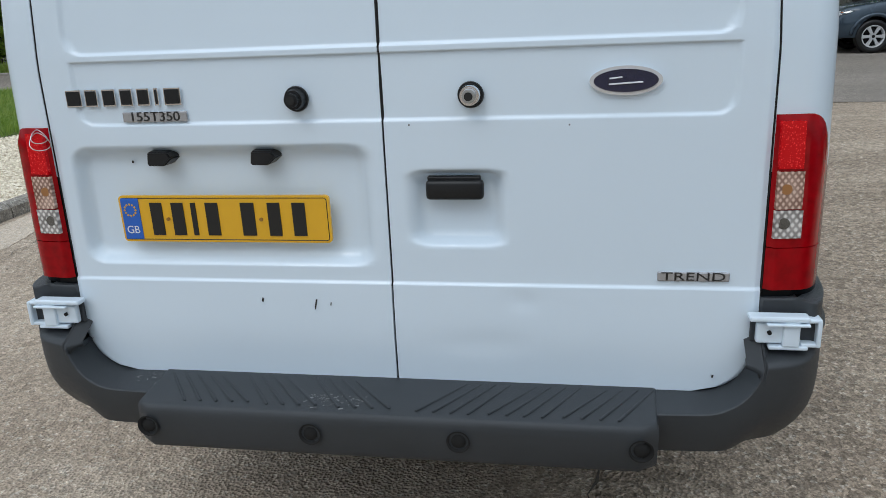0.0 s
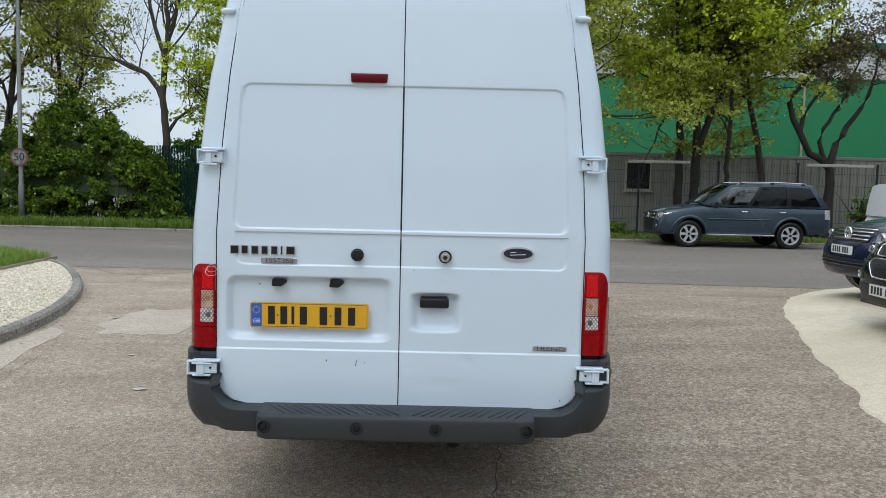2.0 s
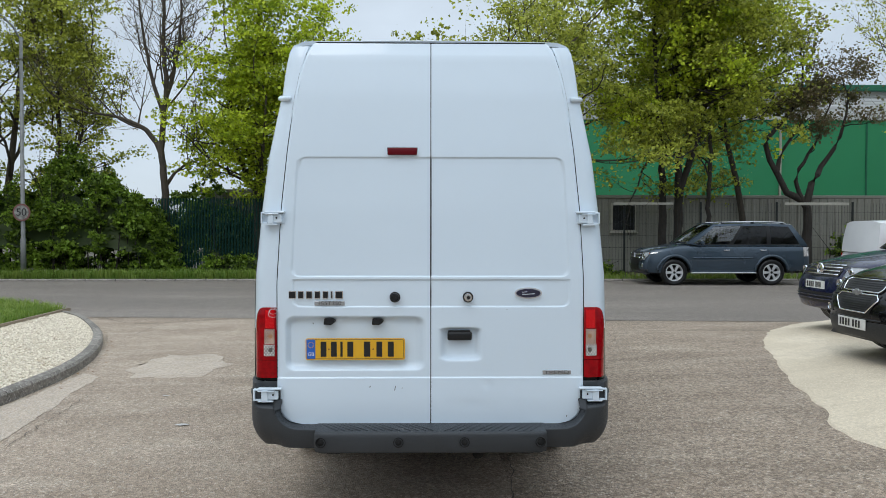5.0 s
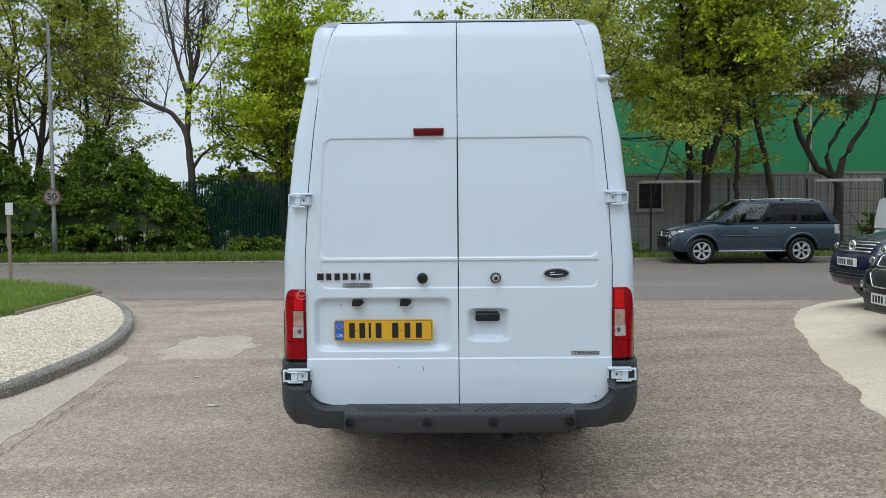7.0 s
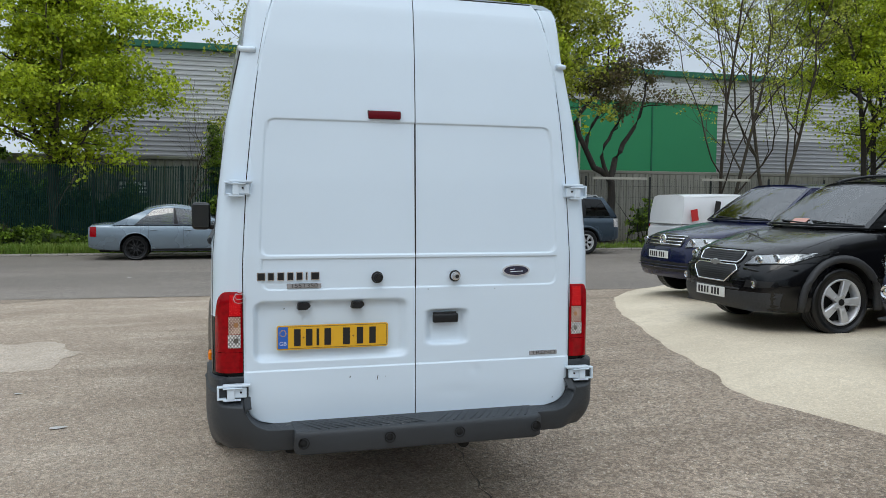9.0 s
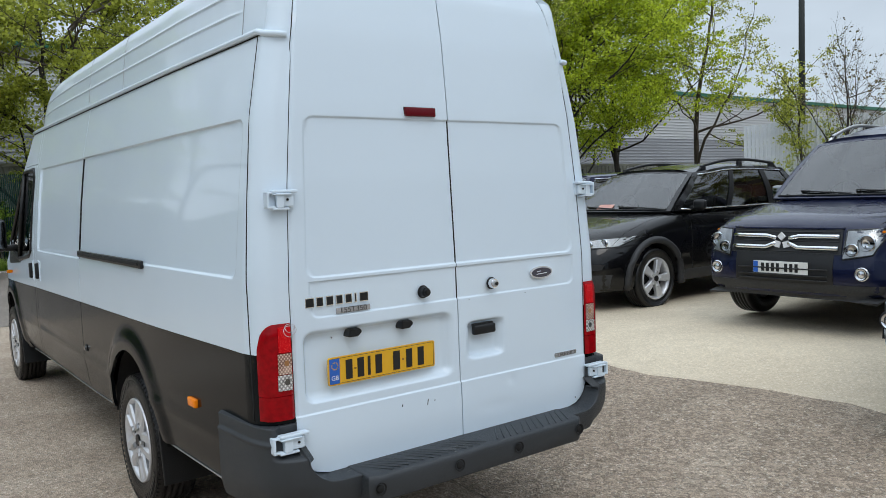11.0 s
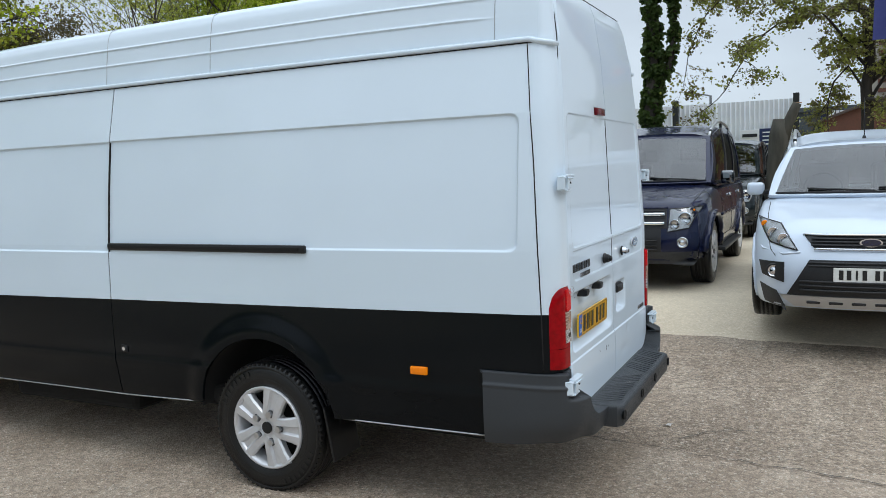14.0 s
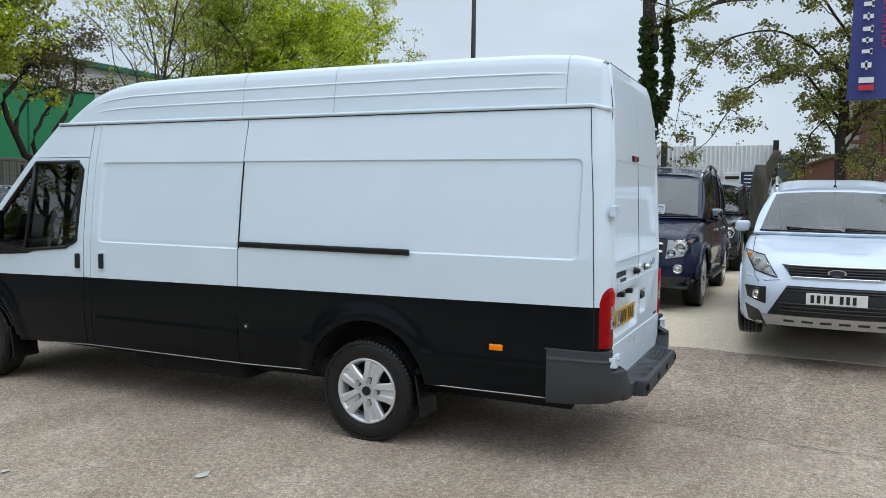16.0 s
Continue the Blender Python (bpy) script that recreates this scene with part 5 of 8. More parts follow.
# rear bumper: a skin swept round the corner, with a step in the middle
BUMPER_K = np.linspace(0, 1, 201)
BUMPER_X = np.interp(BUMPER_K, (0, 0.50, 0.62, 0.72, 0.80, 0.86, 1.0), (0.0, 0.60, 0.78, 0.884, 0.936, 0.958, 0.976))
BUMPER_Y = np.interp(BUMPER_K, (0, 0.50, 0.62, 0.72, 0.80, 0.86, 1.0), (-0.125, -0.122, -0.108, -0.075, -0.010, 0.07, 0.365))
for _ in range(60):
    BUMPER_X[1:-1] = (BUMPER_X[:-2] + 2 * BUMPER_X[1:-1] + BUMPER_X[2:]) / 4
    BUMPER_Y[1:-1] = (BUMPER_Y[:-2] + 2 * BUMPER_Y[1:-1] + BUMPER_Y[2:]) / 4


def bumper_path(t):
    """Plan of the outer face, t from -1 to 1."""
    k = abs(t)
    return math.copysign(float(np.interp(k, BUMPER_K, BUMPER_X)), t), float(np.interp(k, BUMPER_K, BUMPER_Y))


def bumper_top(t):
    """The upper edge follows the rounded foot of the doors, then rises to the lamps."""
    x = abs(bumper_path(t)[0])
    if x < 0.685:
        return 0.556
    if x < 0.804:
        return 0.676 - math.sqrt(max(0.0, 0.12 ** 2 - (x - 0.685) ** 2))
    return float(np.interp(x, (0.804, 0.809), (0.66, 0.784)))


def bumper_low(t):
    return float(np.interp(abs(t), (0, 0.6, 0.72, 0.8, 1.0), (0.462, 0.458, 0.462, 0.452, 0.440)))


bp = new("rear_bumper")
bp.parent, bp["label"] = van, "dark grey plastic rear bumper, scuffed"
tt = sorted({*np.round(np.linspace(-1, 1, 121), 4), *[round(s * k, 4) for s in (-1, 1) for k in np.linspace(0.60, 0.66, 31)]})


def skin(t, v):
    x, y = bumper_path(t)
    over, v = max(0.0, v - 1.0) / 0.4, min(v, 1.0)
    lo, hi = bumper_low(t), bumper_top(t)
    z = lo + (hi - lo) * v
    corner_k = float(smooth01((abs(t) - 0.58) / 0.12)) * float(smooth01((0.94 - abs(t)) / 0.10))
    inn = 0.022 * (1 - min(1, (z - lo) / 0.11)) ** 2 + 0.050 * corner_k * (1 - min(1, (z - lo) / 0.20)) ** 3 
    if abs(t) > 0.76:
        inn -= 0.006 * math.exp(-((z - 0.722) / 0.008) ** 2)
        inn += 0.005 * float(smooth01((z - 0.722) / 0.010))
    nx = abs(x) ** 6
    p = Vector((x * (1 - inn * 0.9), y + inn * (1 - nx), z))
    # the upper part of the corner steps back to the pillar behind the hinge
    back = float(smooth01((z - 0.662) / 0.018)) * float(smooth01((0.775 - abs(t)) / 0.05)) * float(smooth01((abs(t) - 0.56) / 0.04))
    if back > 0:
        if abs(x) < 0.856:
            goal = Vector((x, -0.010, z))
        else:
            a = math.atan2((abs(x) - 0.856) / 0.100, (0.13 - y) / 0.139)
            goal = Vector((math.copysign(0.856 + 0.100 * math.sin(a), x), 0.13 - 0.140 * math.cos(a), z))
        p = p.lerp(goal, back)
    if over:
        k = float(smooth01((abs(t) - 0.60) / 0.15))
        goal = p + Vector((-math.copysign(0.03, x), 0.03, 0.001)) if abs(x) > 0.80 else Vector((x - math.copysign(0.07 * k, x), y + (0.012 - y) * (1 - float(smooth01((abs(t) - 0.70) / 0.12))), z + 0.004))
        p = p.lerp(goal, over)
    return tuple(p)


sheet("bumper_skin", tt, list(np.linspace(0, 0.5, 9)) + list(np.linspace(0.52, 1, 28)) + [1.03, 1.1, 1.2, 1.3, 1.4], skin, BUMPER, bp, thick=0.012)


# step
STEP = [(-0.60, -0.004), (-0.59, -0.165), (-0.555, -0.190), (0.555, -0.190), (0.59, -0.165), (0.60, -0.004)]
b = bmesh.new()
rows = []
for z, k in ((0.454, 0.955), (0.458, 0.975), (0.466, 0.988), (0.530, 1.0), (0.545, 0.996), (0.554, 0.984), (0.5585, 0.964), (0.560, 0.94)):
    rows.append([b.verts.new((x * (k * 0.3 + 0.7), y * k if y < -0.14 else y, z + (0.0 if y < -0.14 else 0.004 * (z > 0.5)))) for x, y in STEP])
for r0, r1 in zip(rows, rows[1:]):
    for i in range(len(STEP) - 1):
        b.faces.new((r0[i], r0[i + 1], r1[i + 1], r1[i]))
b.faces.new(rows[0][::-1])
b.faces.new(rows[-1])
bmesh.ops.recalc_face_normals(b, faces=b.faces)
step_part = part("step", b, BUMPER, bp, "moulded step with slanting ribs", smooth=True)
b = bmesh.new()
for s0, x0, n in ((-1, -0.52, 5), (-1, -0.32, 4), (-1, -0.15, 4), (1, 0.12, 4), (1, 0.28, 4), (1, 0.44, 4)):
    for k in range(n):
        x = x0 + 0.036 * k
        b = box(0.007, 0.165, 0.005, (x, -0.094, 0.5625), 0.002, turn=pose(0, 0, 0, 0, 0, -s0 * 36 + 2 * k), bm=b, seg=1)
tagged(part("ribs", b, BUMPER, bp), kind="stuff")
for x in (-0.553, -0.163, 0.170, 0.553):
    v, f = lathe([(0.004, 0.026), (0.0045, 0.023), (-0.004, 0.0205), (-0.004, 0.016), (0.001, 0.0155), (0.002, 0.006), (0.0035, 0.0)], 24, "Z")
    link("parking_sensor", v, f, DARK, bp, "round parking sensor", m=Matrix.Translation((x, -0.1905, 0.510)) @ pose(0, 0, 0, 90, 0, 0))
r = random.Random(2)
for cx, cy, n, sp in ((-0.13, -0.10, 190, 0.042), (0.13, -0.06, 46, 0.045), (-0.30, -0.05, 26, 0.05), (0.30, -0.05, 26, 0.08), (0.0, -0.04, 20, 0.05), (-0.62, -0.04, 22, 0.02)):
    for _ in range(n):
        x, y = r.gauss(cx, sp), min(-0.02, max(-0.165, r.gauss(cy, 0.028)))
        part("scuff", box(0.0015 + 0.010 * r.random() ** 2, r.uniform(0.001, 0.0045), 0.0006, (x, y, 0.5612), turn=pose(0, 0, 0, 0, 0, r.gauss(25, 50))), SCUFF, bp)

# ---- parked cars ----
from mathutils.bvhtree import BVHTree


def car_paint(name, color, flake=0.35, rough=0.22):
    return material(name, color, rough, metal=flake, spec=0.15, coat=0.62, coat_rough=0.02, stain=1.5, color2=[c * 0.85 + 0.0015 for c in color], rough_var=0.1)


DUSTY_PLASTIC = material("grey_cladding_plastic", (0.022, 0.023, 0.025), 0.6, grain=60, color2=(0.05, 0.05, 0.05))
GRILLE = material("black_grille", (0.008, 0.008, 0.009), 0.45, grain=90, color2=(0.02, 0.02, 0.02))
LAMP_BOWL = material("headlamp_bowl", (0.90, 0.91, 0.92), 0.2, metal=0.1, coat=1.0, grain=22, grain_amount=0.7, color2=(0.58, 0.585, 0.59), stretch=(1, 1, 0.5))


def car(spec, m):
    """A parked car, its front at the local origin, facing local +y. Lengths run back from the front."""
    L, W, H, r = spec["L"], spec["W"], spec["H"], spec["r"]
    paint = spec["paint"]
    hw = W / 2
    INNER[0] = Vector((0, -L / 2, 0.8))
    root = thing("parked_car", spec["label"], spec.get("category", "car"), m)
    axles = (spec["fo"], spec["fo"] + spec["wb"])
    belt, sA, sB, sC, sD = spec["belt"], spec["sA"], spec["sB"], spec["sC"], spec["sD"]
    deck = spec.get("deck", belt)
    nose, hoodf, hoodb = spec["nose"], spec["hoodf"], spec["hoodb"]
    low = spec["low"]
    snub = spec.get("snub", 0.76)

    def plan(s):
        return hw * float(np.interp(s, (0, 0.03, 0.08, 0.16, 0.28, 0.45, 0.75, 1.3, L - 1.0, L - 0.35, L - 0.08, L), (snub, snub + 0.06, snub + 0.12, snub + (0.93 - snub) * 0.72, 0.93, 0.965, 0.988, 1, 1, 0.972, 0.92, 0.86)))

    def top(s):
        return float(np.interp(s, (0, 0.07, 0.22, sA, sA + 0.1, sD - 0.1, sD, L - 0.1, L), (nose, nose + 0.05, hoodf, hoodb, belt, belt, deck, deck - 0.03, deck - 0.10)))

    def shoulder(s):
        return min(top(s) - 0.03, float(np.interp(s, (0, 0.2, sA - 0.2, sA + 0.25, L), (nose - 0.10, hoodf - 0.10, hoodb - 0.09, belt - 0.02, belt - 0.01))))

    def bottom(s):
        return float(np.interp(s, (0, 0.15, 0.5, 1.3, L - 0.9, L - 0.2, L), (low + 0.03, low, low, low + 0.03, low + 0.03, low + 0.08, low + 0.14)))

    def section(s):
        w, zb, zs, zt = plan(s), bottom(s), shoulder(s), top(s)
        h = zs - zb
        return [(w * 0.86, zb), (w * 0.955, zb + 0.02), (w * 0.985, zb + h * 0.12), (w * 0.992, zb + h * 0.28), (w, zb + h * 0.45), (w * 0.998, zb + h * 0.60), (w * 0.988, zb + h * 0.78), (w * 0.972, zb + h * 0.92),
                (w * 0.945, zs), (w * 0.90, zs + (zt - zs) * 0.45), (w * 0.80, zs + (zt - zs) * 0.74), (w * 0.55, zs + (zt - zs) * 0.93), (w * 0.25, zt), (0.0, zt + 0.004)]

    ss = sorted(set([0, 0.03, 0.07, 0.12, 0.18, 0.25, 0.33] + [round(x, 3) for x in np.arange(0.40, L - 0.35, 0.06)] + [L - 0.35, L - 0.25, L - 0.15, L - 0.08, L - 0.03, L]))
    half = len(section(0))
    ring = 2 * half - 1
    verts, faces = [], []
    R = r + spec.get("gap", 0.065)
    for s in ss:
        sec = section(s)
        verts += [[x, -s, z] for x, z in sec] + [[-x, -s, z] for x, z in sec[-2::-1]]

    def in_arch(s, z, k=1.0):
        return any(math.hypot(s - a, z - r) < R * k for a in axles)

    for i in range(len(ss) - 1):
        for j in range(ring - 1):
            q = [i * ring + j, i * ring + j + 1, (i + 1) * ring + j + 1, (i + 1) * ring + j]
            c = [sum(verts[k][d] for k in q) / 4 for d in range(3)]
            if in_arch(-c[1], c[2]) and abs(c[0]) > 0.6 * hw:
                continue
            faces.append(tuple(q))
    count = {}
    for f in faces:
        for a, b in zip(f, f[1:] + f[:1]):
            count[frozenset((a, b))] = count.get(frozenset((a, b)), 0) + 1
    for e, c in count.items():
        if c == 1:
            for k in e:
                x, y, z = verts[k]
                for a in axles:
                    d = math.hypot(-y - a, z - r)
                    if 0.01 < abs(d - R) < 0.11 and abs(x) > 0.6 * hw:
                        verts[k][1], verts[k][2] = -(a + (-y - a) * R / d), r + (z - r) * R / d
    # the face is a grid across the nose, so that it can bow
    sec, cols = section(0), np.linspace(1, -1, 17)
    k0 = len(verts)
    for x, z in sec:
        verts += [[x * c, 0.0, z] for c in cols]
    for i in range(half - 1):
        for j in range(16):
            faces.append((k0 + i * 17 + j, k0 + i * 17 + j + 1, k0 + (i + 1) * 17 + j + 1, k0 + (i + 1) * 17 + j))
    bow, rake = spec.get("bow", 0.16), spec.get("rake", 0.13)
    for p in verts:
        fade = float(smooth01(1 - (-p[1]) / 1.15))
        if fade > 0:
            tuck = 0.07 * max(0.0, 1 - (p[2] - low) / 0.20) ** 2
            p[1] -= fade * (bow * (abs(p[0]) / hw) ** 2.4 + rake * float(smooth01((p[2] - 0.58) / (nose - 0.50))) + tuck)
    faces += [tuple(range((len(ss) - 1) * ring, len(ss) * ring))[::-1]]
    me = bpy.data.meshes.new("body")
    me.from_pydata(verts, [], faces)
    bm = bmesh.new()
    bm.from_mesh(me)
    bmesh.ops.remove_doubles(bm, verts=bm.verts, dist=0.0008)
    bmesh.ops.recalc_face_normals(bm, faces=bm.faces)
    if sum(f.normal.z * f.calc_area() for f in bm.faces if f.calc_center_median().z > belt - 0.1) < 0:
        bmesh.ops.reverse_faces(bm, faces=bm.faces)
    tree = BVHTree.FromBMesh(bm)
    body = part("body", bm, paint, root, smooth=True)

    def front(x, z, out=0.0):
        hit = tree.ray_cast(Vector((x, 1, z)), Vector((0, -1, 0)))
        return (x, (hit[0].y if hit[0] else -0.1) + out, z)

    def flank(side, s, z, out=0.0):
        hit = tree.ray_cast(Vector((side * 3, -s, z)), Vector((-side, 0, 0)))
        x = abs(hit[0].x) if hit[0] and abs(hit[0].x) > 0.6 * hw else plan(s)
        return (side * (x + out), -s, z)

    def patch(name, quad, mat, out=0.008, n=(8, 5), parent=None, label="", mirror=True, thick=0.02, bulge=0.0):
        """A piece laid on the front: four corners (x, z), bottom inner, bottom outer, top outer, top inner."""
        a, b, c, d = [Vector(p) for p in quad]

        def at(u, v):
            p = a.lerp(b, u).lerp(d.lerp(c, u), v)
            o = out + bulge * (1 - (2 * u - 1) ** 2) * (1 - (2 * v - 1) ** 2)
            return front(p.x, p.y, o)
        obs = []
        for sd in ((1, -1) if mirror else (1,)):
            o = sheet(name, np.linspace(0, 1, n[0]), np.linspace(0, 1, n[1]), (lambda u, v: at(u, v)) if sd > 0 else (lambda u, v: tuple(Vector(front(-1 * at(u, v)[0], at(u, v)[2], out)))), mat, parent or root, label, thick=thick, flip=sd > 0)
            obs.append(o)
        return obs

    # underside, liners, wheels
    part("underbody", box(W * 0.78, L * 0.9, 0.16, (0, -L / 2, low + 0.10), 0.03), DARK, root, "dark underside")
    for a in axles:
        for sd in (-1, 1):
            v, f = liner((sd * hw * 0.55, sd * (plan(a) - 0.02)), R + 0.01, (0, -a, r))
            link("wheel_arch_liner", v, f, DARK, root)
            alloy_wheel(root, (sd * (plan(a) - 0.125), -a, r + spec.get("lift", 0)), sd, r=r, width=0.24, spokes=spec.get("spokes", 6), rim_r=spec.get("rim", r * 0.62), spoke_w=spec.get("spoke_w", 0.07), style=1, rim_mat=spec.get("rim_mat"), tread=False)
            if spec.get("clad"):
                pts = [flank(sd, a + (R + 0.035) * math.cos(t), r + (R + 0.035) * math.sin(t), 0.004) for t in np.linspace(-0.35, math.pi + 0.35, 26) if r + (R + 0.035) * math.sin(t) > low + 0.02]
                v, f = tube(pts, 0.042, 8)
                link("arch_moulding", v, f, spec["clad"], root, "arch moulding")
            else:
                pts = [flank(sd, a + (R + 0.006) * math.cos(t), r + (R + 0.006) * math.sin(t), 0.002) for t in np.linspace(-0.3, math.pi + 0.3, 26) if r + (R + 0.006) * math.sin(t) > low + 0.02]
                v, f = tube(pts, 0.016, 8)
                link("arch_lip", v, f, paint, root)
    # sill cladding
    for sd in (-1, 1):
        s0, s1 = axles[0] + R + 0.02, axles[1] - R - 0.02
        sheet("sill_cover", steps(s0, s1, 0.1), np.linspace(0, 1, 4), lambda s, v: flank(sd, s, bottom(s) + 0.025 + (0.13 if spec.get("clad") else 0.05) * v, 0.006), spec.get("clad") or GRILLE, root, thick=0.015, flip=sd > 0)
        if spec.get("rub"):
            v, f = tube([flank(sd, s, spec["rub"], 0.004) for s in steps(s0 + 0.06, s1 - 0.06, 0.1)], 0.020, 6)
            link("rub_strip", v, f, paint, root, "raised strip along the doors")
        if spec.get("step"):
            part("side_step", box(0.13, s1 - s0, 0.04, (sd * (hw - 0.01), -(s0 + s1) / 2, low + 0.03), 0.012), SILVER if spec["step"] == 1 else GRILLE, root, "side step")

    # cabin
    arc = spec.get("arc", 0.03)
    zR, wT, wB = H - 0.03 - arc, hw * spec.get("tumble", 0.74), hw * 0.925
    zA = hoodb + 0.01
    A0, A1, D1, D0 = Vector((wB * 0.96, -sA, zA)), Vector((wT * 0.94, -sB, zR - 0.01)), Vector((wT * 0.95, -sC, zR - 0.02)), Vector((wB * 0.95, -sD, belt))
    M0 = Vector((wB, -(sA + 0.35), belt))
    brow = spec.get("brow", 0.0)
    A1.z -= brow

    def roof_edge(u):
        lift = arc * math.sin(math.pi * u) + brow * (float(smooth01(min(1.0, u / 0.40))) - u)
        return A1.lerp(D1, u) + Vector((0.025 * math.sin(math.pi * u), 0, lift))

    def side_pt(sd, u, v, out=0.0):
        base = A0.lerp(M0, min(1, u / 0.12)) if u < 0.12 else M0.lerp(D0, (u - 0.12) / 0.88)
        p = base.lerp(roof_edge(u), v)
        p.x += 0.035 * math.sin(math.pi * v) + out
        return (sd * p.x, p.y, p.z)

    wins = spec.get("windows", ((0.05, 0.36), (0.385, 0.66), (0.685, 0.93)))
    v0, v1 = 0.07, 0.90
    us = sorted({0.0, 0.12, 1.0, *[x for w in wins for x in w], *[w[0] + (w[1] - w[0]) * k for w in wins for k in (0.33, 0.66)]})
    vs = [0, v0, 0.25, 0.45, 0.65, 0.8, v1, 1.0]

    def pane(u, v):
        return any(a < u < b for a, b in wins) and v0 < v < v1

    for sd in (-1, 1):
        sheet("side_frame", us, vs, lambda u, v: side_pt(sd, u, v), paint, root, keep=lambda u, v: not pane(u, v), thick=0.03, flip=sd < 0)
        for k, (a, b) in enumerate(wins):
            g = sheet("side_window", np.linspace(a, b, 5), np.linspace(v0, v1, 7), lambda u, v: side_pt(sd, u, v, -0.008), TINT_GLASS if k and spec.get("tint") else CAR_GLASS, root)
            if k:
                lo, hi = wins[k - 1][1], a
                sheet("door_post", np.linspace(lo - 0.004, hi + 0.004, 3), np.linspace(v0 - 0.01, v1 + 0.01, 7), lambda u, v: side_pt(sd, u, v, 0.004), BLACK_PLASTIC, root, thick=0.008, flip=sd < 0)
        pts = [side_pt(sd, u, v0 - 0.015, 0.006) for u in np.linspace(wins[0][0], wins[-1][1], 20)]
        v, f = tube(pts, 0.010, 6)
        link("belt_strip", v, f, CHROME if spec.get("bright") else BLACK_PLASTIC, root, "bright window strip" if spec.get("bright") else "")
        if spec.get("bright"):
            pts = [side_pt(sd, u, v1 + 0.02, 0.004) for u in np.linspace(wins[0][0], wins[-1][1], 20)]
            v, f = tube(pts, 0.009, 6)
            link("window_strip", v, f, CHROME, root)

    def screen(u, v, out=0.0):
        w = A0.x + (A1.x - A0.x) * v
        p = A0.lerp(A1, v)
        k = 1 - (2 * u - 1) ** 2
        return (w * (2 * u - 1), p.y + 0.16 * k * (1 - 0.35 * v) + out, p.z + 0.035 * k * v + 0.02 * math.sin(math.pi * v))

    cu, cv = [0, 0.035, 0.2, 0.35, 0.5, 0.65, 0.8, 0.965, 1], [0, 0.04, 0.3, 0.6, 0.94, 1]
    sheet("windscreen_frame", cu, cv, screen, paint, root, keep=lambda u, v: not (0.035 < u < 0.965 and 0.04 < v < 0.94), thick=0.03)
    sheet("windscreen", np.linspace(0.035, 0.965, 13), np.linspace(0.04, 0.94, 9), lambda u, v: screen(u, v, -0.004), CAR_GLASS, root)
    v, f = tube([screen(u, 0.04, 0.004) for u in np.linspace(0.035, 0.965, 15)], 0.012, 6)
    link("scuttle", v, f, BLACK_PLASTIC, root)
    for x0, x1 in ((0.10, 0.44), (0.46, 0.80)):
        pts = [Vector(screen(x0 + (x1 - x0) * k, 0.06 + 0.05 * k, 0.018)) for k in np.linspace(0, 1, 6)]
        v, f = tube(pts, 0.010, 6)
        link("wiper", v, f, BLACK_PLASTIC, root, "black wiper blade")

    if spec.get("paper"):
        sheet("paper", np.linspace(0.50, 0.66, 4), np.linspace(0.05, 0.16, 3), lambda u, v: screen(u, v, 0.014), material("pink_paper", (0.62, 0.33, 0.27), 0.7, grain=40, grain_amount=0.3), root, "folded pink paper under the wiper", thick=0.003)

    def roof_pt(u, v):
        a = roof_edge(v)
        k = 1 - (2 * u - 1) ** 2
        x = a.x * (2 * u - 1)
        front_y = 0.16 * 0.65 * k * (1 - v) ** 3
        return (x, a.y + front_y - 0.05 * k * v ** 3, a.z + 0.055 * (1 - (2 * u - 1) ** 4) - 0.02 * abs(2 * u - 1) ** 8)

    sheet("roof", np.linspace(0, 1, 19), np.linspace(0, 1, 15), roof_pt, paint, root, thick=0.03)

    if spec.get("aerial"):
        p = Vector(roof_pt(0.5, 0.05))
        ar = part("aerial", rod(0.022, 0.012, 0.03, p + Vector((0, 0, 0.014)), "Z", 14), BLACK_PLASTIC, root, "black roof aerial", smooth=True)
        v, f = tube([p + Vector((0, 0, 0.02)), p + Vector((0, -0.05, 0.40))], (0.006, 0.0035), 6)
        link("aerial_whip", v, f, BLACK_PLASTIC, ar)

    def tail(u, v):
        p = D0.lerp(D1, v)
        k = 1 - (2 * u - 1) ** 2
        return (p.x * (2 * u - 1), p.y - 0.07 * k + 0.0, p.z + 0.045 * k * v)

    panel = spec.get("panel", False)
    sheet("tailgate_frame", cu, cv, tail, paint, root, keep=lambda u, v: not (0.10 < u < 0.90 and 0.1 < v < 0.9), thick=0.03, flip=True)
    sheet("rear_window", np.linspace(0.035, 0.965, 9), np.linspace(0.04, 0.94, 6), lambda u, v: tail(u, v), paint if panel else TINT_GLASS, root)
    # inside
    part("cabin_tub", box(W * 0.80, sD - sA - 0.2, 0.05, (0, -(sA + sD) / 2, belt - 0.30)), DARK, root, "dark cabin floor")
    part("dashboard", box(W * 0.80, 0.42, 0.22, (0, -(sA + 0.42), belt - 0.09), 0.05), SEAT, root, "dark dashboard")
    for row in ((sB + 0.45), (sB + 1.35)):
        if row > sC:
            continue
        for x in (-0.36, 0.36):
            b = box(0.48, 0.16, 0.58, (x, -row, belt + 0.02), 0.05, turn=pose(0, 0, 0, 14, 0, 0))
            part("seat_back", b, SEAT, root, "dark seat back", smooth=True)
            part("head_rest", box(0.25, 0.10, 0.17, (x, -row - 0.09, belt + 0.42), 0.04, seg=3), SEAT, root, "dark head rest", smooth=True)
    v, f = tube([(0.36 + 0.18 * math.cos(t), -(sA + 0.62) - 0.05 * math.sin(t), belt + 0.05 + 0.17 * math.sin(t)) for t in np.linspace(0, 2 * math.pi, 22)], 0.014, 6, caps=False)
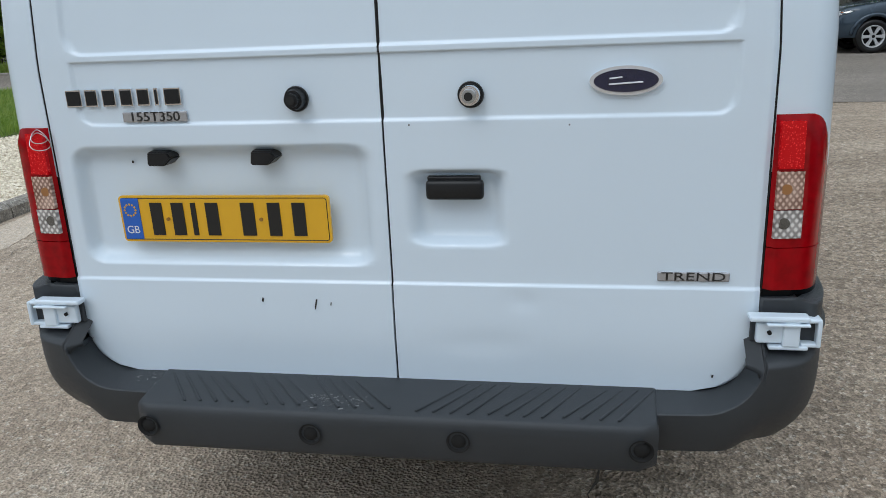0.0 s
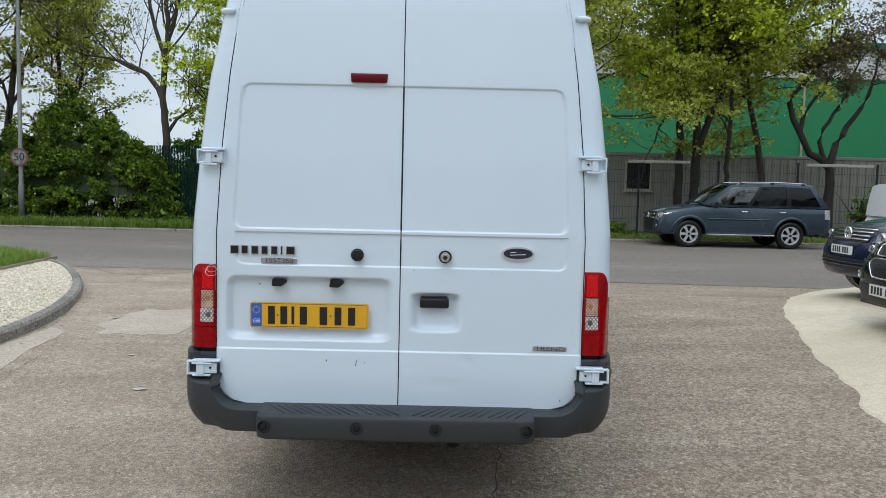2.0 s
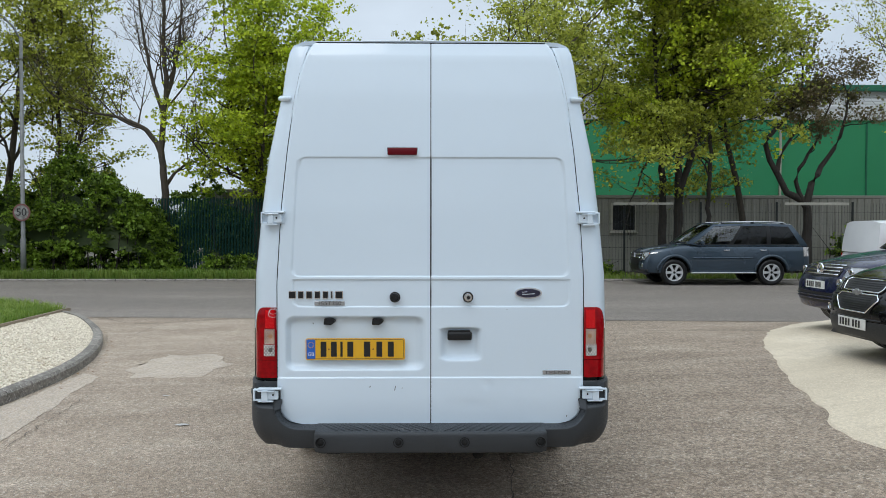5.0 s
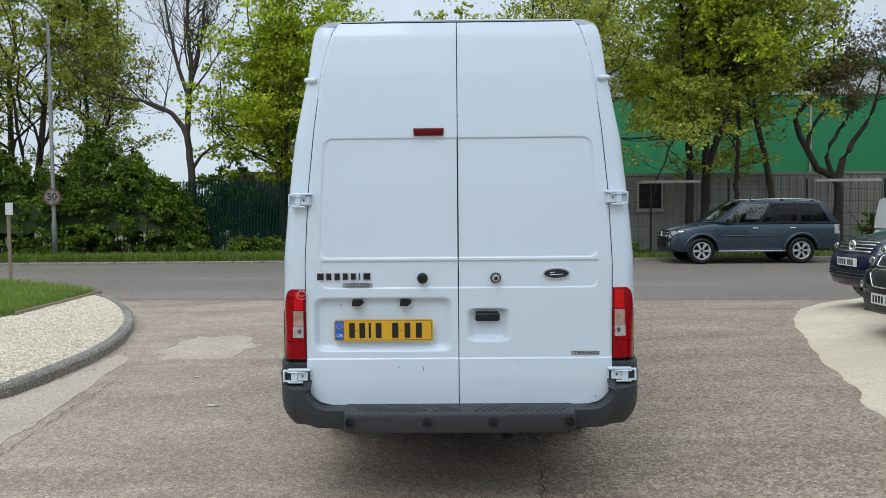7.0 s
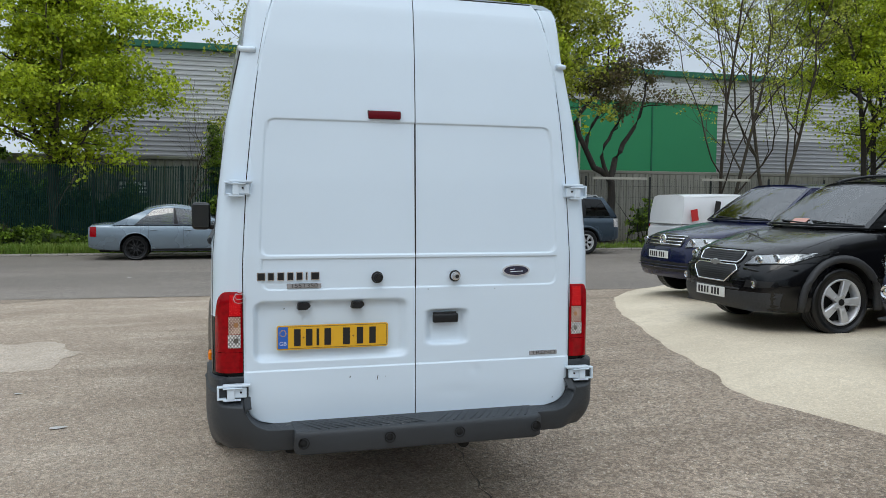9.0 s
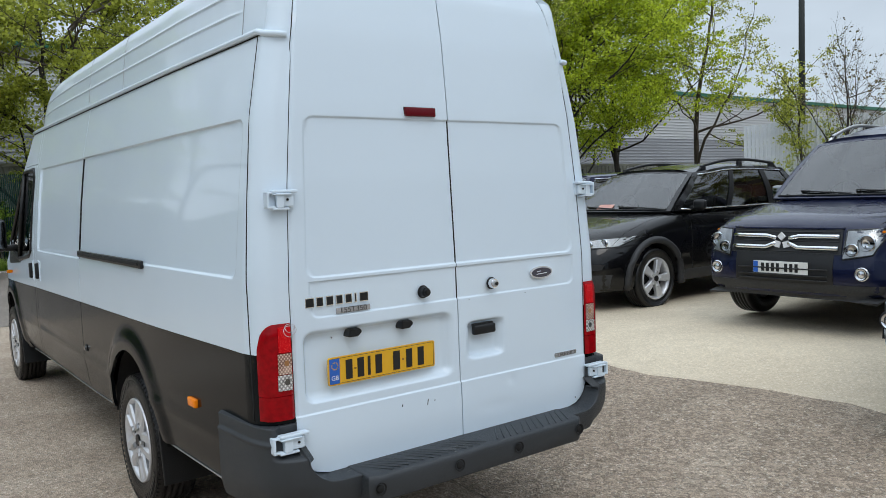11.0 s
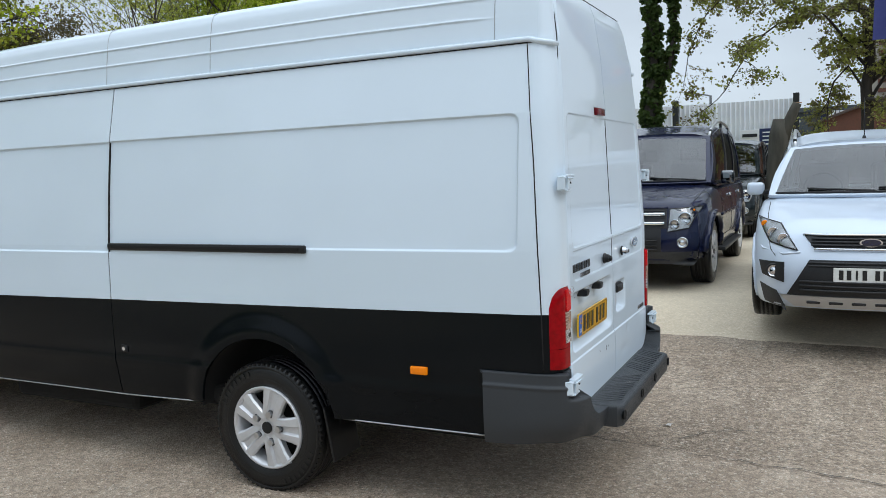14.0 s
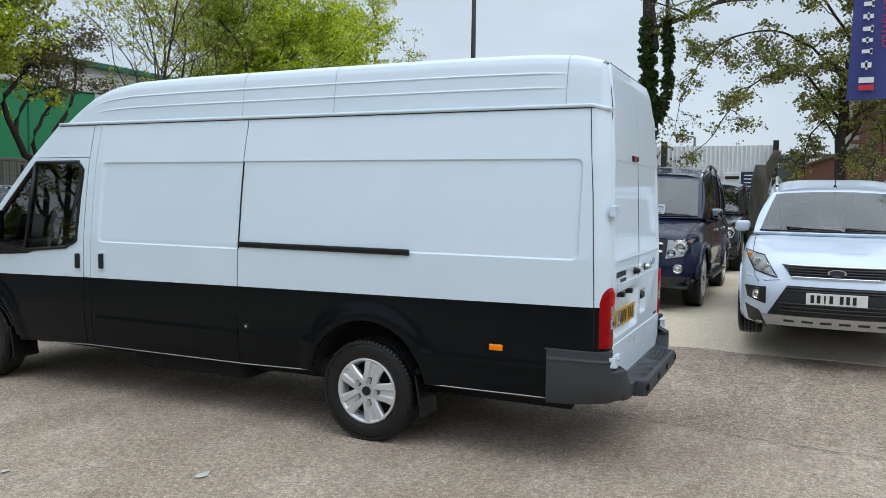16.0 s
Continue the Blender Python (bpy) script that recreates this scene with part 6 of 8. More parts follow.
    link("steering_wheel", v, f, SEAT, root, "dark steering wheel")

    # seams and handles
    for sd in (-1, 1):
        for u in (0.10, 0.37, 0.67 if len(wins) > 1 else None):
            if u is None or panel:
                continue
            s_top = -side_pt(sd, u, 0)[1]
            z0, z1 = bottom(s_top) + 0.16, belt - 0.03
            pts = [flank(sd, s_top, z, -0.001) for z in np.linspace(z0, z1, 9) if not in_arch(s_top, z, 1.06)]
            if len(pts) > 1:
                v, f = tube(pts, 0.0045, 5)
                link("door_seam", v, f, DARK, root)
        for u in (0.335, 0.63):
            s_h = -side_pt(sd, u, 0)[1]
            if not panel:
                b = box(0.035, 0.17, 0.035, flank(sd, s_h, belt - 0.13, 0.012), 0.010, seg=3)
                part("door_handle", b, CHROME if spec.get("handles") else paint, root, smooth=True)
        # mirror
        mr = new("wing_mirror")
        mr.parent = root
        base = Vector(side_pt(sd, 0.13, 0.04))
        tall = spec.get("mirror_h", 0.125)
        c = base + Vector((sd * 0.115, 0.02, tall / 2))
        part("housing", box(0.165, 0.085, tall, c, 0.036, seg=4), spec.get("mirror", paint), mr, smooth=True)
        part("mirror_glass", box(0.13, 0.006, tall - 0.03, c + Vector((0, -0.044, 0)), 0.002), CHROME, mr)
        part("arm", box(0.10, 0.06, 0.05, base + Vector((sd * 0.04, 0.02, 0.025)), 0.015), BLACK_PLASTIC, mr)
        # rear lamp
        sheet("tail_lamp", np.linspace(0, 1, 4), np.linspace(0, 1, 5), lambda u, v: flank(sd, L - 0.20 + 0.16 * u, belt - 0.30 + 0.26 * v, 0.010), spec.get("tail", RED_LENS), root, "clear tail lamp" if spec.get("tail") else "red tail lamp", thick=0.02, flip=sd > 0)
        if spec.get("rails"):
            pts = [Vector(side_pt(sd, u, 1.0)) + Vector((-sd * 0.04, 0, 0.055 + (0.03 * math.sin(math.pi * (u - 0.08) / 0.86) if spec["rails"] == 2 else 0) - (0.06 if u < 0.1 or u > 0.92 else 0))) for u in np.linspace(0.07, 0.95, 18)]
            v, f = tube(pts, 0.019, 8)
            rr = link("roof_rail", v, f, SILVER if spec.get("rail_silver", True) else BLACK_PLASTIC, root, "silver roof rail" if spec.get("rail_silver", True) else "black roof rail")
            for u in (0.12, 0.5, 0.88):
                p = Vector(side_pt(sd, u, 1.0))
                part("rail_foot", box(0.035, 0.10, 0.07, p + Vector((-sd * 0.04, 0, 0.03)), 0.01), BLACK_PLASTIC, rr)
    # bonnet shut line
    for sd in (-1, 1):
        pts = []
        for s in np.linspace(0.10, sA - 0.12, 14):
            x = plan(s) * 0.86
            hit = tree.ray_cast(Vector((sd * x, -s, 3)), Vector((0, 0, -1)))
            if hit[0]:
                pts.append(hit[0] + Vector((0, 0, -0.001)))
        v, f = tube(pts, 0.004, 5)
        link("bonnet_seam", v, f, DARK, root)
    # plate
    pz = spec["plate"]
    y = max(front(x, pz)[1] for x in (-0.25, 0, 0.25)) + 0.014
    if not spec.get("no_plate"):
        p = new("number_plate")
        p.parent, p.matrix_basis, p["label"] = root, pose(0, y, pz, 0, 0, 180), "white front number plate with dark bars"
        part("plate", box(0.52, 0.010, 0.111, (0, 0, 0), 0.003), PLATE_WHITE, p)
        x0 = -0.205
        if spec.get("euro"):
            part("plate_band", box(0.045, 0.004, 0.103, (-0.234, -0.0055, 0)), PLATE_BLUE, p, "blue band")
            x0 = -0.165
        sp = (0.205 - x0) / 7.6
        bars([(x0 + sp * (k + (0.6 if k > 3 else 0)), sp * (0.26 if k == spec.get("one", 9) else 0.58)) for k in range(7)], 0.075, INK, p, pose(0, -0.0065, 0))
    spec["front_of"](root, patch, front, paint)
    return root


def lamp_unit(root, patch, front, quad, eyes, amber=None, lens_out=0.022):
    """Headlamps: bright bowls with round reflectors under a clear cover."""
    bowls = patch("headlamp", quad, LAMP_BOWL, 0.006, (10, 7), label="clear headlamp", bulge=0.02)
    for sd, ob in zip((1, -1), bowls):
        for x, z, rr in eyes:
            p = Vector(front(sd * x, z, 0.012))
            v, f = lathe([(0.020, 0.0), (0.016, rr * 0.45), (0.024, rr * 0.50), (0.004, rr * 0.80), (0.022, rr), (0.0, rr * 1.05)], 22, "Z")
            link("reflector", [(a, b, c) for a, b, c in v], f, CHROME, ob, m=Matrix.Translation(p) @ pose(0, 0, 0, -90, 0, 0))
        if amber:
            x, z, rr = amber
            part("indicator", rod(rr, rr * 0.8, 0.02, Vector(front(sd * x, z, 0.014)), "Y", 16), AMBER, ob, "amber indicator", smooth=True)
    a, b, c, d = [Vector(q) for q in quad]
    for ob, cover in zip(bowls, patch("lamp_cover", quad, LAMP_GLASS, lens_out, (10, 7), label="clear lamp cover", bulge=0.02, thick=0.0)):
        cover.parent = ob
    for sd, ob in zip((1, -1), bowls):
        ring = []
        for s0, s1 in ((a, b), (b, c), (c, d), (d, a)):
            for k in np.linspace(0, 1, 6)[:-1]:
                p = s0.lerp(s1, k)
                ring.append(front(sd * p.x, p.y, 0.012))
        v, f = tube(ring + ring[:2], 0.007, 5, caps=False)
        link("lamp_edge", v, f, BLACK_PLASTIC, ob)


def fog_lamp(root, front, x, z, rr=0.045, ring=None):
    for sd in (-1, 1):
        p = Vector(front(sd * x, z, 0.004))
        v, f = lathe([(0.0, rr * 1.45), (0.016, rr * 1.3), (0.006, rr * 1.12)], 22, "Z")
        o = link("fog_lamp", v, f, ring or GRILLE, root, "round fog lamp", m=Matrix.Translation(p) @ pose(0, 0, 0, -90, 0, 0))
        v, f = lathe([(0.018, 0.0), (0.014, rr * 0.5), (0.004, rr * 0.85), (0.014, rr * 1.1)], 22, "Z")
        link("reflector", v, f, CHROME, o)


def slats(root, front, x0, x1, zs, half, mat, name="grille_bar", out=0.022, label=""):
    for z in zs:
        v, f = tube([front(x, z, out) for x in np.linspace(x0, x1, 11)], half, 6)
        link(name, v, f, mat, root, label)


def front_suv_a(root, patch, front, paint):
    """Two chrome bars, squarish lamps, dark lower bumper."""
    patch("lower_bumper", ((-0.80, 0.33), (0.80, 0.33), (0.83, 0.47), (-0.83, 0.47)), DUSTY_PLASTIC, 0.010, (17, 5), mirror=False, label="dark lower bumper")
    patch("bumper_middle", ((-0.46, 0.44), (0.46, 0.44), (0.46, 0.735), (-0.46, 0.735)), GRILLE, 0.008, (13, 5), mirror=False, label="dark bumper middle")
    patch("grille", ((-0.52, 0.735), (0.52, 0.735), (0.51, 0.95), (-0.51, 0.95)), GRILLE, 0.012, (13, 6), mirror=False, label="black grille")
    slats(root, front, -0.49, 0.49, (0.755, 0.80, 0.845, 0.925), 0.005, DUSTY_PLASTIC, "grille_rib", 0.016)
    for z, tip in ((0.888, 0.868), (0.788, 0.826)):
        for sd in (-1, 1):
            v, f = tube([front(sd * x, z + (tip - z) * max(0.0, 1 - (x - 0.06) / 0.09), 0.024) for x in (0.06, 0.09, 0.12, 0.15, 0.22, 0.29, 0.36, 0.43, 0.495)], 0.022, 8)
            link("grille_bar", v, f, CHROME, root, "chrome grille bar")
    slats(root, front, -0.52, 0.52, (0.958,), 0.014, paint, "bonnet_lip", 0.008)
    b = bmesh.new()
    y = front(0, 0.85)[1] + 0.040
    for a in (90, 210, 330):
        t = math.radians(a)
        b = box(0.054, 0.014, 0.054, (0.048 * math.cos(t), y, 0.838 + 0.048 * math.sin(t)), turn=pose(0, 0, 0, 0, -a + 45, 0), bm=b)
    part("badge", b, WHITE_MARK, root, "bright badge of three plain lozenges")
    lamp_unit(root, patch, front, ((0.530, 0.695), (0.755, 0.735), (0.845, 0.955), (0.545, 0.945)), ((0.600, 0.775, 0.055), (0.705, 0.835, 0.072)), (0.785, 0.925, 0.012))
    fog_lamp(root, front, 0.685, 0.575, 0.042, CHROME)
    slats(root, front, -0.42, 0.42, (0.50, 0.54, 0.60), 0.007, GRILLE)


def ring_on(front, pts, out, n=7):
    """Places round a closed outline laid on the front."""
    line = []
    for p, q in zip(pts, pts[1:] + pts[:1]):
        line += [front(p[0] + (q[0] - p[0]) * k, p[1] + (q[1] - p[1]) * k, out) for k in np.linspace(0, 1, n)[:-1]]
    return line + line[:2]


def front_suv_b(root, patch, front, paint):
    """Split grille with bright edges, wide swept lamps, fog lamps in dark slots, grey lower bumper."""
    patch("lower_bumper", ((-0.76, 0.25), (0.76, 0.25), (0.80, 0.455), (-0.80, 0.455)), DUSTY_PLASTIC, 0.012, (21, 6), mirror=False, label="dark grey lower bumper")
    for z0, z1, w0, w1, c in ((0.755, 0.875, 0.355, 0.375, 0.03), (0.545, 0.728, 0.29, 0.385, 0.05)):
        patch("grille", ((-w0, z0), (w0, z0), (w1, z1), (-w1, z1)), GRILLE, 0.010, (15, 6), mirror=False, label="black mesh grille")
        outline = [(-w0 + c, z0), (w0 - c, z0), (w0 + 0.004, z0 + c), (w1, z1 - c), (w1 - c, z1), (-w1 + c, z1), (-w1, z1 - c), (-w0 - 0.004, z0 + c)]
        v, f = tube(ring_on(front, outline, 0.016), 0.009, 6, caps=False)
        link("grille_edge", v, f, CHROME, root, "chrome grille edge")
        for z in np.arange(z0 + 0.022, z1 - 0.008, 0.022):
            slats(root, front, -w0 + 0.01, w0 - 0.01, (z,), 0.003, DUSTY_PLASTIC, out=0.014)
    b = box(0.17, 0.018, 0.036, Vector(front(0, 0.742, 0.026)), 0.006, turn=pose(0, 0, 0, 0, 4, 0))
    part("badge", box(0.062, 0.02, 0.068, Vector(front(0, 0.742, 0.028)), 0.008, bm=b), SILVER, root, "plain silver badge")
    slats(root, front, -0.40, 0.40, (0.890,), 0.010, paint, "bonnet_lip", 0.010)
    lamp_unit(root, patch, front, ((0.445, 0.745), (0.80, 0.770), (0.895, 0.885), (0.50, 0.845)), ((0.585, 0.795, 0.044), (0.70, 0.812, 0.046)))
    for sd in (-1, 1):
        v, f = tube([front(sd * x, z, 0.010) for x, z in ((0.44, 0.735), (0.60, 0.742), (0.80, 0.760), (0.88, 0.785))], 0.008, 6)
        link("lamp_brow", v, f, paint, root)
        v, f = tube([front(sd * x, z, 0.006) for x, z in ((0.45, 0.70), (0.62, 0.685), (0.84, 0.70))], 0.012, 6)
        link("bumper_crease", v, f, paint, root)
    patch("fog_recess", ((0.50, 0.500), (0.74, 0.515), (0.76, 0.575), (0.53, 0.585)), GRILLE, 0.006, (8, 4), label="black fog-lamp slot")
    fog_lamp(root, front, 0.62, 0.542, 0.034, GRILLE)
    slats(root, front, -0.44, 0.44, (0.475,), 0.012, GRILLE, "bumper_slot", 0.002)


def front_suv_c(root, patch, front, paint):
    """Chrome slatted grille with a round badge, slim lamps."""
    patch("grille", ((-0.42, 0.76), (0.42, 0.76), (0.50, 0.93), (-0.50, 0.93)), GRILLE, 0.010, (13, 5), mirror=False, label="slatted grille")
    slats(root, front, -0.44, 0.44, (0.79, 0.835, 0.88, 0.915), 0.011, CHROME, label="chrome slat")
    v, f = lathe([(0.0, 0.085), (0.02, 0.085), (0.02, 0.070), (0.0, 0.070)], 30, "Z")
    o = link("badge", v, f, CHROME, root, "plain round chrome badge", m=Matrix.Translation(front(0, 0.85, 0.03)) @ pose(0, 0, 0, -90, 0, 0))
    part("badge_stroke", box(0.10, 0.10, 0.012, (0, 0, 0.01), turn=pose(0, 0, 0, 0, 0, 45), taper=(0.4, 0.4)), CHROME, o)
    lamp_unit(root, patch, front, ((0.53, 0.76), (0.80, 0.78), (0.87, 0.895), (0.54, 0.89)), ((0.62, 0.825, 0.050), (0.74, 0.84, 0.04)))
    patch("lower_grille", ((-0.72, 0.40), (0.72, 0.40), (0.76, 0.54), (-0.76, 0.54)), GRILLE, 0.008, (15, 4), mirror=False, label="black lower intake")
    slats(root, front, -0.7, 0.7, (0.45, 0.49), 0.008, paint)


def front_suv_d(root, patch, front, paint):
    """Oval badge on a slim upper grille, big dark lower mouth, silver skid plate."""
    patch("grille", ((-0.40, 0.755), (0.40, 0.755), (0.47, 0.845), (-0.47, 0.845)), GRILLE, 0.008, (15, 5), mirror=False, label="slim black grille")
    slats(root, front, -0.42, 0.42, (0.778, 0.802, 0.826), 0.007, DUSTY_PLASTIC)
    slats(root, front, -0.48, 0.48, (0.856,), 0.012, CHROME, label="chrome strip")
    slats(root, front, -0.40, 0.40, (0.748,), 0.009, CHROME, label="chrome strip")
    for nm_, mat, o, a, c in (("oval_badge", CHROME, 0.030, 0.080, 0.034), ("oval", OVAL_BLUE, 0.036, 0.068, 0.026)):
        bm = rod(1, 1, 0.014, (0, 0, 0), "Y", 30)
        bmesh.ops.transform(bm, matrix=Matrix.Translation(front(0, 0.80, o)) @ Matrix.Diagonal((a, 1, c, 1)), verts=bm.verts)
        if nm_ == "oval_badge":
            bd = part(nm_, bm, mat, root, "chrome-edged blue oval badge", smooth=True)
        else:
            part(nm_, bm, mat, bd, smooth=True)
    lamp_unit(root, patch, front, ((0.52, 0.735), (0.74, 0.785), (0.865, 0.965), (0.66, 0.93)), ((0.635, 0.815, 0.046), (0.72, 0.855, 0.048)), (0.80, 0.915, 0.030))
    patch("lower_mouth", ((-0.60, 0.375), (0.60, 0.375), (0.43, 0.665), (-0.43, 0.665)), GRILLE, 0.010, (17, 7), mirror=False, label="black lower intake")
    slats(root, front, -0.50, 0.50, (0.425, 0.46, 0.495), 0.008, DUSTY_PLASTIC)
    slats(root, front, -0.44, 0.44, (0.62, 0.645), 0.008, DUSTY_PLASTIC)
    patch("skid_plate", ((-0.54, 0.285), (0.54, 0.285), (0.66, 0.375), (-0.66, 0.375)), SILVER, 0.022, (17, 4), mirror=False, label="silver skid plate with slots")
    for x in (-0.40, -0.24, -0.08, 0.08, 0.24, 0.40):
        part("skid_slot", box(0.10, 0.012, 0.022, Vector(front(x, 0.325, 0.024)), 0.006), GRILLE, root)
    patch("fog_recess", ((0.62, 0.475), (0.80, 0.515), (0.83, 0.625), (0.62, 0.64)), GRILLE, 0.006, (8, 6), label="black fog-lamp recess")
    fog_lamp(root, front, 0.70, 0.56, 0.042, DUSTY_PLASTIC)
    patch("lower_bumper", ((0.60, 0.25), (0.78, 0.28), (0.82, 0.44), (0.68, 0.40)), DUSTY_PLASTIC, 0.008, (9, 5), label="dark lower bumper")
    for sd in (-1, 1):
        v, f = tube([front(sd * x, z, 0.004) for x, z in ((0.50, 0.72), (0.62, 0.70), (0.80, 0.725), (0.88, 0.79))], 0.010, 6)
        link("bumper_crease", v, f, paint, root)


def front_plain(root, patch, front, paint):
    patch("grille", ((-0.30, 0.55), (0.30, 0.55), (0.38, 0.72), (-0.38, 0.72)), GRILLE, 0.008, (9, 4), mirror=False, label="black grille")
    lamp_unit(root, patch, front, ((0.46, 0.60), (0.72, 0.62), (0.78, 0.74), (0.48, 0.72)), ((0.56, 0.665, 0.045), (0.66, 0.68, 0.045)))


OFFROAD = dict(L=4.86, W=1.85, H=1.86, r=0.375, fo=0.92, wb=2.80, belt=1.14, sA=1.30, sB=2.10, sC=4.36, sD=4.80, nose=0.97, hoodf=1.07, hoodb=1.19, low=0.34, plate=0.63, tumble=0.82, rub=0.80, tail=CLEAR_LENS, bow=0.13, rake=0.10,
               snub=0.80, spokes=6, rim=0.245, spoke_w=0.085, rails=1, step=1, front_of=front_suv_a, handles=True, windows=((0.05, 0.36), (0.385, 0.67), (0.70, 0.94)), tint=True, gap=0.07)
KERB_RISE = 0.24
SLATE, NAVY = car_paint("slate_blue_paint", (0.046, 0.068, 0.092)), car_paint("navy_paint", (0.007, 0.011, 0.040), 0.15)
car(dict(OFFROAD, H=1.82, paint=SLATE, clad=SLATE, label="slate-blue off-road estate car parked beside the far kerb", no_plate=True), pose(6.08, 18.98, 0, 0, 0, 90))
car(dict(OFFROAD, H=1.97, brow=0.12, sB=2.05, plate=0.605, rails=2, paint=NAVY, clad=NAVY, label="navy off-road estate car with chrome grille bars, nose-in row", lift=0.02, euro=True, one=9, bright=False, step=2, mirror=DIM_MIRROR, mirror_h=0.17), pose(4.55, 1.08, KERB_RISE + 0.02, 0, 0, 90))
car(dict(L=4.64, W=1.85, H=1.73, r=0.360, fo=0.96, wb=2.707, belt=1.12, sA=1.36, sB=2.05, sC=4.15, sD=4.60, nose=0.86, hoodf=0.96, hoodb=1.13, low=0.24, plate=0.42, tumble=0.76, snub=0.70, bow=0.24, rake=0.17, spokes=5, spoke_w=0.105, rim=0.245,
         paper=1, brow=0.05, rails=2, rail_silver=False, clad=DUSTY_PLASTIC, front_of=front_suv_b, bright=True, paint=car_paint("black_car_paint", (0.003, 0.003, 0.0035), 0.0), mirror=BLACK_PLASTIC,
         label="black sport-utility car with grey arch mouldings", windows=((0.05, 0.36), (0.385, 0.68), (0.72, 0.93))), pose(4.45, 4.03, 0.19, 0, 0, 90))
car(dict(L=4.75, W=1.93, H=1.70, r=0.375, fo=0.88, wb=2.855, belt=1.10, sA=1.40, sB=2.10, sC=4.25, sD=4.70, nose=0.88, hoodf=0.97, hoodb=1.12, low=0.28, plate=0.64, tumble=0.76, snub=0.70, bow=0.22, rake=0.14, spokes=5,
         front_of=front_suv_c, bright=True, paint=car_paint("deep_blue_paint", (0.004, 0.007, 0.040), 0.1), label="deep blue sport-utility car with a slatted chrome grille"), pose(5.36, 6.66, 0.195, 0, 0, 90))
car(dict(L=4.44, W=1.842, H=1.74, r=0.360, fo=0.92, wb=2.69, belt=1.10, sA=1.30, sB=2.00, sC=3.95, sD=4.40, nose=0.86, hoodf=0.96, hoodb=1.12, low=0.24, plate=0.555, tumble=0.76, snub=0.68, bow=0.20, rake=0.16, spokes=5,
         lift=0.05, aerial=1, brow=0.09, rails=2, front_of=front_suv_d, one=2, paint=car_paint("pale_ice_paint", (0.62, 0.70, 0.80), 0.1, 0.25), label="pale ice-blue crossover car with silver roof rails"), pose(2.56, -1.35, KERB_RISE, 0, 0, 90))
car(dict(L=4.82, W=1.82, H=1.47, r=0.325, fo=0.82, wb=2.854, arc=0.10, belt=0.92, sA=1.40, sB=2.20, sC=3.40, sD=4.30, deck=0.98, nose=0.66, hoodf=0.74, hoodb=0.93, low=0.20, plate=0.45, tumble=0.72, snub=0.74, spokes=10, spoke_w=0.03, rim_mat=GRILLE, rim=0.24,
         front_of=front_plain, bright=False, no_plate=True, paint=car_paint("steel_grey_paint", (0.20, 0.25, 0.29), 0.5), label="steel-grey saloon car with black wheels beside the far kerb", windows=((0.05, 0.42), (0.445, 0.80))), pose(0.60, 18.95, 0, 0, 0, -90))
car(dict(OFFROAD, H=1.90, brow=0.06, paint=car_paint("dark_teal_paint", (0.010, 0.018, 0.022)), label="dark estate car parked behind the row", no_plate=True, rails=0, step=0), pose(10.6, 1.0, KERB_RISE, 0, 0, 90))
car(dict(OFFROAD, H=1.93, brow=0.08, paint=car_paint("steel_blue_paint", (0.035, 0.050, 0.095)), label="dark blue estate car parked behind the black one", no_plate=True, rails=0, step=0, aerial=1), pose(9.75, 3.50, KERB_RISE, 0, 0, 90))
small_van = car(dict(L=4.25, W=1.80, H=1.84, r=0.31, fo=0.80, wb=2.70, belt=1.05, sA=1.15, sB=1.75, sC=4.10, sD=4.20, nose=0.75, hoodf=0.85, hoodb=1.05, low=0.22, plate=0.45, tumble=0.86, snub=0.78, spokes=8, spoke_w=0.05,
         front_of=front_plain, no_plate=True, panel=True, category="van", paint=car_paint("small_van_white", (0.72, 0.73, 0.74), 0.0, 0.3), label="small white panel van parked beyond the dark cars", windows=((0.05, 0.26),)), pose(14.8, 15.0, 0, 0, 0, -90))
RED_MARK = material("red_vinyl", (0.50, 0.02, 0.02), 0.4)
part("emblem", box(0.006, 0.20, 0.30, (0.899, -3.88, 1.28), turn=pose(0, 0, 0, 10, 0, 0)), RED_MARK, small_van, "plain red emblem")
part("stripe", box(0.006, 0.16, 0.62, (0.899, -3.22, 1.34), turn=pose(0, 0, 0, -8, 0, 0)), INK, small_van, "dark slanting stripe")
part("stripe", box(0.006, 0.20, 0.14, (0.901, -3.20, 1.02)), RED_MARK, small_van, "red block under the stripe")
for k in range(4):
    part("bar", box(0.006, 0.10, 0.16, (0.899, -2.72 + 0.16 * k, 1.30)), INK, small_van, "dark bar of lettering")

# ---- trees and shrubs ----
BARK = material("grey_brown_bark", (0.085, 0.068, 0.050), 0.9, grain=14, grain_amount=0.8, color2=(0.04, 0.034, 0.026), bump=0.6, bump_scale=30, stretch=(1, 1, 0.25))
BARK_DARK = material("dark_bark", (0.045, 0.036, 0.030), 0.9, grain=14, grain_amount=0.8, color2=(0.02, 0.018, 0.015), bump=0.6, bump_scale=30, stretch=(1, 1, 0.25))
# tint pairs spread wide: they also imitate sky-lit leaves and dark gaps between
LEAF_MAPLE = leaf_material("bright_spring_leaves", (0.70, 0.79, 0.058), (0.19, 0.27, 0.022))
LEAF_OLIVE = leaf_material("olive_spring_leaves", (0.58, 0.61, 0.09), (0.17, 0.205, 0.03))
LEAF_RUST = leaf_material("rust_young_leaves", (0.20, 0.15, 0.08), (0.13, 0.13, 0.06))
LEAF_HEDGE = leaf_material("hedge_leaves", (0.27, 0.41, 0.045), (0.032, 0.062, 0.009))
